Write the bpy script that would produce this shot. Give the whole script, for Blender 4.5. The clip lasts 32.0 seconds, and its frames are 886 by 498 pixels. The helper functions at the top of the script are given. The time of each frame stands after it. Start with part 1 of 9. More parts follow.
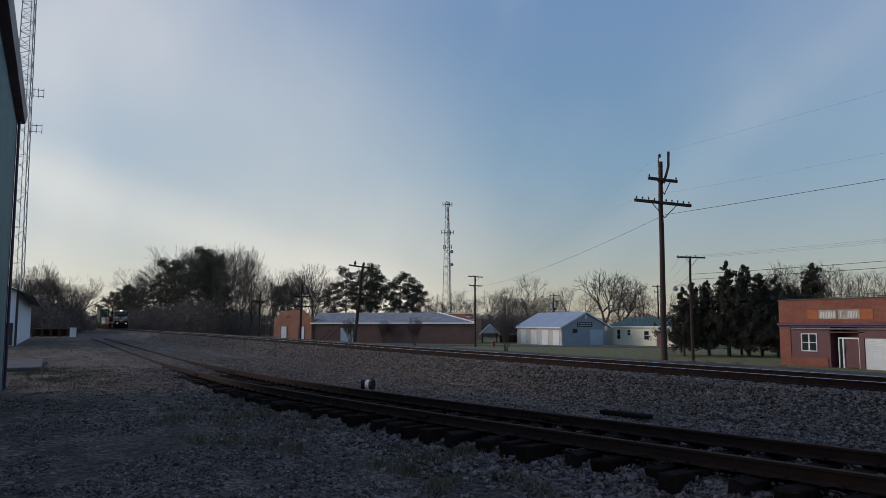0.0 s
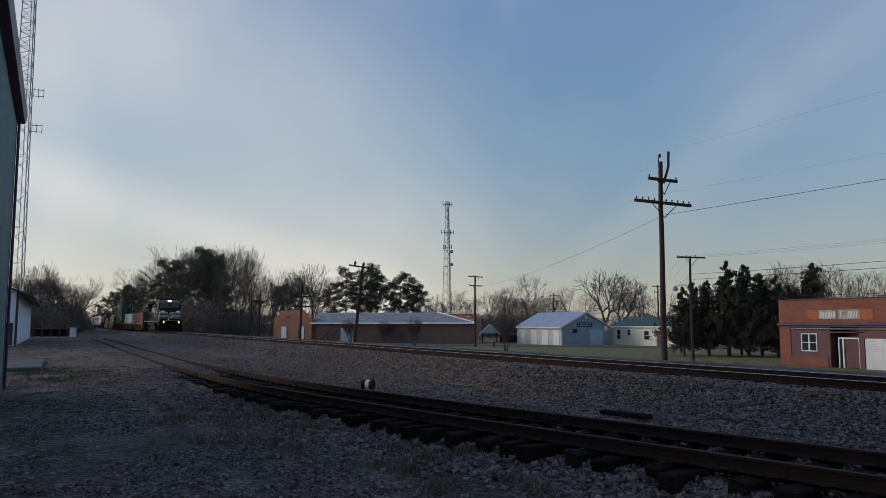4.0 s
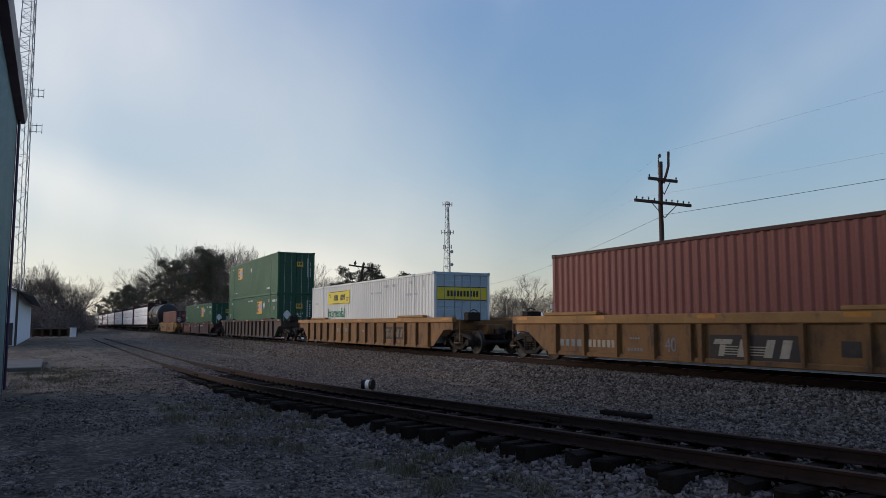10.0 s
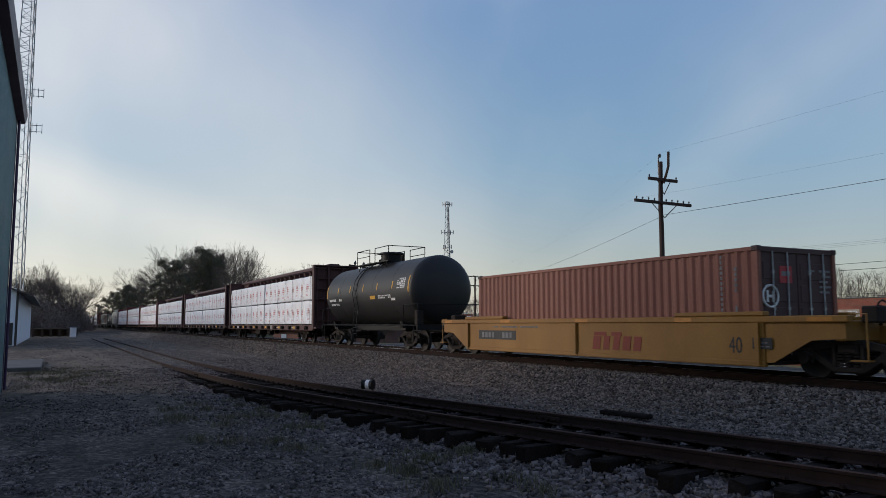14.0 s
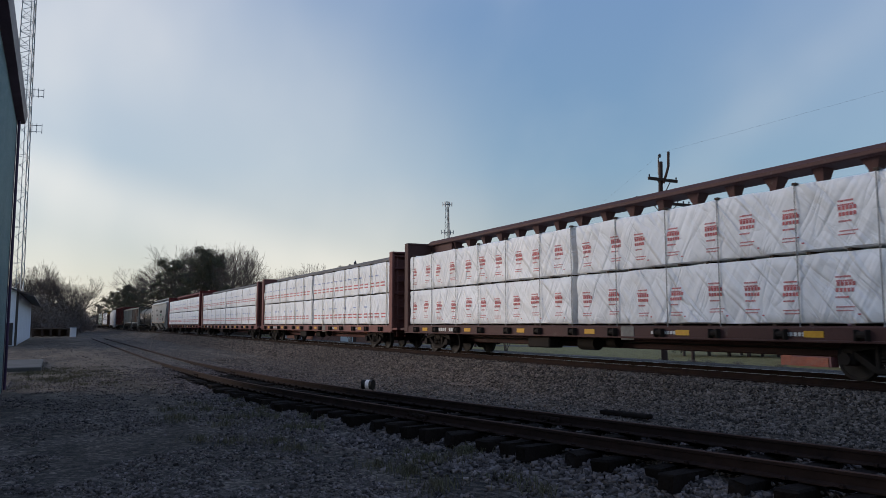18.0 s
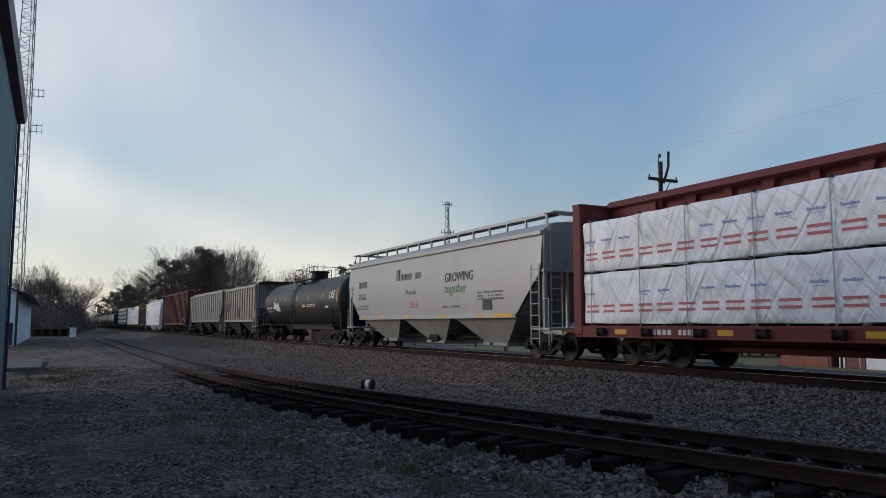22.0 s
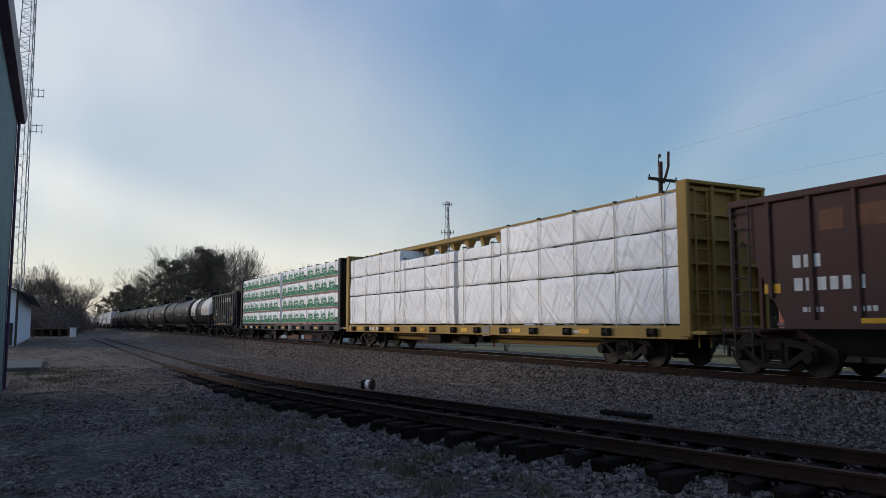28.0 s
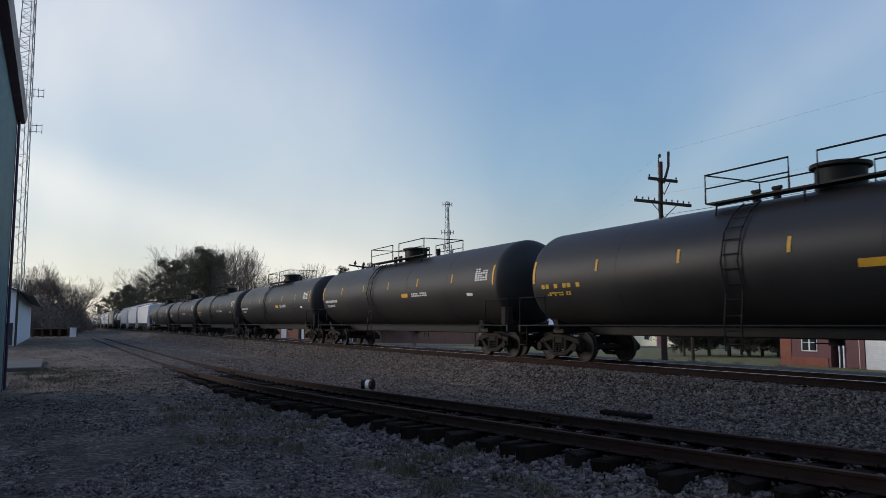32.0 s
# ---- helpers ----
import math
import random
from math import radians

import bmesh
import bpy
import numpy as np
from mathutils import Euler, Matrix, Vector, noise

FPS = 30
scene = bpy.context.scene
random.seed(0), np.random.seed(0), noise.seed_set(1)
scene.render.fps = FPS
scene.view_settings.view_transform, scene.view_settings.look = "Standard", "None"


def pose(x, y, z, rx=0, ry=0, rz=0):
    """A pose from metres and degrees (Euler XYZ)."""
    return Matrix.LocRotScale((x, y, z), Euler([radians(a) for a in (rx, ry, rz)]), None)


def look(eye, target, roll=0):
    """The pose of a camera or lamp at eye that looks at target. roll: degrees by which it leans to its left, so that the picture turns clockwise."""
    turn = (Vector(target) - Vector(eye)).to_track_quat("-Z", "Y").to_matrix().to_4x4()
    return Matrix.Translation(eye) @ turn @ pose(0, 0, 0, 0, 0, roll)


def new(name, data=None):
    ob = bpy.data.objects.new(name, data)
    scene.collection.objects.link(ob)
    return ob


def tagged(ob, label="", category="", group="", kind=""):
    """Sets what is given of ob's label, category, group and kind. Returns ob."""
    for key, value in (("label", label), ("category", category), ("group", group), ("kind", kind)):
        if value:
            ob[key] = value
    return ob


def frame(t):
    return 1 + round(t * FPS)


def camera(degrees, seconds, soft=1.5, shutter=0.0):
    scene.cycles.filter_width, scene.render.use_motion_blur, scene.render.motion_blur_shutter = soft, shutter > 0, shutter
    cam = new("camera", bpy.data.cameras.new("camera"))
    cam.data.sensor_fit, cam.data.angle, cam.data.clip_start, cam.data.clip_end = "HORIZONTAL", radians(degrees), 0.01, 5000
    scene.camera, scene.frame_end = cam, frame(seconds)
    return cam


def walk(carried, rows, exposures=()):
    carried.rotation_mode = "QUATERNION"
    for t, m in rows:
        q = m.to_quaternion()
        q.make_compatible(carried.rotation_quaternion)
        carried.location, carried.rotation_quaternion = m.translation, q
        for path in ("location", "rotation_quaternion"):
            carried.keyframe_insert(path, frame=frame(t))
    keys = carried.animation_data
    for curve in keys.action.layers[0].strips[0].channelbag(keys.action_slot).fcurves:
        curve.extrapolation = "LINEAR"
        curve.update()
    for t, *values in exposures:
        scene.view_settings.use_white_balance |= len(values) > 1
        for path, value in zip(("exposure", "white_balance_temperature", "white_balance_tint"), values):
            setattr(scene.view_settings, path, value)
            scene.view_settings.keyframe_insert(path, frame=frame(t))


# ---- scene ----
# The camera stands beside a siding; x runs along the main track, y across it, z = 0 is the top of the main rails.
cam = camera(60.67, 32.0, soft=0.5, shutter=0.05)
EYE = (0.0, 0.0, 1.10)
AIM = (-0.8855, 0.4540, 0.0992)
VIEW = look(EYE, (EYE[0] + AIM[0] * 50, EYE[1] + AIM[1] * 50, EYE[2] + AIM[2] * 50))
walk(cam, [(0, VIEW), (32, VIEW)], exposures=[(0, 0.60, 6100, 11), (5.5, 0.56, 6100, 11), (7, 0.58, 6100, 11), (8, 0.70, 6100, 11), (9, 0.88, 6100, 11), (10.5, 0.82, 6100, 11), (11.5, 0.98, 6100, 11), (12.3, 1.04, 6100, 11), (13.2, 0.78, 6100, 11), (21, 0.76, 6100, 11), (24, 0.88, 6100, 11), (25.5, 0.88, 6100, 11), (29, 0.82, 6100, 11), (31, 0.90, 6100, 11), (32, 0.90, 6100, 11)])
TRACK_Y = 14.905
SPEED = 22.0

# ---- light: a clear sky just after sunset, with thin cloud ----
HAZE, PALE, VEIL = (0.70, 0.62, 0.48, 1), (0.345, 0.515, 0.66, 1), (0.30, 0.44, 0.80, 1)
CIRRUS = (5.5, 4.95, 4.1, 1)
BANK_LOW, BANK_HIGH, BANK_WIDE = (-0.160, -0.285, -0.945), (0.336, 0.539, -0.772), (-0.350, -0.195, -0.916)
SUN_TURN = radians(-145)      # the sun's bearing, from +y towards +x: low, behind the camera's left shoulder
world = bpy.data.worlds.new("evening_sky")
scene.world = world
world.use_nodes = True


def sky():
    nt = world.node_tree
    n, l = nt.nodes, nt.links
    n.clear()
    out, bg = n.new("ShaderNodeOutputWorld"), n.new("ShaderNodeBackground")
    st = n.new("ShaderNodeTexSky")
    st.sky_type, st.sun_disc = "NISHITA", False
    st.sun_elevation, st.sun_rotation = radians(4.5), SUN_TURN
    st.air_density, st.dust_density, st.ozone_density = 1.0, 0.5, 3.0
    co = n.new("ShaderNodeTexCoord")

    def streaks(turn, scale, size, lo, hi, gain):
        mp = n.new("ShaderNodeMapping")
        mp.inputs["Rotation"].default_value = [radians(a) for a in turn]
        mp.inputs["Scale"].default_value = scale
        nz = n.new("ShaderNodeTexNoise")
        nz.inputs["Scale"].default_value, nz.inputs["Detail"].default_value, nz.inputs["Roughness"].default_value = size, 4, 0.45
        rp = n.new("ShaderNodeMapRange")
        rp.interpolation_type = "SMOOTHSTEP"
        rp.inputs["From Min"].default_value, rp.inputs["From Max"].default_value = lo, hi
        rp.inputs["To Max"].default_value = gain
        l.new(co.outputs["Generated"], mp.inputs["Vector"])
        l.new(mp.outputs["Vector"], nz.inputs["Vector"])
        l.new(nz.outputs["Fac"], rp.inputs["Value"])
        return rp.outputs["Result"]

    sx = n.new("ShaderNodeSeparateXYZ")
    l.new(co.outputs["Generated"], sx.inputs[0])

    def veil_band(normal, width, gain):
        """A long soft bank of cirrus along a great circle."""
        dt = n.new("ShaderNodeVectorMath")
        dt.operation = "DOT_PRODUCT"
        dt.inputs[1].default_value = normal
        l.new(co.outputs["Generated"], dt.inputs[0])
        ab = n.new("ShaderNodeMath")
        ab.operation = "ABSOLUTE"
        l.new(dt.outputs["Value"], ab.inputs[0])
        mr = n.new("ShaderNodeMapRange")
        mr.interpolation_type = "SMOOTHSTEP"
        mr.inputs["From Min"].default_value, mr.inputs["From Max"].default_value = width, 0.0
        mr.inputs["To Max"].default_value = gain
        l.new(ab.outputs["Value"], mr.inputs["Value"])
        return mr.outputs["Result"]

    def op(kind, a, b):
        m = n.new("ShaderNodeMath")
        m.operation = kind
        for k, v in enumerate((a, b)):
            if isinstance(v, float):
                m.inputs[k].default_value = v
            else:
                l.new(v, m.inputs[k])
        return m.outputs["Value"]

    # an even high veil: cream low down, blue overhead
    tone = n.new("ShaderNodeValToRGB")
    el = tone.color_ramp.elements
    el[0].position, el[0].color = 0.0, HAZE
    el[1].position, el[1].color = 0.62, VEIL
    mid = el.new(0.20)
    mid.color = PALE
    l.new(sx.outputs["Z"], tone.inputs["Fac"])
    veil = n.new("ShaderNodeMix")
    veil.data_type = "RGBA"
    veil.inputs["Factor"].default_value = 0.62
    l.new(st.outputs["Color"], veil.inputs["A"])
    lift = n.new("ShaderNodeVectorMath")
    lift.operation = "SCALE"
    lift.inputs["Scale"].default_value = 3.8
    l.new(tone.outputs["Color"], lift.inputs[0])
    l.new(lift.outputs["Vector"], veil.inputs["B"])
    soft = streaks((28, -20, 35), (1.0, 3.2, 2.2), 0.8, 0.36, 0.72, 1.0)
    fine = streaks((10, 35, -20), (0.8, 5.0, 4.0), 1.3, 0.45, 0.78, 0.5)
    west = n.new("ShaderNodeMapRange")         # the banks lie in the west, over the end of the track
    west.interpolation_type = "SMOOTHSTEP"
    west.inputs["From Min"].default_value, west.inputs["From Max"].default_value = -0.78, -1.0
    l.new(sx.outputs["X"], west.inputs["Value"])
    bank = op("ADD", op("MULTIPLY", op("ADD", veil_band(BANK_LOW, 0.06, 0.20), op("ADD", veil_band(BANK_WIDE, 0.33, 0.50), veil_band((0, 0, 1), 0.26, 0.42))), west.outputs["Result"]), veil_band(BANK_HIGH, 0.05, 0.04))
    cloud = op("ADD", op("MULTIPLY", bank, op("ADD", 0.72, op("MULTIPLY", soft, 0.5))), op("MULTIPLY", op("ADD", soft, fine), 0.10))
    mx = n.new("ShaderNodeMix")
    mx.data_type = "RGBA"
    mx.inputs["B"].default_value = CIRRUS
    l.new(cloud, mx.inputs["Factor"])
    l.new(veil.outputs["Result"], mx.inputs["A"])
    l.new(mx.outputs["Result"], bg.inputs["Color"])
    bg.inputs["Strength"].default_value = 0.13
    l.new(bg.outputs["Background"], out.inputs["Surface"])


sky()
sun = new("sun", bpy.data.lights.new("sun", "SUN"))
sun.data.energy, sun.data.angle, sun.data.color = 1.3, radians(32), (1.0, 0.86, 0.72)
sun.matrix_world = look((0, 0, 0), (-math.sin(SUN_TURN), -math.cos(SUN_TURN), -0.21))

# ---- mesh tools ----
class Build:
    """Collects vertices and faces of one mesh."""

    def __init__(self):
        self.v, self.f = [], []

    def add(self, verts, faces):
        k = len(self.v)
        self.v += [tuple(p) for p in verts]
        self.f += [tuple(i + k for i in q) for q in faces]
        return self

    def box(self, x0, x1, y0, y1, z0, z1, c=0.0):
        """A box; c: the width of its chamfered edges."""
        if c <= 0:
            vs = [(x, y, z) for x in (x0, x1) for y in (y0, y1) for z in (z0, z1)]
            return self.add(vs, [(0, 1, 3, 2), (4, 6, 7, 5), (0, 4, 5, 1), (2, 3, 7, 6), (0, 2, 6, 4), (1, 5, 7, 3)])
        c = min(c, (x1 - x0) * 0.45, (y1 - y0) * 0.45, (z1 - z0) * 0.45)
        vs, idx = [], {}
        for i, x in enumerate((x0, x1)):
            for j, y in enumerate((y0, y1)):
                for k, z in enumerate((z0, z1)):
                    dx, dy, dz = c * (1 - 2 * i), c * (1 - 2 * j), c * (1 - 2 * k)
                    for a, p in enumerate(((x, y + dy, z + dz), (x + dx, y, z + dz), (x + dx, y + dy, z))):
                        idx[i, j, k, a] = len(vs)
                        vs.append(p)
        fs = []
        for a in range(3):
            b, d = (a + 1) % 3, (a + 2) % 3
            for s in (0, 1):
                ring = []
                for u, w in ((0, 0), (1, 0), (1, 1), (0, 1)):
                    key = [0, 0, 0]
                    key[a], key[b], key[d] = s, u, w
                    ring.append(idx[(*key, a)])
                fs.append(ring if s else ring[::-1])
            for u in (0, 1):
                for w in (0, 1):
                    k0, k1 = [0, 0, 0], [0, 0, 0]
                    k0[a], k1[a] = 0, 1
                    k0[b] = k1[b] = u
                    k0[d] = k1[d] = w
                    q = [idx[(*k0, b)], idx[(*k1, b)], idx[(*k1, d)], idx[(*k0, d)]]
                    fs.append(q if (u + w) % 2 else q[::-1])
        for i in (0, 1):
            for j in (0, 1):
                for k in (0, 1):
                    q = [idx[i, j, k, 0], idx[i, j, k, 1], idx[i, j, k, 2]]
                    fs.append(q if (i + j + k) % 2 else q[::-1])
        return self.add(vs, fs)

    def ring_loft(self, rings, cap=True, closed=True):
        """Skins a list of rings of equal length."""
        n = len(rings[0])
        vs = [p for r in rings for p in r]
        fs = []
        for a in range(len(rings) - 1):
            for b in range(n if closed else n - 1):
                c = (b + 1) % n
                fs.append((a * n + b, a * n + c, (a + 1) * n + c, (a + 1) * n + b))
        if cap:
            fs.append(tuple(range(n))[::-1])
            fs.append(tuple((len(rings) - 1) * n + i for i in range(n)))
        return self.add(vs, fs)

    def tube(self, path, r, n=6, cap=True):
        """A round bar along a path; r: one radius or one for each point."""
        pts = [Vector(p) for p in path]
        rs = r if isinstance(r, (list, tuple)) else [r] * len(pts)
        rings = []
        up = None
        for i, p in enumerate(pts):
            d = (pts[min(i + 1, len(pts) - 1)] - pts[max(i - 1, 0)]).normalized()
            if up is None:
                up = Vector((0, 0, 1)) if abs(d.z) < 0.9 else Vector((1, 0, 0))
            s = d.cross(up)
            if s.length < 1e-4:
                s = d.orthogonal()
            s.normalize()
            w = s.cross(d).normalized()
            up = w
            rings.append([p + (s * math.cos(2 * math.pi * k / n) + w * math.sin(2 * math.pi * k / n)) * rs[i] for k in range(n)])
        return self.ring_loft(rings, cap)

    def cyl(self, p0, p1, r, n=16, r1=None):
        return self.tube([p0, p1], [r, r if r1 is None else r1], n)

    def lathe(self, prof, axis="x", at=(0, 0, 0), n=32):
        """A solid of revolution; prof: (along, radius)."""
        rings = []
        for a, r in prof:
            ring = []
            for k in range(n):
                s, c = math.sin(2 * math.pi * k / n) * r, math.cos(2 * math.pi * k / n) * r
                p = {"x": (a, c, s), "y": (s, a, c), "z": (c, s, a)}[axis]
                ring.append((p[0] + at[0], p[1] + at[1], p[2] + at[2]))
            rings.append(ring)
        return self.ring_loft(rings)

    def prism(self, prof, a0, a1, axis="x"):
        """A flat outline drawn out along an axis; prof in the other two coordinates, in order."""
        put = {"x": lambda a, p: (a, p[0], p[1]), "y": lambda a, p: (p[0], a, p[1]), "z": lambda a, p: (p[0], p[1], a)}[axis]
        return self.ring_loft([[put(a, p) for p in prof] for a in (a0, a1)])

    def mesh(self, name, material, smooth=0):
        me = bpy.data.meshes.new(name)
        me.from_pydata(self.v, [], self.f)
        bm = bmesh.new()
        bm.from_mesh(me)
        bmesh.ops.recalc_face_normals(bm, faces=bm.faces)
        bm.to_mesh(me)
        bm.free()
        if smooth:
            me.shade_smooth()
            me.set_sharp_from_angle(angle=radians(smooth))
        me.materials.append(material)
        return me


def part(name, b, material, parent=None, label="", smooth=0, at=None):
    """One mesh object from a Build, or from a mesh that is shared, under a thing or a part."""
    me = b if isinstance(b, bpy.types.Mesh) else b.mesh(name, material, smooth)
    ob = new(name, me)
    if parent is not None:
        ob.parent = parent
    if at is not None:
        ob.matrix_basis = at if isinstance(at, Matrix) else Matrix.Translation(at)
    return tagged(ob, label) if label else ob


def thing(name, at, label, category, group="", kind=""):
    ob = new(name)
    ob.empty_display_size = 0.3
    ob.matrix_basis = at if isinstance(at, Matrix) else Matrix.Translation(at)
    return tagged(ob, label, category, group, kind)


def fast_mesh(name, verts, faces, material, smooth=False):
    """A mesh from arrays of points and of equal faces."""
    verts, faces = np.asarray(verts, np.float32), np.asarray(faces, np.int32)
    me = bpy.data.meshes.new(name)
    me.vertices.add(len(verts))
    me.vertices.foreach_set("co", verts.ravel())
    k = faces.shape[1]
    me.loops.add(faces.size)
    me.loops.foreach_set("vertex_index", faces.ravel())
    me.polygons.add(len(faces))
    me.polygons.foreach_set("loop_start", np.arange(0, faces.size, k, dtype=np.int32))
    me.update(calc_edges=True)
    me.validate()
    if smooth:
        me.shade_smooth()
    me.materials.append(material)
    return me


# ---- materials ----
def material(name, c, c2=None, rough=0.7, metal=0.0, big=0.6, fine=18.0, bump=0.2, dist=0.01, streak=0.0, dirt=None, amount=0.5, vary=0.0, island=0.0, spec=0.3, grain=0.18):
    """A worn surface: two tones mixed by a large noise, grain by a fine one, both as relief; streak: how far the stains run down;
    dirt: a third tone in patches; vary: lightness that differs from piece to piece."""
    m = bpy.data.materials.new(name)
    m.use_nodes = True
    nt = m.node_tree
    n, l = nt.nodes, nt.links
    bsdf = n["Principled BSDF"]
    co = n.new("ShaderNodeTexCoord")
    mp = n.new("ShaderNodeMapping")
    mp.inputs["Scale"].default_value = (1, 1, 1 - streak)
    l.new(co.outputs["Object"], mp.inputs["Vector"])
    n1, n2 = n.new("ShaderNodeTexNoise"), n.new("ShaderNodeTexNoise")
    n1.inputs["Scale"].default_value, n1.inputs["Detail"].default_value, n1.inputs["Roughness"].default_value = big, 6, 0.62
    n2.inputs["Scale"].default_value, n2.inputs["Detail"].default_value = fine, 4
    l.new(mp.outputs["Vector"], n1.inputs["Vector"])
    l.new(co.outputs["Object"], n2.inputs["Vector"])
    r1 = n.new("ShaderNodeMapRange")
    r1.inputs["From Min"].default_value, r1.inputs["From Max"].default_value = 0.35, 0.68
    l.new(n1.outputs["Fac"], r1.inputs["Value"])
    c2 = c2 or tuple(x * 0.72 for x in c)
    mix = n.new("ShaderNodeMix")
    mix.data_type = "RGBA"
    mix.inputs["A"].default_value, mix.inputs["B"].default_value = (*c, 1), (*c2, 1)
    l.new(r1.outputs["Result"], mix.inputs["Factor"])
    col = mix.outputs["Result"]
    if dirt:
        n3 = n.new("ShaderNodeTexNoise")
        n3.inputs["Scale"].default_value, n3.inputs["Detail"].default_value, n3.inputs["Roughness"].default_value = big * 3.1, 8, 0.7
        l.new(mp.outputs["Vector"], n3.inputs["Vector"])
        r3 = n.new("ShaderNodeMapRange")
        r3.inputs["From Min"].default_value, r3.inputs["From Max"].default_value = 0.68 - 0.2 * amount, 0.78 - 0.1 * amount
        l.new(n3.outputs["Fac"], r3.inputs["Value"])
        m3 = n.new("ShaderNodeMix")
        m3.data_type = "RGBA"
        m3.inputs["B"].default_value = (*dirt, 1)
        l.new(r3.outputs["Result"], m3.inputs["Factor"])
        l.new(col, m3.inputs["A"])
        col = m3.outputs["Result"]
    gr = n.new("ShaderNodeMapRange")
    gr.inputs["To Min"].default_value, gr.inputs["To Max"].default_value = 1 - grain, 1 + grain
    l.new(n2.outputs["Fac"], gr.inputs["Value"])
    val = gr.outputs["Result"]
    if vary or island:
        src = n.new("ShaderNodeNewGeometry").outputs["Random Per Island"] if island else n.new("ShaderNodeObjectInfo").outputs["Random"]
        vr = n.new("ShaderNodeMapRange")
        vr.inputs["To Min"].default_value, vr.inputs["To Max"].default_value = 1 - (vary or island), 1 + (vary or island)
        l.new(src, vr.inputs["Value"])
        mu = n.new("ShaderNodeMath")
        mu.operation = "MULTIPLY"
        l.new(val, mu.inputs[0])
        l.new(vr.outputs["Result"], mu.inputs[1])
        val = mu.outputs["Value"]
    hs = n.new("ShaderNodeHueSaturation")
    l.new(col, hs.inputs["Color"])
    l.new(val, hs.inputs["Value"])
    l.new(hs.outputs["Color"], bsdf.inputs["Base Color"])
    rr = n.new("ShaderNodeMapRange")
    rr.inputs["To Min"].default_value, rr.inputs["To Max"].default_value = max(rough - 0.12, 0.03), min(rough + 0.12, 1)
    l.new(n1.outputs["Fac"], rr.inputs["Value"])
    l.new(rr.outputs["Result"], bsdf.inputs["Roughness"])
    bsdf.inputs["Metallic"].default_value = metal
    bsdf.inputs["Specular IOR Level"].default_value = spec
    if bump:
        bp = n.new("ShaderNodeBump")
        bp.inputs["Strength"].default_value, bp.inputs["Distance"].default_value = bump, dist
        ad = n.new("ShaderNodeMath")
        ad.operation = "ADD"
        l.new(n1.outputs["Fac"], ad.inputs[0])
        l.new(n2.outputs["Fac"], ad.inputs[1])
        l.new(ad.outputs["Value"], bp.inputs["Height"])
        l.new(bp.outputs["Normal"], bsdf.inputs["Normal"])
    return m


def glow(name, c, power):
    m = bpy.data.materials.new(name)
    m.use_nodes = True
    b = m.node_tree.nodes["Principled BSDF"]
    b.inputs["Base Color"].default_value = (*c, 1)
    b.inputs["Emission Color"].default_value = (*c, 1)
    b.inputs["Emission Strength"].default_value = power
    return m


def glass(name, c=(0.02, 0.025, 0.03), rough=0.05):
    m = bpy.data.materials.new(name)
    m.use_nodes = True
    b = m.node_tree.nodes["Principled BSDF"]
    b.inputs["Base Color"].default_value = (*c, 1)
    b.inputs["Roughness"].default_value = rough
    b.inputs["Specular IOR Level"].default_value = 0.6
    return m


BLACK = material("black_paint", (0.010, 0.010, 0.010), (0.015, 0.0145, 0.013), 0.55, big=0.5, bump=0.08, dirt=(0.03, 0.027, 0.024), amount=0.2, streak=0.6, spec=0.15)
TANK_BLACK = material("tank_black", (0.017, 0.0165, 0.0165), (0.027, 0.0255, 0.024), 0.46, big=0.35, bump=0.03, streak=0.7, spec=0.24, grain=0.06)
TRUCK = material("truck_steel", (0.018, 0.0145, 0.0125), (0.030, 0.023, 0.018), 0.85, big=2.0, bump=0.3, spec=0.15)
WHEEL = material("wheel_steel", (0.026, 0.020, 0.016), (0.018, 0.015, 0.013), 0.7, 0.1, big=3.0)
RAIL_SIDE = material("rusty_rail", (0.028, 0.0155, 0.012), (0.018, 0.011, 0.0085), 1.0, 0.0, big=3.0, bump=0.3, spec=0.15)
RAIL_TOP = material("polished_rail_head", (0.42, 0.41, 0.40), (0.3, 0.29, 0.28), 0.28, 1.0, big=1.0, bump=0.02)
TIE = material("creosoted_tie", (0.0095, 0.0070, 0.0058), (0.019, 0.0145, 0.0120), 0.95, big=3.0, bump=0.9, dist=0.03, vary=0.35, spec=0.05)
STEEL_GREY = material("galvanised_steel", (0.32, 0.33, 0.34), (0.22, 0.22, 0.23), 0.5, 0.7, big=2.0, bump=0.05)
POLE_WOOD = material("weathered_pole_wood", (0.040, 0.024, 0.020), (0.060, 0.040, 0.033), 0.9, big=1.5, bump=0.5, dist=0.02, streak=0.85)
WHITE = material("white_paint", (0.72, 0.72, 0.72), (0.60, 0.60, 0.60), 0.5, big=0.8, bump=0.04)
YELLOW = material("yellow_marking", (0.62, 0.33, 0.02), (0.52, 0.27, 0.02), 0.5, big=2.0, bump=0.05)
BARK = material("grey_bark", (0.10, 0.082, 0.070), (0.06, 0.05, 0.043), 0.95, big=2.0, bump=0.4)

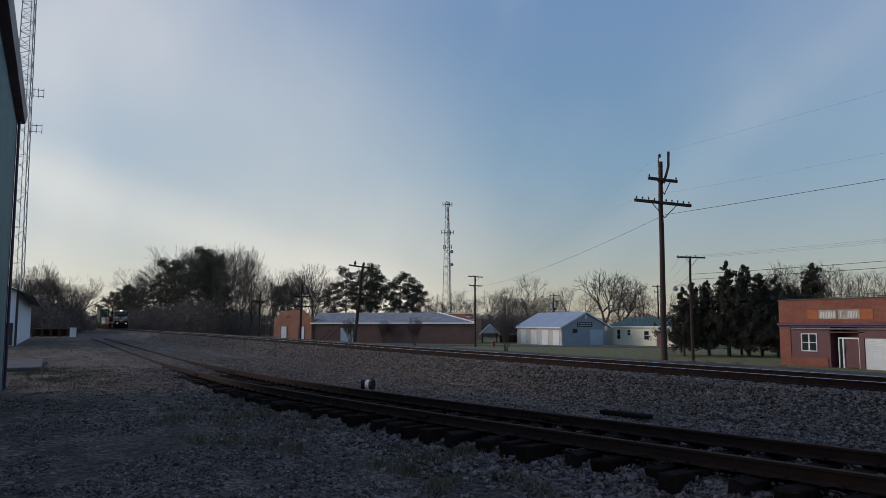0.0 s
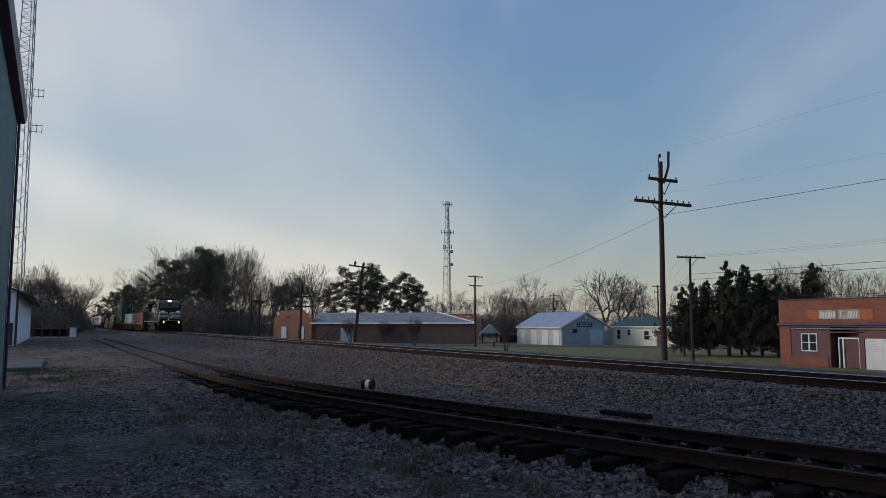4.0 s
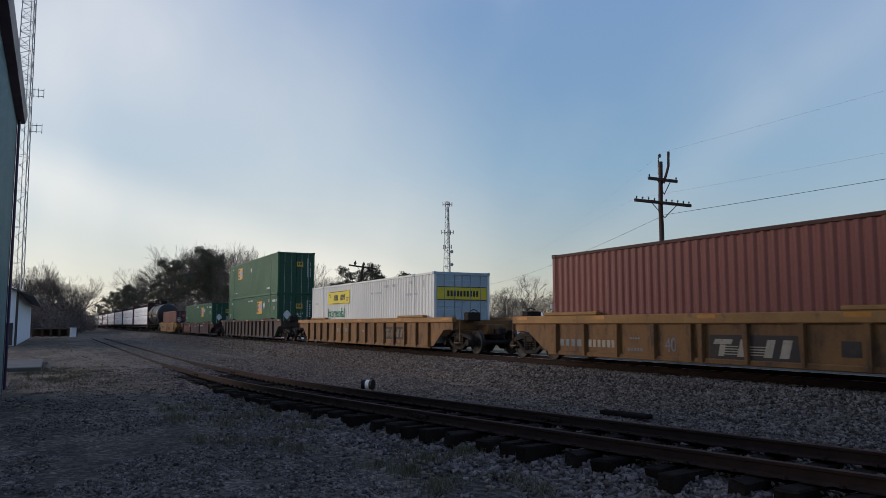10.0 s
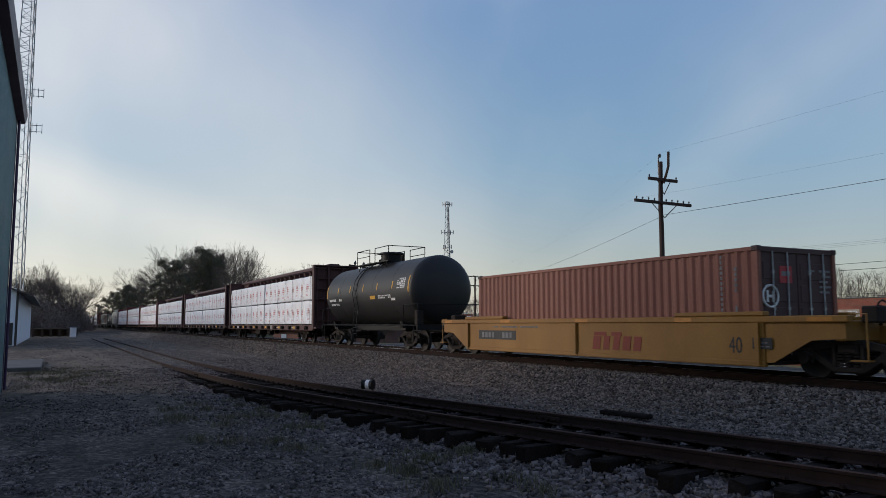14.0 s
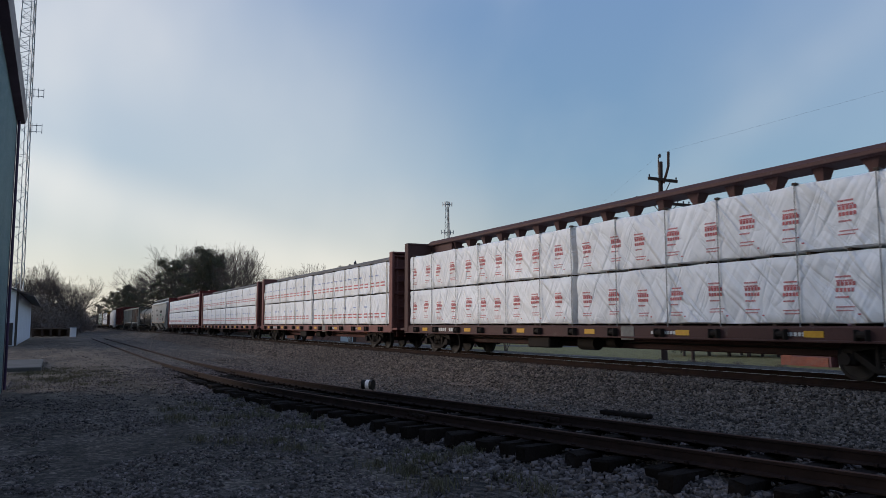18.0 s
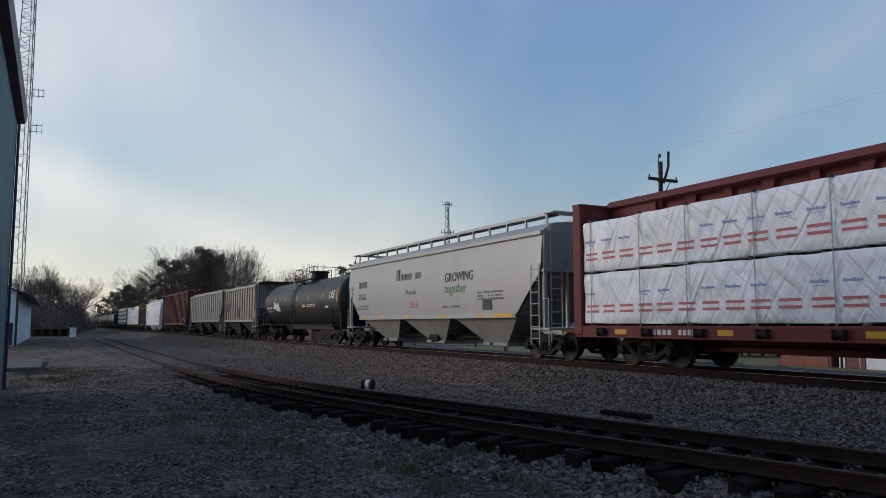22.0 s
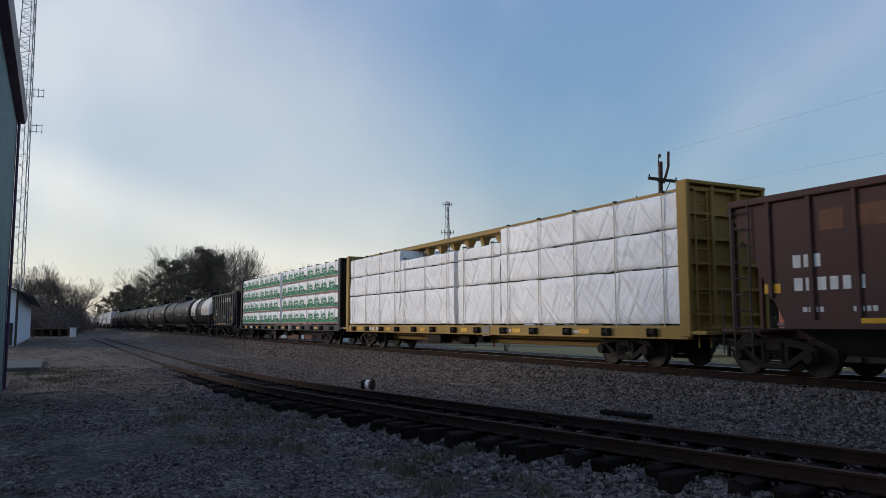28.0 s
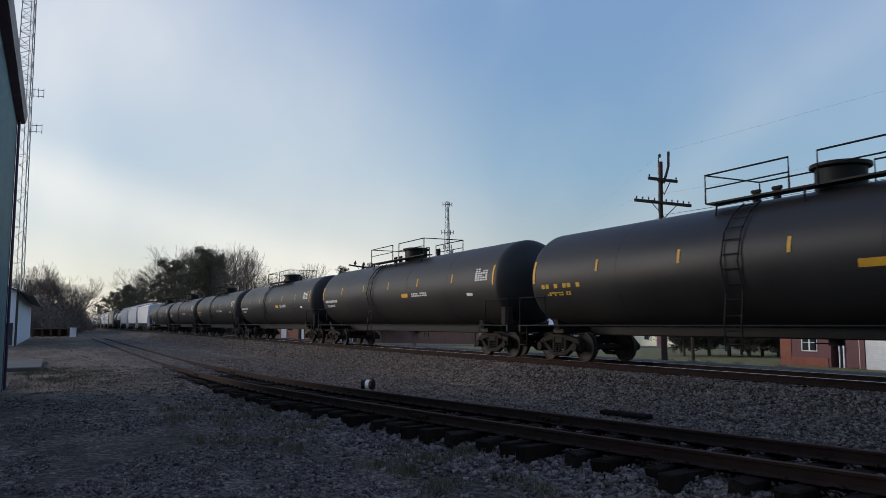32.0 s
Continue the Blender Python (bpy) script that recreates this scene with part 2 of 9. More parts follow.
# ---- the ground ----
def ground_material():
    """Gravel yard and ballast; worn winter grass beyond the tracks and in patches."""
    m = material("gravel_and_grass", (0.112, 0.091, 0.075), (0.074, 0.057, 0.043), 0.95, big=0.30, fine=34, bump=1.0, dist=0.04, dirt=(0.040, 0.033, 0.025), amount=0.9)
    nt = m.node_tree
    n, l = nt.nodes, nt.links
    bsdf = n["Principled BSDF"]
    base = bsdf.inputs["Base Color"].links[0].from_socket
    co = n.new("ShaderNodeTexCoord")
    sx = n.new("ShaderNodeSeparateXYZ")
    l.new(co.outputs["Object"], sx.inputs[0])
    nz = n.new("ShaderNodeTexNoise")
    nz.inputs["Scale"].default_value, nz.inputs["Detail"].default_value = 0.5, 6
    l.new(co.outputs["Object"], nz.inputs["Vector"])
    ad = n.new("ShaderNodeMath")
    ad.operation = "MULTIPLY_ADD"
    ad.inputs[1].default_value = 3.0
    l.new(nz.outputs["Fac"], ad.inputs[0])
    l.new(sx.outputs["Y"], ad.inputs[2])
    mr = n.new("ShaderNodeMapRange")
    mr.inputs["From Min"].default_value, mr.inputs["From Max"].default_value = 22.6, 24.2
    l.new(ad.outputs["Value"], mr.inputs["Value"])
    # the strip of grass beside the metal building
    gx = n.new("ShaderNodeMapRange")
    gx.inputs["From Min"].default_value, gx.inputs["From Max"].default_value = -16.0, -27.0
    gy = n.new("ShaderNodeMapRange")
    gy.inputs["From Min"].default_value, gy.inputs["From Max"].default_value = 7.0, 3.5
    ax = n.new("ShaderNodeMath")
    ax.operation = "MULTIPLY_ADD"
    ax.inputs[1].default_value = 6.0
    l.new(nz.outputs["Fac"], ax.inputs[0])
    l.new(sx.outputs["X"], ax.inputs[2])
    l.new(ax.outputs["Value"], gx.inputs["Value"])
    l.new(ad.outputs["Value"], gy.inputs["Value"])
    mu = n.new("ShaderNodeMath")
    mu.operation = "MULTIPLY"
    l.new(gx.outputs["Result"], mu.inputs[0])
    l.new(gy.outputs["Result"], mu.inputs[1])
    m2 = n.new("ShaderNodeMath")
    m2.operation = "MULTIPLY"
    m2.inputs[1].default_value = 0.85
    l.new(mu.outputs["Value"], m2.inputs[0])
    n2 = n.new("ShaderNodeTexNoise")
    n2.inputs["Scale"].default_value, n2.inputs["Detail"].default_value = 2.5, 8
    l.new(co.outputs["Object"], n2.inputs["Vector"])
    g = n.new("ShaderNodeMix")
    g.data_type = "RGBA"
    g.inputs["A"].default_value, g.inputs["B"].default_value = (0.15, 0.145, 0.050, 1), (0.21, 0.175, 0.080, 1)
    l.new(n2.outputs["Fac"], g.inputs["Factor"])
    mx = n.new("ShaderNodeMix")
    mx.data_type = "RGBA"
    l.new(mr.outputs["Result"], mx.inputs["Factor"])
    # single stones, light and dark, and lumps of them
    vo = n.new("ShaderNodeTexVoronoi")
    vo.inputs["Scale"].default_value = 15.0
    l.new(co.outputs["Object"], vo.inputs["Vector"])
    sv = n.new("ShaderNodeSeparateColor")
    l.new(vo.outputs["Color"], sv.inputs["Color"])
    n4 = n.new("ShaderNodeTexNoise")
    n4.inputs["Scale"].default_value, n4.inputs["Detail"].default_value, n4.inputs["Roughness"].default_value = 1.6, 9, 0.85
    l.new(co.outputs["Object"], n4.inputs["Vector"])
    sq = n.new("ShaderNodeMath")
    sq.operation = "MULTIPLY"
    l.new(sv.outputs["Red"], sq.inputs[0])
    l.new(sv.outputs["Red"], sq.inputs[1])
    s1 = n.new("ShaderNodeMapRange")
    s1.inputs["To Min"].default_value, s1.inputs["To Max"].default_value = 0.45, 2.1
    l.new(sq.outputs["Value"], s1.inputs["Value"])
    s2 = n.new("ShaderNodeMapRange")
    s2.inputs["From Min"].default_value, s2.inputs["From Max"].default_value = 0.32, 0.68
    s2.inputs["To Min"].default_value, s2.inputs["To Max"].default_value = 0.42, 1.6
    l.new(n4.outputs["Fac"], s2.inputs["Value"])
    s3 = n.new("ShaderNodeMath")
    s3.operation = "MULTIPLY"
    l.new(s1.outputs["Result"], s3.inputs[0])
    l.new(s2.outputs["Result"], s3.inputs[1])
    sh = n.new("ShaderNodeHueSaturation")
    l.new(base, sh.inputs["Color"])
    l.new(s3.outputs["Value"], sh.inputs["Value"])
    # trodden earth across the near yard, and long dark and light patches along the tracks
    ea = n.new("ShaderNodeMix")
    ea.data_type = "RGBA"
    ea.inputs["B"].default_value = (0.128, 0.094, 0.064, 1)
    l.new(m2.outputs["Value"], ea.inputs["Factor"])
    l.new(sh.outputs["Color"], ea.inputs["A"])
    mp = n.new("ShaderNodeMapping")
    mp.inputs["Scale"].default_value = (0.11, 0.5, 0.5)
    l.new(co.outputs["Object"], mp.inputs["Vector"])
    n5 = n.new("ShaderNodeTexNoise")
    n5.inputs["Scale"].default_value, n5.inputs["Detail"].default_value, n5.inputs["Roughness"].default_value = 1.3, 8, 0.75
    l.new(mp.outputs["Vector"], n5.inputs["Vector"])
    s5 = n.new("ShaderNodeMapRange")
    s5.inputs["From Min"].default_value, s5.inputs["From Max"].default_value = 0.36, 0.64
    s5.inputs["To Min"].default_value, s5.inputs["To Max"].default_value = 0.40, 1.45
    l.new(n5.outputs["Fac"], s5.inputs["Value"])
    eh = n.new("ShaderNodeHueSaturation")
    l.new(ea.outputs["Result"], eh.inputs["Color"])
    l.new(s5.outputs["Result"], eh.inputs["Value"])
    l.new(eh.outputs["Color"], mx.inputs["A"])
    gh = n.new("ShaderNodeHueSaturation")
    l.new(g.outputs["Result"], gh.inputs["Color"])
    l.new(s2.outputs["Result"], gh.inputs["Value"])
    l.new(gh.outputs["Color"], mx.inputs["B"])
    l.new(mx.outputs["Result"], bsdf.inputs["Base Color"])
    return m


GRAVEL = ground_material()


def siding_y(x):
    if x < -25:
        return 5.45
    if x < -5:
        return 5.45 + 0.00575 * (x + 25) ** 2
    return 7.75 + 0.23 * (x + 5)


def siding_z(x):
    u = min(max((x + 45) / 41, 0), 1)
    return -0.74 + 0.41 * u * u * (3 - 2 * u)


def ramp(v, pts):
    for (a, za), (b, zb) in zip(pts, pts[1:]):
        if v < b:
            u = max(0.0, (v - a) / (b - a))
            return za + (zb - za) * u
    return pts[-1][1]


ACROSS = [(-200, -0.9), (-3, -0.88), (3.0, -0.84), (9, -0.84), (11.6, -0.78), (13.1, -0.20), (20.2, -0.20), (21.1, -0.60), (24, -0.75), (42, -1.77), (90, -1.8), (900, -2.5)]


def ground_z(x, y):
    base = ramp(y, ACROSS)
    d = abs(y - siding_y(x))
    near = y < siding_y(x) - 0.75
    bed = siding_z(x) - (0.34 if near else 0.26) if x < 20 else -0.3
    k = 1 - min(max((d - (0.95 if near else 1.2)) / 0.8, 0), 1)
    k = k * k * (3 - 2 * k)
    if x > -110:
        base = max(base, base + (bed - base) * k)
    if -40 < x < 8 and -6 < y < 12.5:
        base += 0.05 * noise.noise((x * 0.7, y * 0.7, 0)) + 0.03 * noise.noise((x * 2.3, y * 2.3, 3))
    return base


def make_ground():
    xs = [-2500, -1500, -900, -600, -420, -300, -220, -170, -130, -105]
    xs += [-100 + 2.0 * i for i in range(30)] + [-40 + 0.4 * i for i in range(120)] + [8 + 2 * i for i in range(12)] + [40, 60, 100, 200, 400, 1000, 2500]
    ys = [-2500, -1200, -600, -300, -150, -80, -40, -20, -12, -8] + [-6 + 0.4 * i for i in range(64)] + [20 + 1.0 * i for i in range(30)] + [52, 56, 62, 70, 80, 95, 120, 160, 220, 300, 450, 700, 1100, 1800, 3000]
    vs = [(x, y, ground_z(x, y)) for x in xs for y in ys]
    m = len(ys)
    fs = [(i * m + j, (i + 1) * m + j, (i + 1) * m + j + 1, i * m + j + 1) for i in range(len(xs) - 1) for j in range(m - 1)]
    ob = new("ground", fast_mesh("ground", vs, fs, GRAVEL, True))
    tagged(ob, "dark grey gravel yard with worn grass beyond the tracks", "ground", kind="structure")


make_ground()

# ---- the train ----
MOVING = []          # things that ride with the train, each with its place along it at 0 s


def rides(ob, c, y=0.0, z=0.0):
    MOVING.append((ob, c, y, z))
    ob.matrix_basis = pose(c, TRACK_Y + y, z)
    return ob


W_MARK = material("white_lettering", (0.62, 0.62, 0.60), (0.45, 0.45, 0.43), 0.6, big=3.0, bump=0)
Y_MARK = material("yellow_lettering", (0.55, 0.34, 0.03), (0.45, 0.27, 0.03), 0.6, big=3.0, bump=0)
K_MARK = material("black_lettering", (0.02, 0.02, 0.02), (0.035, 0.035, 0.035), 0.6, big=3.0, bump=0)
R_MARK = material("red_print", (0.55, 0.15, 0.15), (0.48, 0.18, 0.17), 0.7, big=3.0, bump=0)
B_MARK = material("blue_print", (0.24, 0.30, 0.52), (0.33, 0.38, 0.56), 0.7, big=3.0, bump=0)
G_MARK = material("green_print", (0.02, 0.22, 0.10), (0.03, 0.17, 0.09), 0.7, big=2.0, bump=0)
GREY_MARK = material("grey_lettering", (0.16, 0.16, 0.16), (0.11, 0.11, 0.11), 0.6, big=3.0, bump=0)


def bars(parent, mat, y, rows, name="lettering", tall=0.72, seed=1, lean=0.0):
    """Writing too small to read, as bars; rows: x0, x1, z, height, number of letters. It stands on the side at y, proud of it."""
    b = Build()
    rnd = random.Random(seed)
    s = -1 if y < 0 else 1
    for x0, x1, z, h, k in rows:
        w = (x1 - x0) / k
        for i in range(k):
            if k > 6 and rnd.random() < 0.12:
                continue
            a = x0 + w * i
            e = w * (0.1 + 0.12 * rnd.random())
            z0, z1 = z, z + h
            b.add([(a + e, y, z0), (a + w - e, y, z0), (a + w - e + lean * h, y, z1), (a + e + lean * h, y, z1),
                   (a + e, y + s * 0.006, z0), (a + w - e, y + s * 0.006, z0), (a + w - e + lean * h, y + s * 0.006, z1), (a + e + lean * h, y + s * 0.006, z1)],
                  [(0, 1, 2, 3), (4, 5, 6, 7), (0, 1, 5, 4), (1, 2, 6, 5), (2, 3, 7, 6), (3, 0, 4, 7)])
    return tagged(part(name, b, mat, parent), kind="stuff")


def word(parent, text, x, z, size, y, mat, name="lettering", squash=1.0, shear=0.0, end=False):
    """Legible writing on a side that faces -y, or, with end, on an end that faces +x (then x is across, and y the end's place)."""
    cu = bpy.data.curves.new("lettering", "FONT")
    cu.body, cu.size, cu.extrude, cu.shear, cu.resolution_u = text, size, 0.004, shear, 3
    tmp = new("lettering_source", cu)
    me = bpy.data.meshes.new_from_object(tmp)
    bpy.data.objects.remove(tmp)
    bpy.data.curves.remove(cu)
    m = Matrix.Translation((x, y, z)) @ Euler((radians(90), 0, 0)).to_matrix().to_4x4() @ Matrix.Diagonal((squash, 1, 1, 1))
    if end:
        m = Matrix.Translation((y, x, z)) @ Euler((radians(90), 0, radians(90))).to_matrix().to_4x4() @ Matrix.Diagonal((squash, 1, 1, 1))
    me.transform(m)
    me.materials.clear()
    me.materials.append(mat)
    return part(name, me, mat, parent)


def panel(parent, mat, x0, x1, z0, z1, y, name="panel", label="", t=0.006):
    s = -1 if y < 0 else 1
    return part(name, Build().box(x0, x1, min(y, y + s * t), max(y, y + s * t), z0, z1), mat, parent, label)


# wheels and trucks, made once and shared
def wheel_mesh(r):
    b = Build()
    b.lathe([(-0.07, r * 0.20), (-0.06, r * 0.22), (-0.055, r * 0.30), (-0.02, r * 0.55), (-0.045, r * 0.86), (-0.065, r * 0.89), (-0.065, r), (0.045, r + 0.006),
             (0.06, r + 0.028), (0.072, r + 0.026), (0.074, r * 0.90), (0.05, r * 0.86), (0.03, r * 0.55), (0.05, r * 0.28), (0.055, r * 0.2)], "y", n=28)
    return b.mesh("wheel", WHEEL, 40)


WHEEL_FREIGHT, WHEEL_LOCO = wheel_mesh(0.43), wheel_mesh(0.52)


def freight_truck_mesh():
    b = Build()
    for s in (-1, 1):
        y = s * 1.02
        for e in (-1, 1):
            b.box(e * 0.89 - 0.14, e * 0.89 + 0.14, y - 0.10, y + 0.10, 0.30, 0.62, 0.03)
            b.cyl((e * 0.89, y + s * 0.02, 0.43), (e * 0.89, y + s * 0.2, 0.43), 0.125, 12)
            b.ring_loft([[(e * 0.80, y - 0.08, z) for z in (0.46, 0.62)] + [(e * 0.80, y + 0.08, z) for z in (0.62, 0.46)],
                         [(e * 0.30, y - 0.08, z) for z in (0.16, 0.28)] + [(e * 0.30, y + 0.08, z) for z in (0.28, 0.16)]])
            b.ring_loft([[(e * 0.95, y - 0.08, z) for z in (0.54, 0.66)] + [(e * 0.95, y + 0.08, z) for z in (0.66, 0.54)],
                         [(e * 0.28, y - 0.08, z) for z in (0.66, 0.80)] + [(e * 0.28, y + 0.08, z) for z in (0.80, 0.66)]])
            b.box(e * 0.30 - 0.05, e * 0.30 + 0.05, y - 0.08, y + 0.08, 0.25, 0.72, 0.02)
        b.box(-0.36, 0.36, y - 0.09, y + 0.09, 0.70, 0.80, 0.02)
        b.box(-0.34, 0.34, y - 0.09, y + 0.09, 0.15, 0.27, 0.03)
        for k in (-0.17, 0, 0.17):
            for j in range(5):
                b.cyl((k, y + s * 0.02, 0.285 + 0.06 * j), (k, y + s * 0.02, 0.32 + 0.06 * j), 0.075, 8)
        for e in (-1, 1):
            b.box(e * 0.47 - 0.03, e * 0.47 + 0.03, s * 0.75 - 0.09, s * 0.75 + 0.09, 0.28, 0.55, 0.02)
    b.box(-0.22, 0.22, -1.12, 1.12, 0.52, 0.72, 0.04)
    for e in (-1, 1):
        b.cyl((e * 0.89, -1.05, 0.43), (e * 0.89, 1.05, 0.43), 0.08, 10)
        b.box(e * 0.47 - 0.05, e * 0.47 + 0.05, -0.8, 0.8, 0.36, 0.44, 0.01)
    return b.mesh("truck", TRUCK, 35)


TRUCK_FREIGHT = freight_truck_mesh()


def trucks(car, at, dark=0):
    for x in at:
        tr = part("truck", TRUCK_FREIGHT, TRUCK, car, at=(x, 0, 0))
        for e in (-1, 1):
            for s in (-1, 1):
                m = pose(e * 0.89, s * 0.753, 0.43) if s > 0 else pose(e * 0.89, s * 0.753, 0.43, 0, 0, 180)
                part("wheel", WHEEL_FREIGHT, WHEEL, tr, at=m @ pose(0, 0, 0, 0, 0, 180))


def coupler_mesh():
    b = Build()
    b.box(-0.55, 0.1, -0.09, 0.09, 0.76, 0.95, 0.03)
    b.box(0.05, 0.32, -0.14, 0.12, 0.70, 1.0, 0.05)
    b.box(0.22, 0.36, -0.06, 0.16, 0.74, 0.98, 0.04)
    b.tube([(-0.1, 0.25, 0.75), (0.05, 0.28, 0.5), (0.25, 0.24, 0.4), (0.42, 0.12, 0.5)], 0.03, 6)
    return b.mesh("coupler", TRUCK, 35)


COUPLER = coupler_mesh()


def couplers(car, half):
    part("coupler", COUPLER, TRUCK, car, at=(half, 0, 0))
    part("coupler", COUPLER, TRUCK, car, at=pose(-half, 0, 0, 0, 0, 180))


def ladder(b, x, y, z0, z1, along="x", w=0.42, r=0.016, step=0.36):
    """A ladder on a side (along x) or on an end (along y)."""
    p = (lambda d, z: (x + d, y, z)) if along == "x" else (lambda d, z: (x, y + d, z))
    for d in (-w / 2, w / 2):
        b.tube([p(d, z0), p(d, z1)], r * 1.3, 5)
    z = z0 + step * 0.6
    while z < z1:
        b.tube([p(-w / 2, z), p(w / 2, z)], r, 5)
        z += step


def brake_gear(car, x0, x1, z=0.62):
    """Pipe, cylinder and reservoir under the floor."""
    b = Build()
    b.tube([(x0, -0.5, z), (x1, -0.5, z)], 0.025, 5)
    part("train_pipe", b, TRUCK, car)
    part("brake_rod", Build().tube([(x0, 0.45, z - 0.05), (x1, 0.45, z - 0.05)], 0.02, 5), TRUCK, car)
    m = (x0 + x1) / 2
    part("air_reservoir", Build().cyl((m - 0.4, -0.75, z - 0.05), (m + 0.35, -0.75, z - 0.05), 0.2, 12), TRUCK, car, smooth=40)
    part("brake_cylinder", Build().cyl((m + 0.7, -0.6, z), (m + 1.1, -0.6, z), 0.16, 12), TRUCK, car, smooth=40)


# ---- the locomotive ----
NOSE_BLACK = material("locomotive_black", (0.0046, 0.0056, 0.0048), (0.008, 0.0092, 0.0078), 0.48, big=0.8, bump=0.3, dist=0.02, dirt=(0.022, 0.019, 0.015), amount=0.45, streak=0.8, spec=0.17)
ROOF_GREY = material("dusty_roof_grey", (0.20, 0.20, 0.20), (0.12, 0.12, 0.12), 0.6, big=0.8, bump=0.06, streak=0.3)
GRILLE = material("black_grille", (0.003, 0.003, 0.003), (0.006, 0.006, 0.006), 0.9, big=6, bump=0.5, spec=0.05)
SILL_WHITE = material("dirty_white_sill", (0.28, 0.26, 0.23), (0.12, 0.11, 0.095), 0.8, big=2.0, bump=0.1)
# the pilot's plain black, rough and with hardly any gloss
PILOT_BLACK = material("sooty_pilot_black", (0.009, 0.009, 0.009), (0.015, 0.014, 0.014), 0.9, big=2.0, bump=0.3, spec=0.04)
CAB_GLASS = glass("cab_glass", (0.008, 0.010, 0.012), 0.04)
LAMP_WARM = glow("lit_headlight", (1.0, 0.58, 0.22), 4.0)
RAIL_YELLOW = material("dull_yellow_rail_paint", (0.27, 0.15, 0.025), (0.20, 0.11, 0.02), 0.6, big=2, bump=0)
BOARD_LIT = glow("lit_number_board", (1.0, 0.86, 0.72), 0.13)
LAMP_DIM = glow("lit_ditch_light", (1.0, 0.54, 0.20), 2.2)
# pale base paints the bright sky seen in the side panes
PANE_PALE = glass("pale_cab_window", (0.34, 0.35, 0.33), 0.12)
LAMP_AMBER = glow("small_amber_lamp", (1.0, 0.45, 0.15), 5.0)
TANK_GREY = material("fuel_tank_black", (0.018, 0.0165, 0.016), (0.030, 0.027, 0.025), 0.7, big=1.0, bump=0.1, spec=0.12)


def locomotive(c):
    car = rides(thing("locomotive", (0, 0, 0), "black diesel freight locomotive with white stripes and lit headlights", "locomotive"), c)
    F, R = 9.65, -10.1
    car.scale.x = 1.023
    part("walkway", Build().box(R, 8.35, -1.55, 1.55, 1.50, 1.66, 0.03).box(8.3, F, -1.52, 1.52, 1.58, 1.70, 0.02), BLACK, car)
    for s in (-1, 1):
        part("side_sill", Build().box(R + 0.05, 8.2, s * 1.557 - 0.008, s * 1.557 + 0.008, 1.52, 1.62), SILL_WHITE, car, "dirty white sill stripe")
    part("frame", Build().box(R + 0.3, F - 0.4, -1.1, 1.1, 1.05, 1.52, 0.04), BLACK, car)
    # long hood
    hood = part("engine_hood", Build().prism([(-0.92, 1.6), (0.92, 1.6), (0.92, 4.05), (0.78, 4.22), (-0.78, 4.22), (-0.92, 4.05)], -5.3, 0.1), NOSE_BLACK, car)
    ducts = part("blower_hood", Build().prism([(-0.98, 1.6), (0.98, 1.6), (0.98, 4.46), (0.86, 4.66), (-0.86, 4.66), (-0.98, 4.46)], 0.1, 4.3), NOSE_BLACK, car)
    part("rear_hood", Build().prism([(-0.92, 1.6), (0.92, 1.6), (0.92, 3.95), (-0.92, 3.95)], R + 0.75, -5.3), NOSE_BLACK, car)
    # radiator wings
    rad = Build()
    rad.prism([(-0.95, 3.62), (-1.48, 4.0), (-1.48, 4.34), (-1.2, 4.52), (1.2, 4.52), (1.48, 4.34), (1.48, 4.0), (0.95, 3.62)], R, -5.9)
    rad.prism([(-1.2, 4.3), (1.2, 4.3), (0.9, 4.50), (-0.9, 4.50)], -5.9, -4.9)
    part("radiator_cab", rad, NOSE_BLACK, car)
    for s in (-1, 1):
        part("radiator_grille", Build().add([(R + 0.15, s * 0.96, 3.60), (-6.5, s * 0.96, 3.60), (-6.1, s * 1.42, 3.96), (R + 0.15, s * 1.42, 3.96)], [(0, 1, 2, 3)]).box(R + 0.9, -6.6, s * 0.925 - 0.02, s * 0.925 + 0.02, 3.05, 3.62), GRILLE, car)
        part("radiator_lip", Build().box(R + 0.05, -6.3, s * 1.485 - 0.02, s * 1.485 + 0.02, 3.93, 3.99), ROOF_GREY, car)
        for i in range(7):
            x = R + 1.1 + i * 0.43
            part("vent", Build().box(x, x + 0.2, s * 0.925 - 0.015, s * 0.925 + 0.015, 2.15, 2.85, 0.01), GRILLE, hood)
        # hood doors
        for i in range(11):
            x = -5.15 + i * 0.93
            y = 0.925 if x < -0.8 else 0.985
            d = part("hood_door", Build().box(x + 0.02, x + 0.88, s * y - 0.012, s * y + 0.012, 1.75, 3.72, 0.01), NOSE_BLACK, hood)
            for z in (2.1, 3.4):
                part("latch", Build().box(x + 0.04, x + 0.12, s * (y + 0.015) - 0.012, s * (y + 0.015) + 0.012, z, z + 0.1), BLACK, d)
            if i in (6, 8, 9):
                lv = Build()
                for k in range(6):
                    lv.box(x + 0.2, x + 0.72, s * (y + 0.014) - 0.012, s * (y + 0.014) + 0.012, 2.15 + 0.08 * k, 2.19 + 0.08 * k)
                part("louvre", lv, NOSE_BLACK, d)
        part("intake_grille", Build().box(0.25, 2.75, s * 0.985 - 0.012, s * 0.985 + 0.012, 3.82, 4.36, 0.01), GRILLE, ducts)
        for i in range(3):
            x = 3.05 + i * 0.62 - (0.1 if i else 0)
            g = Build()
            for k in range(7):
                g.box(x, x + 0.46, s * 0.99 - 0.015, s * 0.99 + 0.015, 3.75 + k * 0.095, 3.80 + k * 0.095)
            g.box(x - 0.02, x + 0.48, s * 0.983 - 0.006, s * 0.983 + 0.006, 3.72, 4.42)
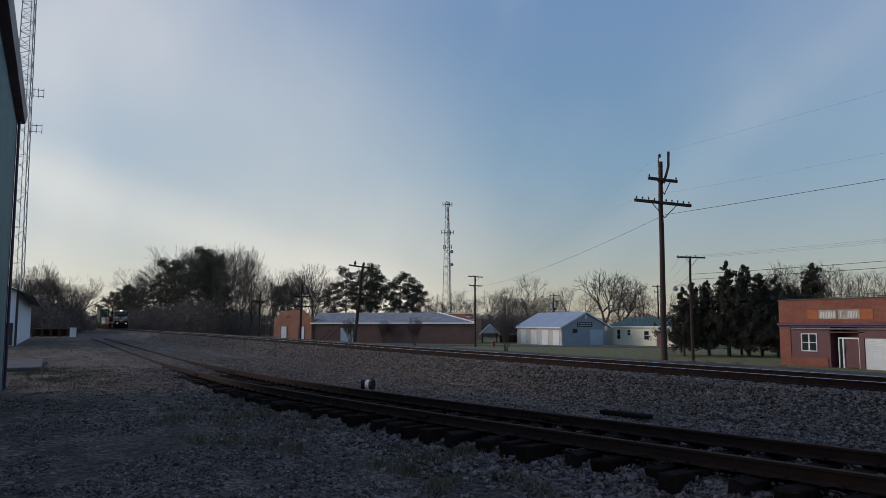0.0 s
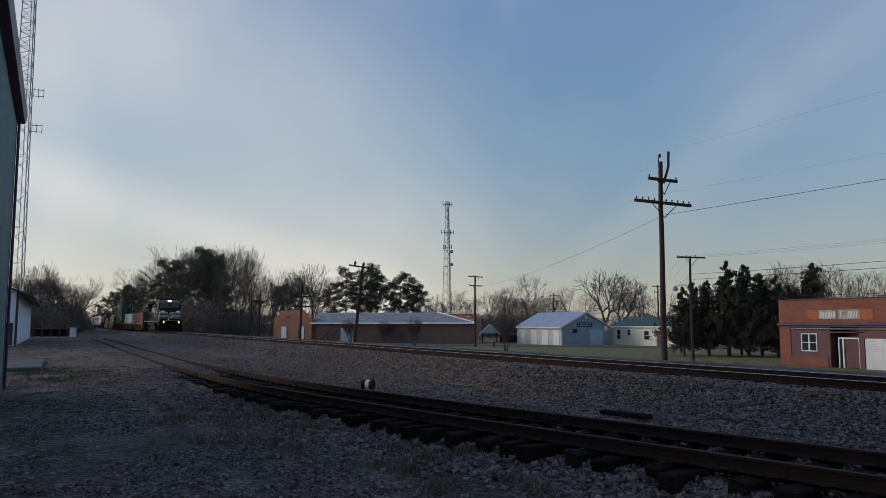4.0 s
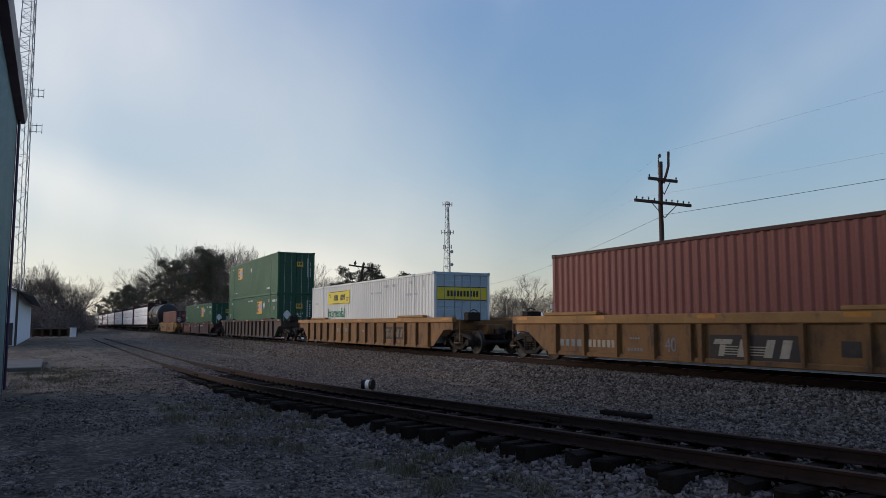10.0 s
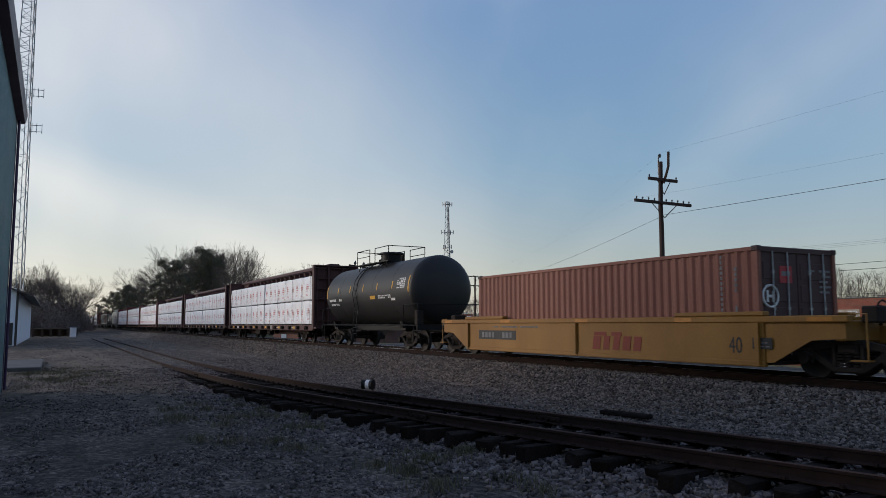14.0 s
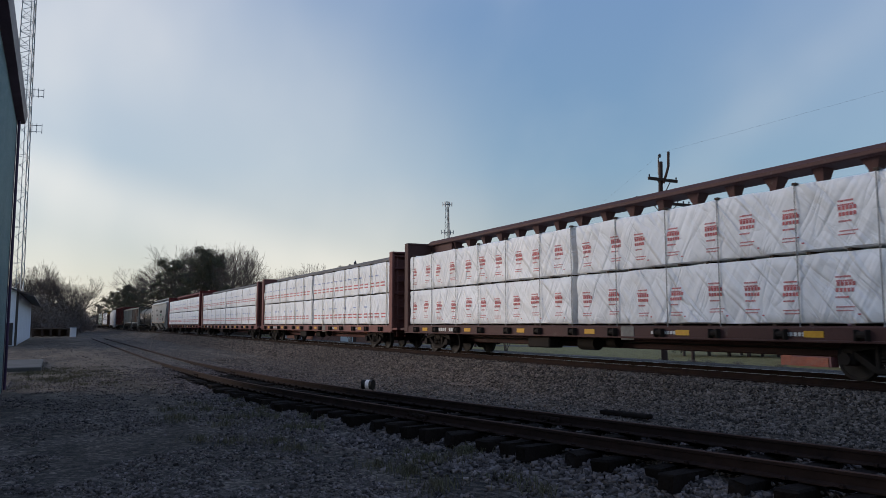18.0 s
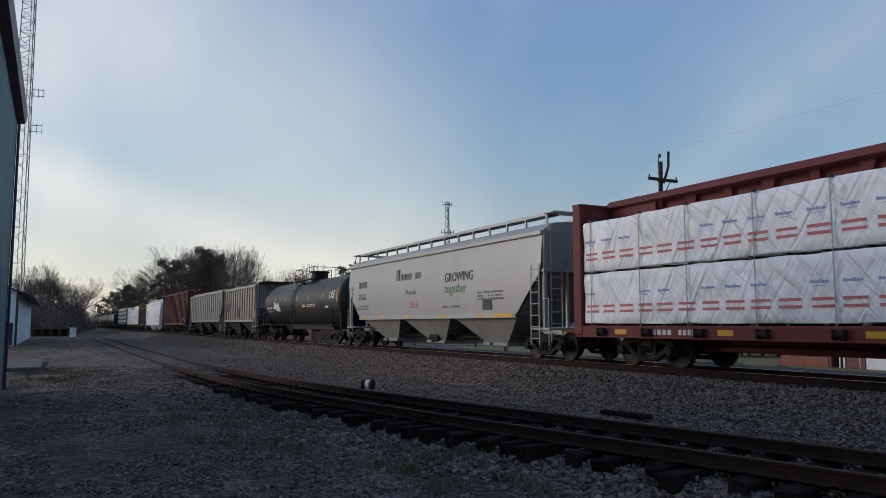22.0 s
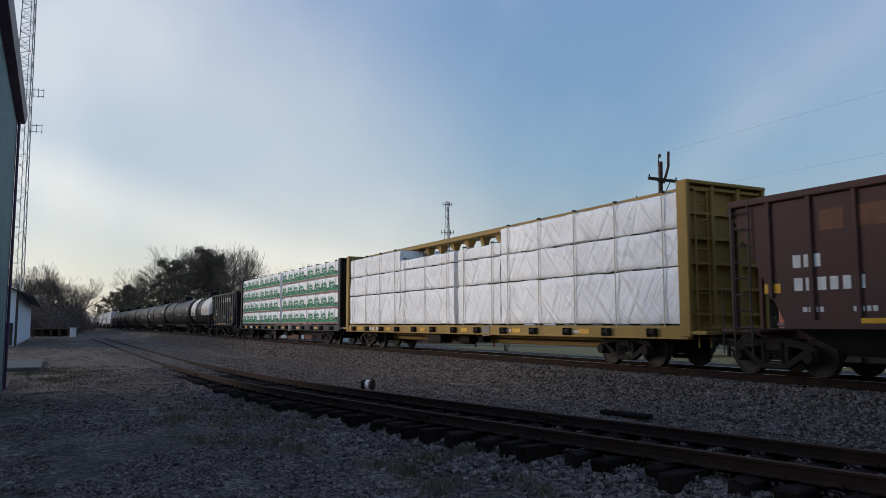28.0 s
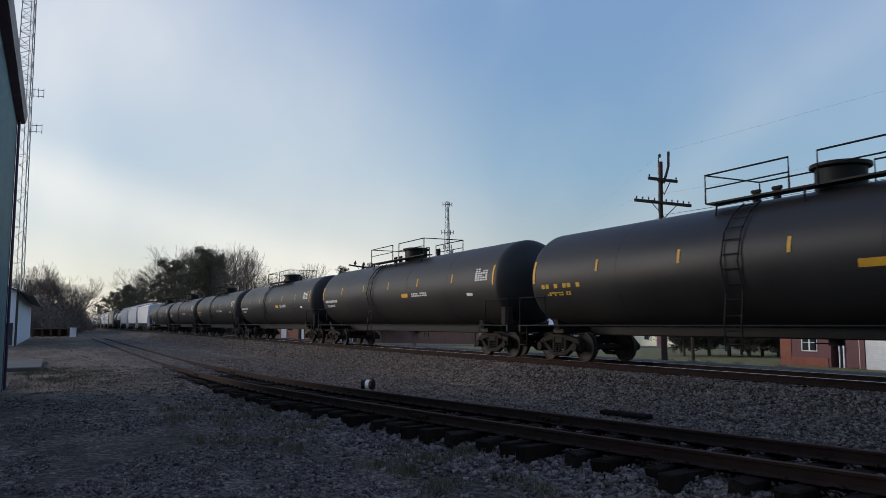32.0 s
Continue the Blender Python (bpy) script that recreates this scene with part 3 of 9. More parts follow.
            part("duct_grille", g, GRILLE, ducts)
    b = Build()
    part("exhaust_stack", Build().box(-4.6, -3.4, -0.5, 0.5, 4.2, 4.36, 0.06), NOSE_BLACK, car)
    part("vent_pipe", Build().cyl((-1.4, -0.1, 4.2), (-1.4, -0.1, 4.42), 0.12, 10), NOSE_BLACK, car, smooth=35)
    b = Build()
    for i, (dx, dy) in enumerate(((0, 0), (0.28, 0.12), (-0.28, 0.12), (0.1, -0.15), (-0.15, -0.18))):
        b.lathe([(-0.22, 0.03), (0.0, 0.05), (0.18, 0.11)], "x", (-0.95 + dx, dy, 4.42 + 0.04 * (i % 2)), 10)
    b.box(-1.1, -0.8, -0.2, 0.2, 4.2, 4.4, 0.02)
    part("air_horn", b, BLACK, car, smooth=35)
    # cab
    b = Build()
    b.prism([(-1.52, 1.66), (1.52, 1.66), (1.52, 4.22), (1.15, 4.68), (-1.15, 4.68), (-1.52, 4.22)], 4.3, 7.05)
    cab = part("cab", b, NOSE_BLACK, car)
    # windshield frame and the pale sloping visor over it
    part("cab_front", Build().ring_loft([[(7.05, y, z) for y, z in ((-1.52, 3.25), (1.52, 3.25), (1.52, 4.20), (-1.52, 4.20))],
                                         [(x, y, z) for x, y, z in ((7.42, -1.47, 3.25), (7.42, 1.47, 3.25), (7.20, 1.47, 4.20), (7.20, -1.47, 4.20))]]), NOSE_BLACK, cab)
    part("visor", Build().ring_loft([[(7.26, -1.50, 4.17), (7.26, 1.50, 4.17), (7.04, 1.53, 4.17), (7.04, -1.53, 4.17)],
                                     [(7.20, -1.46, 4.30), (7.20, 1.46, 4.30), (7.04, 1.50, 4.32), (7.04, -1.50, 4.32)],
                                     [(7.05, -1.02, 4.66), (7.05, 1.02, 4.66), (7.04, 1.15, 4.68), (7.04, -1.15, 4.68)]]), ROOF_GREY, cab, "pale grey sloping visor")
    part("visor_rail", Build().tube([(7.30, -1.3, 4.22), (7.34, -1.3, 4.29), (7.34, 1.3, 4.29), (7.30, 1.3, 4.22)], 0.018, 5), BLACK, cab)
    part("roof_hatch", Build().box(6.1, 7.0, -0.75, 0.75, 4.69, 4.80, 0.03), BLACK, cab)
    part("cab_roof", Build().prism([(-1.56, 4.2), (-1.16, 4.70), (1.16, 4.70), (1.56, 4.2), (1.56, 4.26), (1.18, 4.76), (-1.18, 4.76), (-1.56, 4.26)], 4.25, 7.08), NOSE_BLACK, cab)
    part("roof_antenna", Build().tube([(5.0, -0.3, 4.72), (5.0, -0.3, 4.95)], 0.03, 6), BLACK, cab)
    part("antenna_box", Build().box(5.6, 6.0, -0.25, 0.25, 4.72, 4.86, 0.03), BLACK, cab)
    part("antenna_dome", Build().lathe([(4.72, 0.14), (4.84, 0.14), (4.9, 0.06)], "z", (6.4, 0.35, 0), 10), BLACK, cab)
    part("air_conditioner", Build().box(4.6, 5.4, -0.55, 0.55, 4.70, 4.92, 0.05), BLACK, cab)
    for s in (-1, 1):
        for x0, x1 in ((4.75, 5.5), (5.62, 6.2), (6.35, 6.72)):
            fr = part("side_window", Build().box(x0 - 0.04, x1 + 0.04, s * 1.525 - 0.015, s * 1.525 + 0.015, 3.5, 4.2, 0.02), ROOF_GREY, cab)
            part("pane", Build().box(x0, x1, s * 1.535 - 0.012, s * 1.535 + 0.012, 3.54, 4.16), PANE_PALE, fr)
        y0, y1 = (0.05, 1.36) if s > 0 else (-1.36, -0.05)
        part("windshield", Build().add([(7.432 - 0.22 * q + dx, y, 3.25 + 0.95 * q) for dx in (0, 0.014) for y, q in ((y0, 0.28), (y1, 0.28), (y1, 0.93), (y0, 0.93))],
                                       [(4, 5, 6, 7), (0, 1, 2, 3), (0, 1, 5, 4), (1, 2, 6, 5), (2, 3, 7, 6), (3, 0, 4, 7)]), CAB_GLASS, cab)
        part("wiper", Build().tube([(7.40, y0 * 0.5 + y1 * 0.5, 3.52), (7.33, y0 * 0.3 + y1 * 0.7, 3.95)], 0.012, 4), BLACK, cab)
        part("mirror", Build().box(6.25, 6.3, s * 1.7 - 0.09, s * 1.7 + 0.09, 3.55, 4.0, 0.02).tube([(6.3, s * 1.53, 4.0), (6.27, s * 1.7, 4.0)], 0.012, 5), BLACK, cab)
    # nose
    plan = [(7.05, -1.5, 3.42), (8.25, -1.42, 3.10), (8.60, -0.62, 3.02), (8.60, 0.62, 3.02), (8.25, 1.42, 3.10), (7.05, 1.5, 3.42)]
    nose = part("nose", Build().ring_loft([[(x, y, 1.66) for x, y, z in plan], [(x, y, z - 0.06) for x, y, z in plan], [(x - 0.05 if x > 7.1 else x, y * 0.97, z) for x, y, z in plan]]), NOSE_BLACK, car)
    part("nose_door", Build().box(8.602, 8.615, -0.30, 0.30, 1.70, 2.94, 0.006), NOSE_BLACK, nose)
    for i in range(5):
        z = 1.98 + i * 0.19
        for s in (-1, 1):
            run = [(7.62 + 0.07 * i, s * 1.475), (8.256, s * 1.431), (8.610, s * 0.63), (8.612, s * 0.34)]
            part("stripe", Build().add([(x, y, q) for q in (z, z + 0.105) for x, y in run], [(k, k + 1, k + 5, k + 4) for k in range(3)]), W_MARK, nose)
    part("emblem", Build().prism([(-0.32, 1.98), (0.32, 1.98), (0.32, 2.84), (0.0, 2.84), (-0.2, 2.5)], 8.617, 8.624), W_MARK, nose)
    part("emblem_figure", Build().prism([(-0.16, 2.05), (0.02, 2.2), (0.2, 2.1), (0.1, 2.35), (0.2, 2.62), (0.06, 2.72), (-0.02, 2.5), (-0.14, 2.4)], 8.625, 8.631), K_MARK, nose)
    for s in (-1, 1):
        nb = part("number_board", Build().box(-0.27, 0.27, -0.03, 0.035, -0.085, 0.085, 0.03), BOARD_LIT, nose, at=pose(8.44, s * 1.03, 2.955, 0, 0, 66.4 if s < 0 else 113.6))
        word(nb, "8351", -0.22, -0.065, 0.19, -0.036, K_MARK, squash=0.9)
    hl = part("headlight", Build().box(7.05, 7.26, -0.30, 0.30, 4.36, 4.62, 0.03), BLACK, cab)
    for y in (-0.14, 0.14):
        part("lamp", Build().cyl((7.25, y, 4.49), (7.285, y, 4.49), 0.115, 14), LAMP_WARM, hl)
    for y in (-1.02, 1.02):
        dl = part("ditch_light", Build().cyl((F - 0.05, y, 1.42), (F + 0.06, y, 1.42), 0.12, 14), BLACK, car)
        part("lamp", Build().cyl((F + 0.05, y, 1.42), (F + 0.075, y, 1.42), 0.11, 14), LAMP_DIM, dl)
    part("marker_lamp", Build().cyl((8.6, -0.2, 1.86), (8.66, -0.2, 1.86), 0.04, 8), LAMP_AMBER, nose)
    # pilot, steps, handrails
    b = Build()
    b.ring_loft([[(F - 0.02, -1.35, 0.88), (F - 0.02, 1.35, 0.88), (F - 0.12, 1.35, 0.88), (F - 0.12, -1.35, 0.88)],
                 [(F + 0.02, -1.5, 0.55), (F + 0.02, 1.5, 0.55), (F - 0.08, 1.5, 0.55), (F - 0.08, -1.5, 0.55)],
                 [(F + 0.12, -1.52, 0.16), (F + 0.12, 1.52, 0.16), (F + 0.02, 1.52, 0.16), (F + 0.02, -1.52, 0.16)]])
    b.box(F - 0.3, F, -1.45, 1.45, 0.85, 1.58, 0.03)
    part("pilot", b, PILOT_BLACK, car)
    part("anticlimber", Build().box(F - 0.1, F + 0.28, -1.1, 1.1, 1.56, 1.72, 0.03), BLACK, car)
    part("anticlimber_edge", Build().box(F + 0.281, F + 0.290, -1.08, 1.08, 1.64, 1.71), SILL_WHITE, car)
    part("rear_pilot", Build().box(R - 0.02, R + 0.12, -1.45, 1.45, 0.35, 1.5, 0.03), BLACK, car)
    for s in (-1, 1):
        for x in (8.85, R + 0.5):
            st = part("step_well", Build().box(x - 0.40, x + 0.40, s * 1.20 - 0.02, s * 1.20 + 0.02, 0.36, 1.56), BLACK, car)
            for q in (-0.38, 0.38):
                part("step_cheek", Build().box(x + q - 0.02, x + q + 0.02, s * 1.37 - 0.16, s * 1.37 + 0.16, 0.36, 1.56), BLACK, st)
            for k in range(4):
                z = 0.42 + 0.3 * k
                part("step", Build().box(x - 0.36, x + 0.36, s * 1.37 - 0.15, s * 1.37 + 0.15, z, z + 0.03), BLACK, st)
                if k < 1:
                    part("step_edge", Build().box(x - 0.34, x + 0.34, s * 1.525 - 0.006, s * 1.525 + 0.006, z - 0.01, z + 0.02), YELLOW, st)
        for x in (8.45, 9.27):
            part("grab_rail", Build().tube([(x + 0.34, s * 1.36, 2.60), (x + 0.02, s * 1.53, 1.85), (x, s * 1.55, 1.2)], 0.020, 6), RAIL_YELLOW, car)
        b = Build()
        path = [(R + 0.3, s * 1.5, 2.72), (0.3, s * 1.5, 2.72), (1.1, s * 1.5, 3.35), (4.2, s * 1.5, 3.35)]
        b.tube(path, 0.022, 6)
        for i in range(9):
            x = R + 0.4 + i * 1.3
            b.tube([(x, s * 1.5, 1.64), (x, s * 1.5, 2.72 if x < 0.4 else 3.1)], 0.018, 5)
        for x in (2.5, 4.1):
            b.tube([(x, s * 1.5, 1.64), (x, s * 1.5, 3.35)], 0.018, 5)
        part("handrail", b, BLACK, car)
    for x, z1 in ((F + 0.1, 2.42), (R, 2.7)):
        for y0, y1 in ((-1.4, -0.5), (0.5, 1.4)):
            part("end_railing", Build().tube([(x, y0, 1.6), (x, y0, z1), (x, y1, z1), (x, y1, 1.6)], 0.022, 5), BLACK, car)
            part("middle_rail", Build().tube([(x, y0, (z1 + 1.7) / 2), (x, y1, (z1 + 1.7) / 2)], 0.018, 5), BLACK, car)
    # tanks and trucks
    ft = Build().prism([(-1.45, 0.42), (-1.2, 0.2), (1.2, 0.2), (1.45, 0.42), (1.45, 0.78), (-1.45, 0.78)], -3.3, 3.3)
    part("fuel_tank", ft, TANK_GREY, car)
    for s in (-1, 1):
        for x0, x1 in ((-2.9, -1.05), (-0.75, 1.05)):
            b = Build()
            b.lathe([(x0, 0.08), (x0 + 0.1, 0.24), (x0 + 0.2, 0.27), (x1 - 0.2, 0.27), (x1 - 0.1, 0.24), (x1, 0.08)], "x", (0, s * 1.2, 1.06), 20)
            part("air_reservoir", b, TANK_GREY, car, smooth=40)
        part("equipment_box", Build().box(1.25, 3.2, s * 1.25 - 0.22, s * 1.25 + 0.22, 0.8, 1.36, 0.02), TANK_GREY, car)
        part("tank_bracket", Build().box(-3.25, -3.0, s * 1.2 - 0.25, s * 1.2 + 0.25, 0.76, 1.36, 0.02), TANK_GREY, car)
    for xc in (-7.05, 7.05):
        b = Build()
        for s in (-1, 1):
            y = s * 1.12
            prof = [(-2.75, 1.08), (-2.75, 0.62), (-2.42, 0.36), (-1.70, 0.36), (-1.55, 0.62), (-1.42, 0.40), (-0.75, 0.34), (-0.45, 0.62), (-0.36, 0.30), (0.36, 0.30), (0.45, 0.62), (0.75, 0.34), (1.42, 0.40), (1.55, 0.62), (1.70, 0.36), (2.42, 0.36), (2.75, 0.62), (2.75, 1.08), (2.25, 0.90), (1.6, 1.10), (1.1, 1.10), (0.75, 0.92), (-0.75, 0.92), (-1.1, 1.10), (-1.6, 1.10), (-2.25, 0.90)]
            b.prism(prof, y - 0.09, y + 0.09, "y")
            for x in (-2.05, 0.0, 2.05):
                b.box(x - 0.2, x + 0.2, y - 0.02, y + s * 0.17 if s > 0 else y + 0.02, 0.36, 0.72, 0.03) if s > 0 else b.box(x - 0.2, x + 0.2, y - 0.17, y + 0.02, 0.36, 0.72, 0.03)
                b.cyl((x, y + s * 0.1, 0.53), (x, y + s * 0.24, 0.53), 0.15, 12)
            for x in (-1.35, 0.7, 1.5):
                b.cyl((x, y + s * 0.12, 0.55), (x, y + s * 0.16, 0.95), 0.07, 8)
                b.cyl((x + 0.25, y + s * 0.1, 0.75), (x + 0.25, y + s * 0.28, 0.75), 0.1, 10)
        b.box(-2.4, 2.4, -0.6, 0.6, 0.6, 1.05, 0.05)
        tr = part("truck", b, TRUCK, car, at=(xc, 0, 0), smooth=30)
        for x in (-2.05, 0.0, 2.05):
            for s in (-1, 1):
                part("wheel", WHEEL_LOCO, WHEEL, tr, at=pose(x, s * 0.753, 0.52, 0, 0, 180 if s > 0 else 0))
    couplers(car, F + 0.25)
    # markings on the flanks
    for s in (-1, 1):
        y = s * 0.945
        for i in range(5):
            z = 2.95 + i * 0.15
            part("stripe", Build().prism([(-5.25 + 0.02 * i, z), (-3.3 + 0.17 * i - 0.35, z), (-3.3 + 0.17 * i, z + 0.085), (-5.25 + 0.02 * i, z + 0.085)], min(y, y + s * 0.006), max(y, y + s * 0.006), "y"), W_MARK, hood)
        for prof in ([(-2.9, 3.55), (-2.45, 2.95), (-2.2, 2.95), (-2.05, 3.15), (-2.25, 3.65), (-2.45, 3.65), (-2.5, 3.3), (-2.7, 3.65)],
                     [(-2.0, 2.95), (-1.75, 2.95), (-1.6, 3.3), (-1.5, 2.95), (-1.25, 2.95), (-1.1, 3.65), (-1.35, 3.65), (-1.42, 3.3), (-1.55, 3.65), (-1.75, 3.65)],
                     [(-1.15, 2.95), (-0.4, 2.95), (-0.32, 3.3), (-0.75, 3.38), (-0.3, 3.52), (-0.3, 3.65), (-0.95, 3.65), (-1.0, 3.3), (-0.62, 3.2), (-1.1, 3.1)]):
            part("emblem", Build().prism(prof, min(y, y + s * 0.007), max(y, y + s * 0.007), "y"), W_MARK, hood)
        bars(hood, W_MARK, y, [(-2.55, -0.85, 2.62, 0.2, 7), (-2.5, -0.6, 2.3, 0.2, 8)], lean=0.2)
    word(cab, "8351", 5.32, 2.78, 0.52, -1.53, W_MARK, squash=0.95)
    bars(cab, W_MARK, -1.523, [(6.2, 6.6, 2.62, 0.06, 5)])
    part("data_plate", Build().box(6.75, 7.0, -1.532, -1.52, 2.0, 2.4), SILL_WHITE, cab)
    part("cab_trim", Build().box(4.4, 6.8, -1.535, -1.52, 2.36, 2.40).box(4.4, 6.8, 1.52, 1.535, 2.36, 2.40), ROOF_GREY, cab)
    b = Build()
    b.tube([(7.6, -1.3, 3.32), (7.62, -1.3, 3.45), (8.2, -1.25, 3.30), (8.2, -1.25, 3.1)], 0.016, 5)
    part("grab_iron", b, BLACK, cab)


locomotive(-211.47)


# ---- containers and well cars ----
GREEN = material("green_container_paint", (0.028, 0.091, 0.037), (0.032, 0.104, 0.045), 0.55, big=0.4, bump=0.05, dirt=(0.035, 0.085, 0.05), amount=0.2, streak=0.8, grain=0.07)
GREEN_END = material("green_door_paint", (0.010, 0.052, 0.028), (0.014, 0.062, 0.034), 0.55, big=0.5, bump=0.05)
BOX_RED = material("brown_red_container_paint", (0.155, 0.048, 0.036), (0.185, 0.062, 0.046), 0.6, big=0.5, bump=0.05, dirt=(0.13, 0.05, 0.038), amount=0.4, streak=0.8)
BOX_RUST = material("rusty_container_rail_paint", (0.085, 0.034, 0.022), (0.055, 0.026, 0.018), 0.75, big=1.2, bump=0.1)
BOX_ORANGE = material("faded_red_container_paint", (0.215, 0.082, 0.054), (0.175, 0.066, 0.045), 0.6, big=0.5, bump=0.05, streak=0.8)
BOX_DARK = material("dark_maroon_door_paint", (0.045, 0.022, 0.022), (0.06, 0.028, 0.026), 0.6, big=0.6, bump=0.05)
BOX_WHITE = material("white_container_paint", (0.60, 0.59, 0.56), (0.52, 0.51, 0.48), 0.5, big=0.5, bump=0.03, streak=0.8, grain=0.04)
DOOR_PALE = material("pale_blue_door_paint", (0.33, 0.40, 0.45), (0.26, 0.32, 0.37), 0.5, big=0.6, bump=0.04)
WELL_YELLOW = material("worn_yellow_well_paint", (0.185, 0.088, 0.026), (0.118, 0.058, 0.023), 0.75, big=0.9, bump=0.1, dirt=(0.048, 0.028, 0.018), amount=0.95, streak=0.6)
WELL_OCHRE = material("ochre_well_rail_paint", (0.27, 0.140, 0.040), (0.20, 0.100, 0.034), 0.7, big=0.9, bump=0.06, dirt=(0.11, 0.06, 0.03), amount=0.5)
WELL_PANEL = material("sooty_emblem_panel", (0.034, 0.027, 0.024), (0.050, 0.038, 0.030), 0.8, big=1.2, bump=0.03, dirt=(0.09, 0.05, 0.025), amount=0.4)
WELL_PALE = material("worn_cream_emblem_paint", (0.33, 0.28, 0.21), (0.24, 0.20, 0.15), 0.75, big=1.5, bump=0.03, dirt=(0.12, 0.085, 0.055), amount=0.5)
REFLECT = material("orange_reflector_tape", (0.42, 0.17, 0.020), (0.33, 0.13, 0.018), 0.5, big=3, bump=0)
BANNER = material("lemon_banner_paint", (0.58, 0.46, 0.030), (0.50, 0.40, 0.030), 0.55, big=0.8, bump=0.02)
WELL_BRIGHT = material("yellow_well_paint", (0.255, 0.122, 0.020), (0.20, 0.095, 0.019), 0.6, big=0.7, bump=0.06, dirt=(0.2, 0.11, 0.04), amount=0.3, streak=0.5)
WELL_BROWN = material("dusty_brown_well_paint", (0.070, 0.047, 0.037), (0.050, 0.034, 0.028), 0.78, big=0.7, bump=0.1, dirt=(0.095, 0.070, 0.056), amount=0.5, streak=0.5)
WELL_RED = material("oxide_red_well_paint", (0.062, 0.026, 0.021), (0.046, 0.020, 0.017), 0.78, big=0.7, bump=0.1, dirt=(0.085, 0.06, 0.052), amount=0.45, streak=0.4)


def corrugated(b, x0, x1, y, z0, z1, depth, pitch=0.28):
    """A sheet with upright folds; depth points outwards along y."""
    line = []
    n = max(1, int(round((x1 - x0) / pitch)))
    p = (x1 - x0) / n
    for i in range(n):
        a = x0 + i * p
        line += [(a, y + depth), (a + 0.25 * p, y + depth), (a + 0.5 * p, y), (a + 0.75 * p, y)]
    line.append((x1, y + depth))
    vs = [(x, yy, z) for x, yy in line for z in (z0, z1)]
    b.add(vs, [(2 * i, 2 * i + 2, 2 * i + 3, 2 * i + 1) for i in range(len(line) - 1)])


def container(c, length, height, z, mat, end_mat, label, posts=None, rods=True, pitch=0.28, rail_mat=None):
    """A shipping container; c: its centre along the train; z: its floor over the rails."""
    car = rides(thing("shipping_container", (0, 0, 0), label, "shipping container", "containers on the train"), c, 0, z)
    h, w = length / 2, 1.295
    posts = posts or []
    edges = [-h + 0.09] + [q for p in posts for q in (p - 0.09, p + 0.09)] + [h - 0.09]
    for s in (-1, 1):
        b = Build()
        for a, e in zip(edges[::2], edges[1::2]):
            corrugated(b, a, e, s * (w - 0.05), 0.12, height - 0.08, s * 0.04, pitch)
        part("side_panel", b, mat, car)
        part("top_rail", Build().box(-h + 0.1, h - 0.1, s * (w - 0.04) - 0.04, s * (w - 0.04) + 0.04, height - 0.10, height - 0.01, 0.01), rail_mat or mat, car)
        part("bottom_rail", Build().box(-h + 0.1, h - 0.1, s * (w - 0.04) - 0.04, s * (w - 0.04) + 0.04, 0.0, 0.15, 0.01), mat, car)
        for x in [-h + 0.07, h - 0.07] + posts:
            part("post", Build().box(x - 0.075, x + 0.075, s * (w - 0.05) - 0.06, s * (w - 0.05) + 0.055, 0.0, height, 0.015), mat, car)
            for zz in (0.0, height - 0.11):
                part("corner_casting", Build().box(x - 0.09, x + 0.09, s * (w - 0.045) - 0.07, s * (w - 0.045) + 0.062, zz, zz + 0.118, 0.012), end_mat, car)
    part("roof", Build().box(-h + 0.05, h - 0.05, -w + 0.06, w - 0.06, height - 0.06, height - 0.015), mat, car)
    part("floor", Build().box(-h + 0.05, h - 0.05, -w + 0.06, w - 0.06, 0.05, 0.14), end_mat, car)
    part("back_wall", Build().box(-h + 0.02, -h + 0.07, -w + 0.08, w - 0.08, 0.05, height - 0.05), mat, car)
    # doors at the leading end
    for s in (-1, 1):
        b = Build()
        y0, y1 = (0.012, w - 0.1) if s > 0 else (-w + 0.1, -0.012)
        b.box(h - 0.08, h - 0.035, y0, y1, 0.12, height - 0.12, 0.01)
        for k in range(4):
            z0 = 0.28 + k * (height - 0.5) / 4
            b.box(h - 0.04, h - 0.022, y0 + 0.08, y1 - 0.08, z0, z0 + (height - 0.5) / 4 - 0.12, 0.008)
        d = part("door", b, end_mat, car)
        if rods:
            for y in ((y0 + y1) / 2 - 0.22, (y0 + y1) / 2 + 0.26):
                r = Build().tube([(h - 0.005, y, 0.1), (h - 0.005, y, height - 0.1)], 0.018, 6)
                for zz in (0.5, 1.1, height - 0.6):
                    r.box(h - 0.03, h + 0.012, y - 0.035, y + 0.035, zz, zz + 0.06)
                part("lock_rod", r, STEEL_GREY, d)
    part("end_frame", Build().box(h - 0.09, h, -w + 0.1, w - 0.1, height - 0.13, height - 0.005, 0.01).box(h - 0.09, h, -w + 0.1, w - 0.1, 0.0, 0.13, 0.01), end_mat, car)
    return car


def diamond(parent, x, z, r, y):
    s = -1 if y < 0 else 1
    part("placard", Build().prism([(x - r, z), (x, z - r * 1.35), (x + r, z), (x, z + r * 1.35)], min(y, y + s * 0.008), max(y, y + s * 0.008), "y"), W_MARK, parent, "white diamond placard")


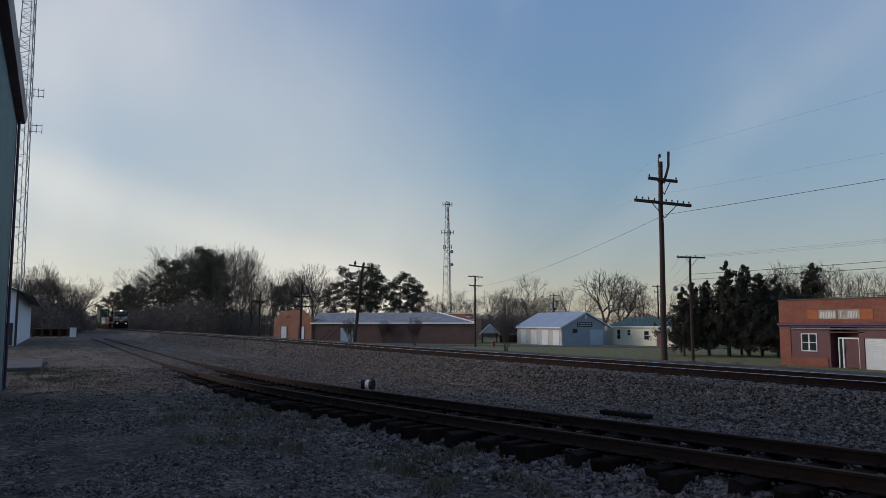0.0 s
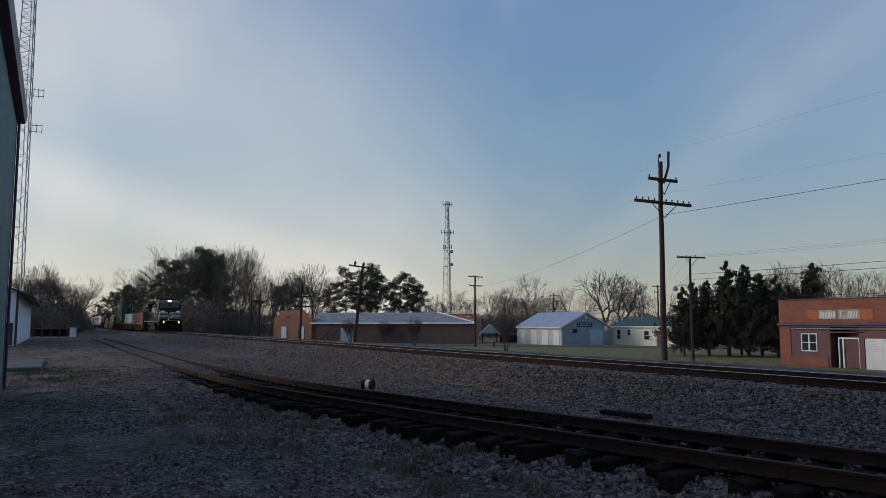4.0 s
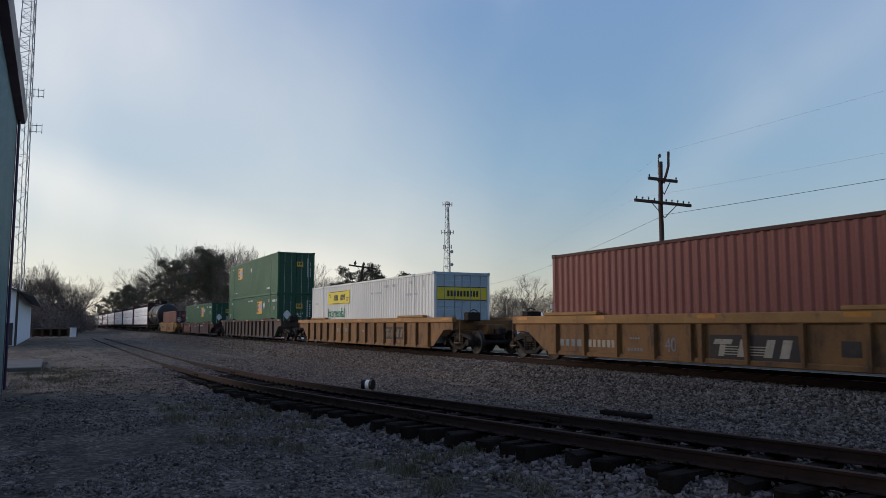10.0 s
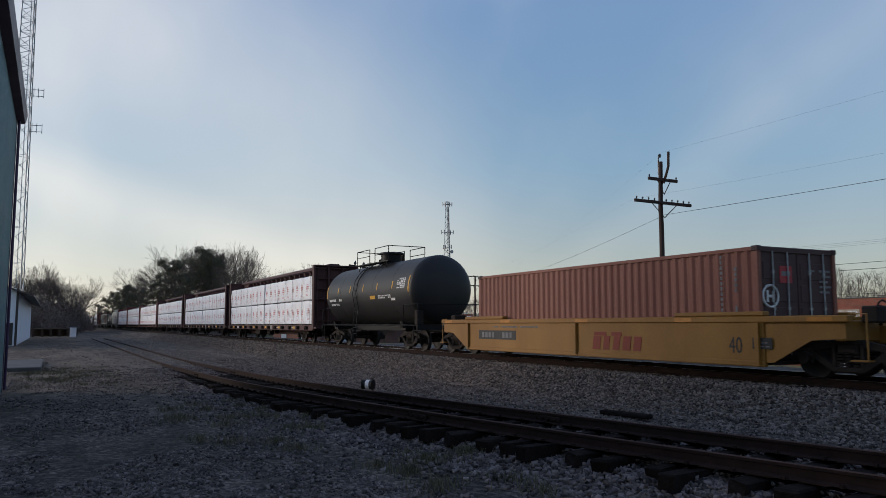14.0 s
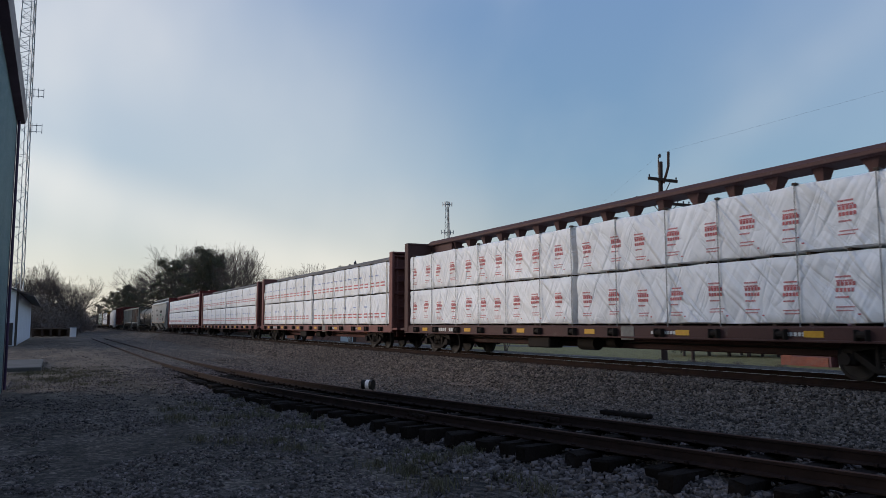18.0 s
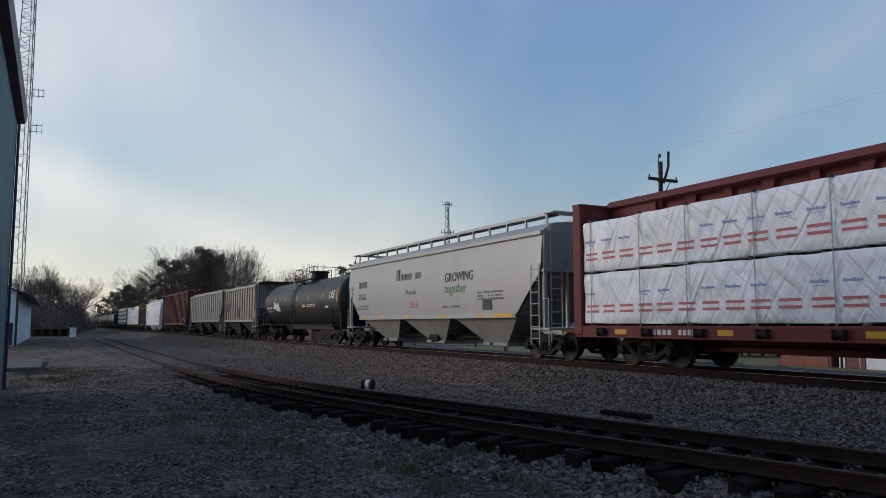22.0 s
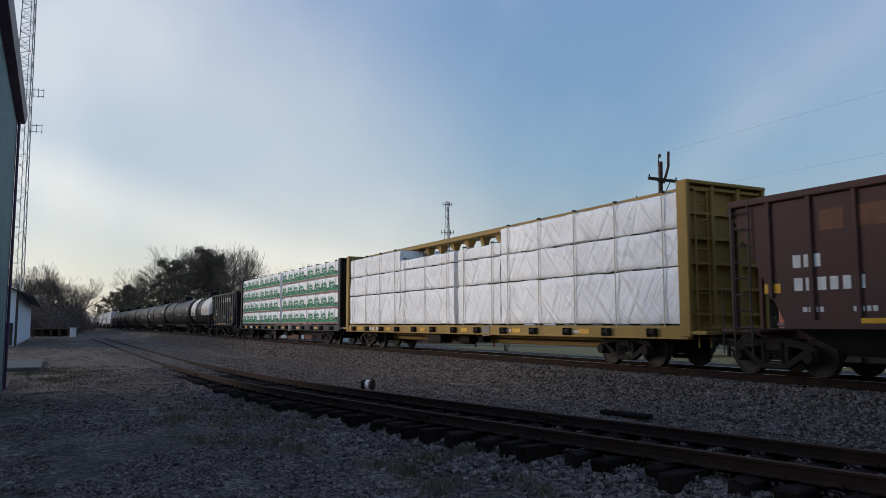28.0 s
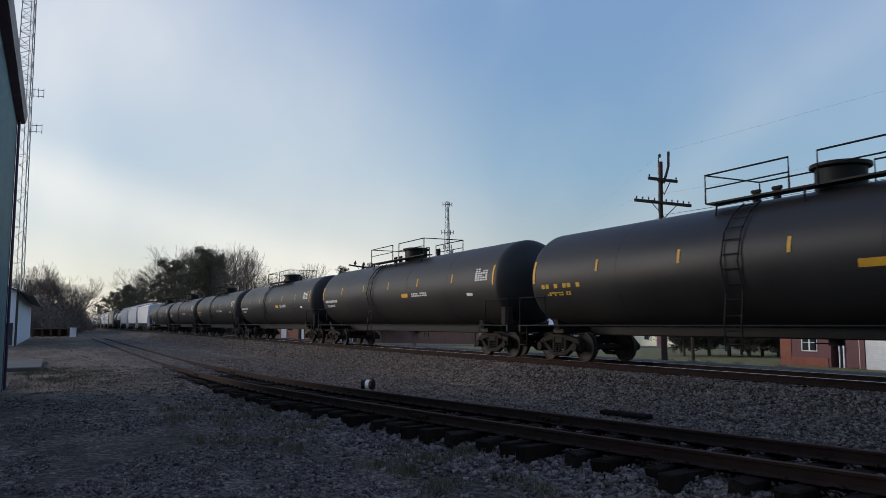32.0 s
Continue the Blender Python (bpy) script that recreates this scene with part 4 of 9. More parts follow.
def logo_box(parent, x, z, w, h, y):
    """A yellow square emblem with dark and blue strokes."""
    panel(parent, YELLOW, x, x + w, z, z + h, y, "emblem", "yellow square emblem")
    s = -1 if y < 0 else 1
    b = Build()
    for k in (0.12, 0.45, 0.78):
        b.box(x + w * 0.08, x + w * 0.38, min(y + s * 0.007, y + s * 0.013), max(y + s * 0.007, y + s * 0.013), z + h * k, z + h * (k + 0.11))
    b.box(x + w * 0.08, x + w * 0.17, min(y + s * 0.007, y + s * 0.013), max(y + s * 0.007, y + s * 0.013), z + h * 0.12, z + h * 0.89)
    part("emblem_mark", b, K_MARK, parent)
    b = Build()
    for p in ([(0.42, 0.2), (0.5, 0.2), (0.52, 0.6), (0.6, 0.3), (0.66, 0.7), (0.72, 0.3), (0.78, 0.3), (0.7, 0.88), (0.6, 0.6), (0.5, 0.85)], [(0.76, 0.15), (0.83, 0.15), (0.84, 0.42), (0.94, 0.5), (0.95, 0.75), (0.78, 0.8)]):
        b.prism([(x + w * q[0], z + h * q[1]) for q in p], min(y + s * 0.007, y + s * 0.013), max(y + s * 0.007, y + s * 0.013), "y")
    part("emblem_mark", b, B_MARK, parent)


def green_box(c, z, logo, dia, seed):
    g = container(c, 16.15, 2.9, z, GREEN, GREEN_END, "green corrugated 53-foot container with yellow emblem and white marks", [-6.1, 6.1])
    y = -1.293
    logo_box(g, logo[0], logo[1], 1.55, 0.92, y)
    diamond(g, dia[0], dia[1], 0.22 if seed == 1 else 0.15, y)
    bars(g, W_MARK, y, [(-0.7, 0.9, 2.56, 0.11, 12), (6.75, 7.85, 2.40, 0.15, 10), (5.65, 5.92, 2.55, 0.05, 1), (5.68, 5.9, 2.42, 0.10, 3), (-6.6, -6.4, 2.5, 0.13, 2)] if seed == 1 else
         [(4.85, 6.0, 0.42, 0.14, 9), (-5.85, -4.7, 0.45, 0.08, 8), (-6.6, -6.4, 2.45, 0.14, 2)], seed=seed)
    if seed == 1:
        word(g, "53'", 7.0, 1.85, 0.36, y - 0.002, W_MARK)
        word(g, "53'", -7.4, 1.42, 0.36, y - 0.002, W_MARK)
    h = 8.075
    b = Build().add([(h - 0.015, -0.9, 1.5), (h - 0.015, -0.6, 1.85), (h - 0.015, -0.3, 1.5), (h - 0.015, -0.6, 1.15)], [(0, 1, 2, 3)]) if seed == 1 else None
    if b:
        part("placard", b, W_MARK, g, "white diamond placard")
        word(g, "53'", 0.05, 1.35, 0.4, h - 0.012, W_MARK, end=True)
    part("emblem", Build().box(h - 0.02, h - 0.012, 0.02, 0.48, 1.92, 2.02).box(h - 0.02, h - 0.012, 0.02, 0.48, 2.2, 2.26).box(h - 0.02, h - 0.012, 0.02, 0.09, 2.02, 2.2).box(h - 0.02, h - 0.012, 0.2, 0.26, 2.02, 2.2).box(h - 0.02, h - 0.012, 0.38, 0.48, 2.02, 2.2), Y_MARK, g)
    e = Build()
    rnd = random.Random(seed)
    for k in range(10):
        zz = 2.4 - k * 0.13
        e.box(h - 0.02, h - 0.008, 0.78, 0.86, zz, zz + 0.09)
        if rnd.random() < 0.8:
            e.box(h - 0.02, h - 0.008, 0.98, 1.04, zz, zz + 0.08)
    part("lettering", e, W_MARK, g)
    return g


def well_car(c, chord, mat, label, ribs, flat=False, zt=1.4, zb=0.25, top=None, deep=0.14):
    """A well car; chord: the length of its side; ribs: how many posts stiffen it, or where they stand; top, deep: paint and depth of the side's top chord."""
    car = rides(thing("well_car", (0, 0, 0), label, "well car", "well cars"), c)
    h = chord / 2
    wl = h - 1.75                  # half the length of the low part of the sides
    for s in (-1, 1):
        y = s * 1.45
        prof = [(-h + 0.1, zt - 0.12), (-h + 0.1, zt - 0.45), (-wl - 0.9, zt - 0.5), (-wl, zb + 0.06), (-wl + 0.5, zb), (wl - 0.5, zb), (wl, zb + 0.06), (wl + 0.9, zt - 0.5), (h - 0.1, zt - 0.45), (h - 0.1, zt - 0.12)]
        part("side_sheet", Build().prism(prof, y - 0.02, y + 0.02, "y"), mat, car)
        part("top_chord", Build().box(-h, h, y - 0.09, y + 0.09, zt - deep, zt, 0.02), top or mat, car)
        part("bottom_sill", Build().box(-wl + 0.2, wl - 0.2, y - 0.07, y + 0.06, zb - 0.05, zb + 0.08, 0.02), mat, car)
        for x in [-wl + 0.35 + (2 * wl - 0.7) * i / (ribs - 1) for i in range(ribs)] if isinstance(ribs, int) else ribs:
            yo = y + s * 0.13
            part("rib", Build().prism([(x - 0.085, zt - deep), (x + 0.06, zt - deep), (x + 0.06, zb), (x - 0.015, zb)], min(y + s * 0.02, yo), max(y + s * 0.02, yo), "y"), mat, car)
        if flat:
            part("side_plate", Build().box(-wl + 0.2, wl - 0.2, min(y + s * 0.02, y + s * 0.05), max(y + s * 0.02, y + s * 0.05), zb + 0.05, zt - 0.14), mat, car)
        for x in (-h * 0.62, h * 0.62):
            part("guide", Build().box(x - 1.3, x + 1.3, y - 0.1, y + 0.1, zt + 0.003, zt + 0.1, 0.02), top or mat, car)
        for i, x in enumerate((-h + 0.6, -h * 0.45, 0.3, h * 0.5, h - 0.6)):
            part("reflector", Build().box(x - 0.28, x + 0.28, y + s * 0.093 - 0.004, y + s * 0.093 + 0.004, zt - 0.12, zt - 0.03), REFLECT, car)
    part("well_floor", Build().box(-wl, wl, -1.4, 1.4, zb, zb + 0.06), TRUCK, car)
    for e in (-1, 1):
        b = Build()
        x0, x1 = sorted((e * (h - 1.8), e * (h + 0.6)))
        b.box(x0, x1, -0.35, 0.35, 0.72, 1.1, 0.03)
        b.box(*sorted((e * (h - 0.35), e * (h - 0.15))), -1.45, 1.45, zt - 0.5, zt - 0.1, 0.02)
        b.box(*sorted((e * (h - 1.9), e * (h - 1.7))), -1.4, 1.4, 0.6, zt - 0.1, 0.02)
        part("end_platform", b, mat, car)
        b = Build()
        b.tube([(e * (h + 0.1), -0.7, zt - 0.2), (e * (h + 0.1), -0.7, zt + 0.20)], 0.035, 6)
        for a in range(8):
            b.tube([(e * (h + 0.16), -0.7 + 0.19 * math.cos(a * 0.785), zt + 0.1 + 0.19 * math.sin(a * 0.785)), (e * (h + 0.16), -0.7 + 0.19 * math.cos(a * 0.785 + 0.785), zt + 0.1 + 0.19 * math.sin(a * 0.785 + 0.785))], 0.018, 5)
        b.tube([(e * (h + 0.16), -0.88, zt + 0.1), (e * (h + 0.16), -0.52, zt + 0.1)], 0.015, 5)
        b.box(*sorted((e * (h - 0.1), e * (h + 0.25))), -1.0, -0.45, zt - 0.15, zt + 0.18, 0.03)
        part("hand_brake", b, TRUCK, car)
        b = Build()
        for y in (-1.35, 1.35):
            b.tube([(e * (h + 0.25), y, 0.4), (e * (h + 0.25), y, 1.3), (e * (h - 0.1), y, 1.3)], 0.018, 5)
            b.box(*sorted((e * (h - 0.05), e * (h + 0.3))), y - 0.1, y + 0.1, 0.4, 0.43)
        part("grab_iron", b, mat, car)
    trucks(car, (-h + 0.35, h - 0.35))
    couplers(car, h + 0.75)
    return car


def owner_emblem(w, x, z, k, paint):
    """A sooty panel with worn cream blocks and thin bars on it; k: its size."""
    panel(w, WELL_PANEL, x, x + 2.5 * k, z, z + 0.60 * k, -1.474, "emblem_panel", "sooty dark emblem panel")
    b = Build()
    for p in ([(0.12, 0.38), (0.18, 0.50), (0.72, 0.50), (0.66, 0.38)],
              [(0.26, 0.10), (0.33, 0.37), (0.50, 0.37), (0.43, 0.10)],
              [(0.82, 0.10), (0.94, 0.50), (1.14, 0.50), (1.02, 0.10)],
              [(1.56, 0.10), (1.68, 0.50), (1.90, 0.50), (1.78, 0.10)],
              [(1.98, 0.10), (2.10, 0.50), (2.34, 0.50), (2.22, 0.10)]):
        b.prism([(x + q[0] * k, z + q[1] * k) for q in p], -1.486, -1.481, "y")
    for x0, x1 in ((0.46, 0.86), (1.12, 1.70)):
        for i in range(4):
            b.box(x + x0 * k, x + x1 * k, -1.486, -1.481, z + (0.14 + 0.06 * i) * k, z + (0.165 + 0.06 * i) * k)
    part("emblem", b, paint, w, "worn cream emblem shapes")


w = well_car(-233.1, 16.0, WELL_YELLOW, "worn yellow well car carrying one red-brown container", (-5.6, -4.25, -2.85, -1.45, -0.22, 0.12, 1.4, 2.8, 4.2, 5.6), zt=1.36, top=WELL_OCHRE, deep=0.24)
owner_emblem(w, 0.32, 0.30, 0.95, WELL_PALE)
panel(w, WELL_PANEL, 3.6, 4.0, 0.48, 0.78, -1.474, "data_plate")
word(w, "40", -1.12, 0.44, 0.5, -1.474, GREY_MARK, squash=0.8)
bars(w, WELL_PALE, -1.474, [(-4.15, -2.95, 0.48, 0.2, 6)])
bars(w, GREY_MARK, -1.474, [(-5.5, -4.4, 0.48, 0.2, 4), (-2.5, -1.9, 0.42, 0.08, 5), (-2.4, -2.0, 0.72, 0.05, 4)])
container(-233.05, 12.19, 2.9, 0.32, BOX_RED, BOX_DARK, "red-brown corrugated 40-foot shipping container, closed", pitch=0.27, rail_mat=BOX_RUST)
w = well_car(-255.4, 20.2, WELL_YELLOW, "worn yellow well car carrying one white container", 15, zt=1.38, zb=0.2, top=WELL_OCHRE, deep=0.2)
owner_emblem(w, 3.35, 0.46, 0.9, material("faded_emblem_paint", (0.15, 0.11, 0.075), (0.10, 0.072, 0.05), 0.8, big=1.5, bump=0.03))
bars(w, GREY_MARK, -1.475, [(-3.1, -2.2, 0.72, 0.2, 4), (-1.9, -1.2, 0.72, 0.2, 4), (0.6, 1.2, 0.75, 0.08, 6), (-7.3, -6.8, 0.6, 0.1, 3)])
g = container(-255.4, 16.15, 2.9, 0.34, BOX_WHITE, DOOR_PALE, "white corrugated 53-foot container with a yellow banner", [-6.1, 6.1], pitch=0.28)
panel(g, BANNER, -5.2, -1.75, 1.85, 2.55, -1.297, "banner", "yellow banner with black marks")
bars(g, K_MARK, -1.304, [(-4.25, -2.45, 2.04, 0.30, 10), (-5.1, -4.65, 2.36, 0.05, 1), (-4.95, -4.6, 2.24, 0.05, 1), (-2.25, -1.85, 2.12, 0.05, 1), (-2.25, -1.95, 2.0, 0.05, 1)], lean=0.12)
bars(g, K_MARK, -1.304, [(-5.2, -1.75, 2.5, 0.03, 1), (-5.2, -1.75, 1.87, 0.03, 1)])
word(g, "Intermodal", -5.2, 1.15, 0.72, -1.30, G_MARK, squash=0.85)
bars(g, material("faint_grey_lettering", (0.40, 0.40, 0.39), (0.33, 0.33, 0.32), 0.6, big=3, bump=0), -1.296, [(2.8, 4.3, 2.45, 0.12, 9), (1.2, 2.5, 2.2, 0.08, 8), (5.3, 6.4, 2.0, 0.1, 8), (5.6, 5.9, 2.5, 0.12, 2), (7.0, 7.15, 2.3, 0.3, 1), (-7.4, -6.9, 1.9, 0.08, 5)])
part("banner", Build().box(8.045, 8.07, -1.15, 1.15, 1.75, 2.3), BANNER, g)
e = Build()
for k in range(10):
    e.box(8.066, 8.078, -0.7 + k * 0.15, -0.6 + k * 0.15, 1.90, 2.14)
e.box(8.066, 8.078, -1.15, 1.15, 2.27, 2.3).box(8.066, 8.078, -1.15, 1.15, 1.75, 1.78)
part("lettering", e, K_MARK, g)
w = well_car(-279.6, 20.1, WELL_BROWN, "dusty brown well car carrying two stacked green containers", 14, zt=1.46)
green_box(-279.5, 0.28, (2.25, 1.6), (4.4, 2.22), 1)
green_box(-279.5, 3.20, (-4.5, 1.58), (0.1, 2.12), 2)
w = well_car(-303.6, 20.2, WELL_RED, "oxide-red well car with graffiti carrying one green container", 4, flat=True, zt=1.3)
bars(w, W_MARK, -1.505, [(-4.14, -2.4, 0.90, 0.16, 9), (2.96, 3.2, 0.9, 0.16, 1), (3.25, 4.44, 0.94, 0.07, 16), (1.2, 2.2, 1.02, 0.04, 14), (-0.2, 0.4, 0.9, 0.06, 6)])
word(w, "53", 5.33, 0.48, 0.44, -1.507, material("faded_rust_numerals", (0.17, 0.075, 0.05), (0.12, 0.055, 0.04), 0.75, big=3, bump=0), squash=0.95)
panel(w, WELL_PANEL, 7.0, 7.6, 0.42, 0.74, -1.503, "data_plate")
gr = Build()
rnd = random.Random(7)
for k in range(27):
    x = -8.2 + k * 0.235 + rnd.random() * 0.1
    gr.prism([(x, 0.35 + 0.1 * rnd.random()), (x + 0.1, 0.32), (x + 0.24 + 0.1 * rnd.random(), 0.85 + 0.3 * rnd.random()), (x + 0.12, 0.9)], -1.508, -1.502, "y")
part("graffiti", gr, material("faded_graffiti", (0.21, 0.066, 0.042), (0.12, 0.045, 0.034), 0.7, big=2.0, bump=0), w, "faded orange graffiti strokes")
green_box(-303.6, 0.30, (2.1, 1.6), (4.25, 2.22), 1)
w = well_car(-325.75, 16.9, WELL_BRIGHT, "yellow well car carrying one faded red container", 3, flat=True, zt=1.28)
RED_FADED = material("faded_red_emblem_paint", (0.20, 0.035, 0.022), (0.17, 0.045, 0.024), 0.7, big=2, bump=0)
bars(w, RED_FADED, -1.505, [(0.75, 2.1, 0.80, 0.10, 2)], "emblem")
bars(w, RED_FADED, -1.505, [(0.7, 2.75, 0.42, 0.37, 5)], "emblem", lean=0.18)
word(w, "40", 5.55, 0.48, 0.5, -1.504, K_MARK, squash=0.75)
panel(w, K_MARK, 6.2, 6.7, 0.58, 0.82, -1.503, "data_plate")
bars(w, GREY_MARK, -1.51, [(6.24, 6.66, 0.62, 0.03, 3), (6.24, 6.6, 0.7, 0.03, 4)])
panel(w, K_MARK, -5.6, -3.2, 0.6, 0.9, -1.502, "number_panel")
bars(w, GREY_MARK, -1.509, [(-5.4, -3.4, 0.66, 0.18, 9), (-4.6, -1.9, 1.0, 0.05, 18)])
g = container(-325.6, 12.19, 2.5, 0.32, BOX_ORANGE, BOX_DARK, "faded red corrugated 40-foot container with dark doors", pitch=0.27)
bars(g, GREY_MARK, -1.296, [(5.02, 5.1, 0.95 + 0.12 * k, 0.08, 1) for k in range(12)] + [(5.42, 5.52, 1.5 + 0.12 * k, 0.08, 1) for k in range(5)] + [(5.42, 5.52, 1.0, 0.2, 1)])
ring = [(6.08, -0.92 + 0.24 * math.cos(radians(a)), 1.40 + 0.24 * math.sin(radians(a))) for a in range(0, 361, 20)]
part("emblem", Build().tube(ring, 0.028, 5).box(6.07, 6.085, -1.04, -0.98, 1.27, 1.53).box(6.07, 6.085, -0.86, -0.80, 1.27, 1.53).box(6.07, 6.085, -0.98, -0.86, 1.37, 1.43), W_MARK, g, "white ring emblem")
part("sign_panel", Build().box(6.07, 6.08, -0.60, -0.20, 1.70, 2.08), material("red_sign_paint", (0.33, 0.025, 0.035), (0.27, 0.025, 0.03), 0.5, big=3, bump=0), g, "small red sign")
e = Build().box(6.079, 6.084, -0.54, -0.26, 1.86, 1.96)
for k, (y0, y1) in enumerate(((0.72, 1.1), (0.8, 1.1), (0.72, 1.0), (0.72, 1.1), (0.72, 1.05))):
    e.box(6.065, 6.085, y0, y1, 1.97 - 0.12 * k, 2.02 - 0.12 * k)
e.box(6.065, 6.085, 0.33, 0.55, 1.97, 2.02)
part("lettering", e, GREY_MARK, g)


# ---- tank cars ----
TANK_WHITE = material("white_tank_paint", (0.66, 0.62, 0.56), (0.58, 0.54, 0.48), 0.42, big=0.6, bump=0.02, grain=0.03, dirt=(0.35, 0.32, 0.28), amount=0.15, streak=0.7)


def arc_shell(b, x0, x1, r, z, a0, a1, n=24):
    """A strip of thin shell round the tank, from angle a0 to a1 (degrees, 0 towards -y, 90 up)."""
    vs = []
    for x in (x0, x1):
        for k in range(n + 1):
            a = radians(a0 + (a1 - a0) * k / n)
            vs.append((x, -math.cos(a) * r, z + math.sin(a) * r))
    b.add(vs, [(k, k + 1, n + 2 + k, n + 1 + k) for k in range(n)])


def tank_car(c, length, r, zc, label, white=False, rail=(-2.6, 2.6), marks=0, big=True, seed=1):
    car = rides(thing("tank_car", (0, 0, 0), label, "tank car", "tank cars"), c)
    h = length / 2
    d = r * 0.36
    prof = [(-h, 0.02)] + [(-h + d * (1 - math.cos(radians(a))), r * math.sin(radians(a))) for a in (15, 30, 45, 60, 75)] + [(-h + d, r), (-h + d + 0.02, r)]
    seams = [-h * 0.55, -h * 0.18, h * 0.2, h * 0.58]
    for x in seams:
        prof += [(x - 0.02, r), (x - 0.015, r + 0.005), (x + 0.015, r + 0.005), (x + 0.02, r)]
    prof += [(h - d - 0.02, r), (h - d, r)] + [(h - d * (1 - math.cos(radians(a))), r * math.sin(radians(a))) for a in (75, 60, 45, 30, 15)] + [(h, 0.02)]
    shell = part("tank", Build().lathe(prof, "x", (0, 0, zc), 48), TANK_BLACK, car, smooth=30)
    if white:
        for x0, x1 in ((-h + d, -h * 0.45), (h * 0.22, h - d)):
            b = Build()
            arc_shell(b, x0, x1, r + 0.007, zc, -18, 198, 40)
            part("white_band", b, TANK_WHITE, shell, "white painted band", smooth=60)
        for e in (-1, 1):
            rows = [(e * (h - d), r + 0.007)] + [(e * (h - d * (1 - math.cos(radians(a))) + 0.007), (r + 0.004) * math.sin(radians(a))) for a in (75, 60, 45, 30, 15, 4)]
            b = Build()
            rings = []
            for x, rr in rows:
                rings.append([(x, -math.cos(radians(q)) * rr, zc + max(math.sin(radians(q)) * rr, -0.31 * r)) for q in range(-18, 199, 9)])
            b.ring_loft(rings, cap=False, closed=False)
            part("white_head", b, TANK_WHITE, shell, smooth=60)
    # cradle, running sills and end platforms
    hs = h + 0.35
    part("centre_sill", Build().box(-hs, hs, -0.28, 0.28, 0.78, 1.08, 0.03), BLACK, car)
    for e in (-1, 1):
        x = e * (h - 1.55)
        b = Build().prism([(-1.35, 0.95), (1.35, 0.95), (1.42, 1.25), (0.9, 1.1), (0, 1.02), (-0.9, 1.1), (-1.42, 1.25)], x - 0.12, x + 0.12)
        b.prism([(-1.3, 0.85), (1.3, 0.85), (1.3, 0.97), (-1.3, 0.97)], x - 0.25, x + 0.25)
        part("bolster", b, BLACK, car)
        x0, x1 = sorted((e * (h - 0.9), e * hs))
        b = Build().box(x0, x1, -1.5, 1.5, 1.05, 1.09, 0.01).box(*sorted((e * (hs - 0.12), e * hs)), -1.5, 1.5, 0.86, 1.06, 0.02)
        part("end_platform", b, BLACK, car)
        b = Build()
        for y in (-1.47, 1.47):
            b.tube([(e * (h - 1.2), y, 1.1), (e * (h - 1.1), y, 1.95), (e * (hs - 0.05), y, 1.95), (e * (hs - 0.05), y, 0.45)], 0.022, 6)
            b.tube([(e * (hs - 0.45), y, 1.05), (e * (hs - 0.45), y, 0.45), (e * (hs - 0.05), y, 0.45)], 0.022, 6)
        b.tube([(e * (hs - 0.05), -1.47, 1.95), (e * (hs - 0.05), 1.47, 1.95)], 0.02, 6)
        part("end_rail", b, BLACK, car)
    for s in (-1, 1):
        b = Build().tube([(-h + 0.6, s * 1.5, 1.07), (h - 0.6, s * 1.5, 1.07)], 0.028, 6)
        part("running_rail", b, BLACK, car)
        # side ladder
        b = Build()
        rows = [(s * (r + 0.08) * math.cos(radians(a)), zc + (r + 0.08) * math.sin(radians(a))) for a in (-75, -50, -25, 0, 25, 45, 62)]
        rows[0] = (s * 1.5, 0.5)
        rows[1] = (s * 1.52, 1.1)
        for x in (-0.24, 0.24):
            b.tube([(rail[0] + 1.2 + x, y, z) for y, z in rows], 0.02, 5)
        for (y0, z0), (y1, z1) in zip(rows, rows[1:]):
            for q in (0.25, 0.75):
                y, z = y0 + (y1 - y0) * q, z0 + (z1 - z0) * q
                b.tube([(rail[0] + 0.96, y, z), (rail[0] + 1.44, y, z)], 0.014, 5)
        part("ladder", b, BLACK, car)
    # top platform
    zt = zc + r
    x0, x1 = rail
    b = Build().box(x0, x1, -0.95, -0.55, zt - 0.02, zt + 0.02).box(x0, x1, 0.55, 0.95, zt - 0.02, zt + 0.02)
    for x in (x0 + 0.3, (x0 + x1) / 2, x1 - 0.3):
        b.tube([(x, -0.9, zt), (x, -0.95, zt - 0.32)], 0.025, 5).tube([(x, 0.9, zt), (x, 0.95, zt - 0.32)], 0.025, 5)
    part("top_walkway", b, BLACK, car)
    xm = (x0 + x1) / 2
    for y in (-0.95, 0.95):
        for a, e2 in ((x0, xm - 0.35), (xm + 0.35, x1)):
            lift = 0.0
            part("top_railing", Build().tube([(a, y, zt), (a, y, zt + 0.70 + lift), (e2, y, zt + 0.70), (e2, y, zt)], 0.022, 6), BLACK, car)
            part("middle_rail", Build().tube([(a, y, zt + 0.37), (e2, y, zt + 0.37)], 0.018, 5), BLACK, car)
    for x in (x0, x1):
        part("cross_rail", Build().tube([(x, -0.95, zt + 0.70), (x, 0.95, zt + 0.70)], 0.02, 5), BLACK, car)
    b = Build().lathe([(zt - 0.1, 0.52), (zt + 0.42, 0.52), (zt + 0.44, 0.62), (zt + 0.52, 0.62), (zt + 0.55, 0.5)], "z", (xm + 0.2, 0, 0), 20)
    part("manway", b, BLACK, car, smooth=35)
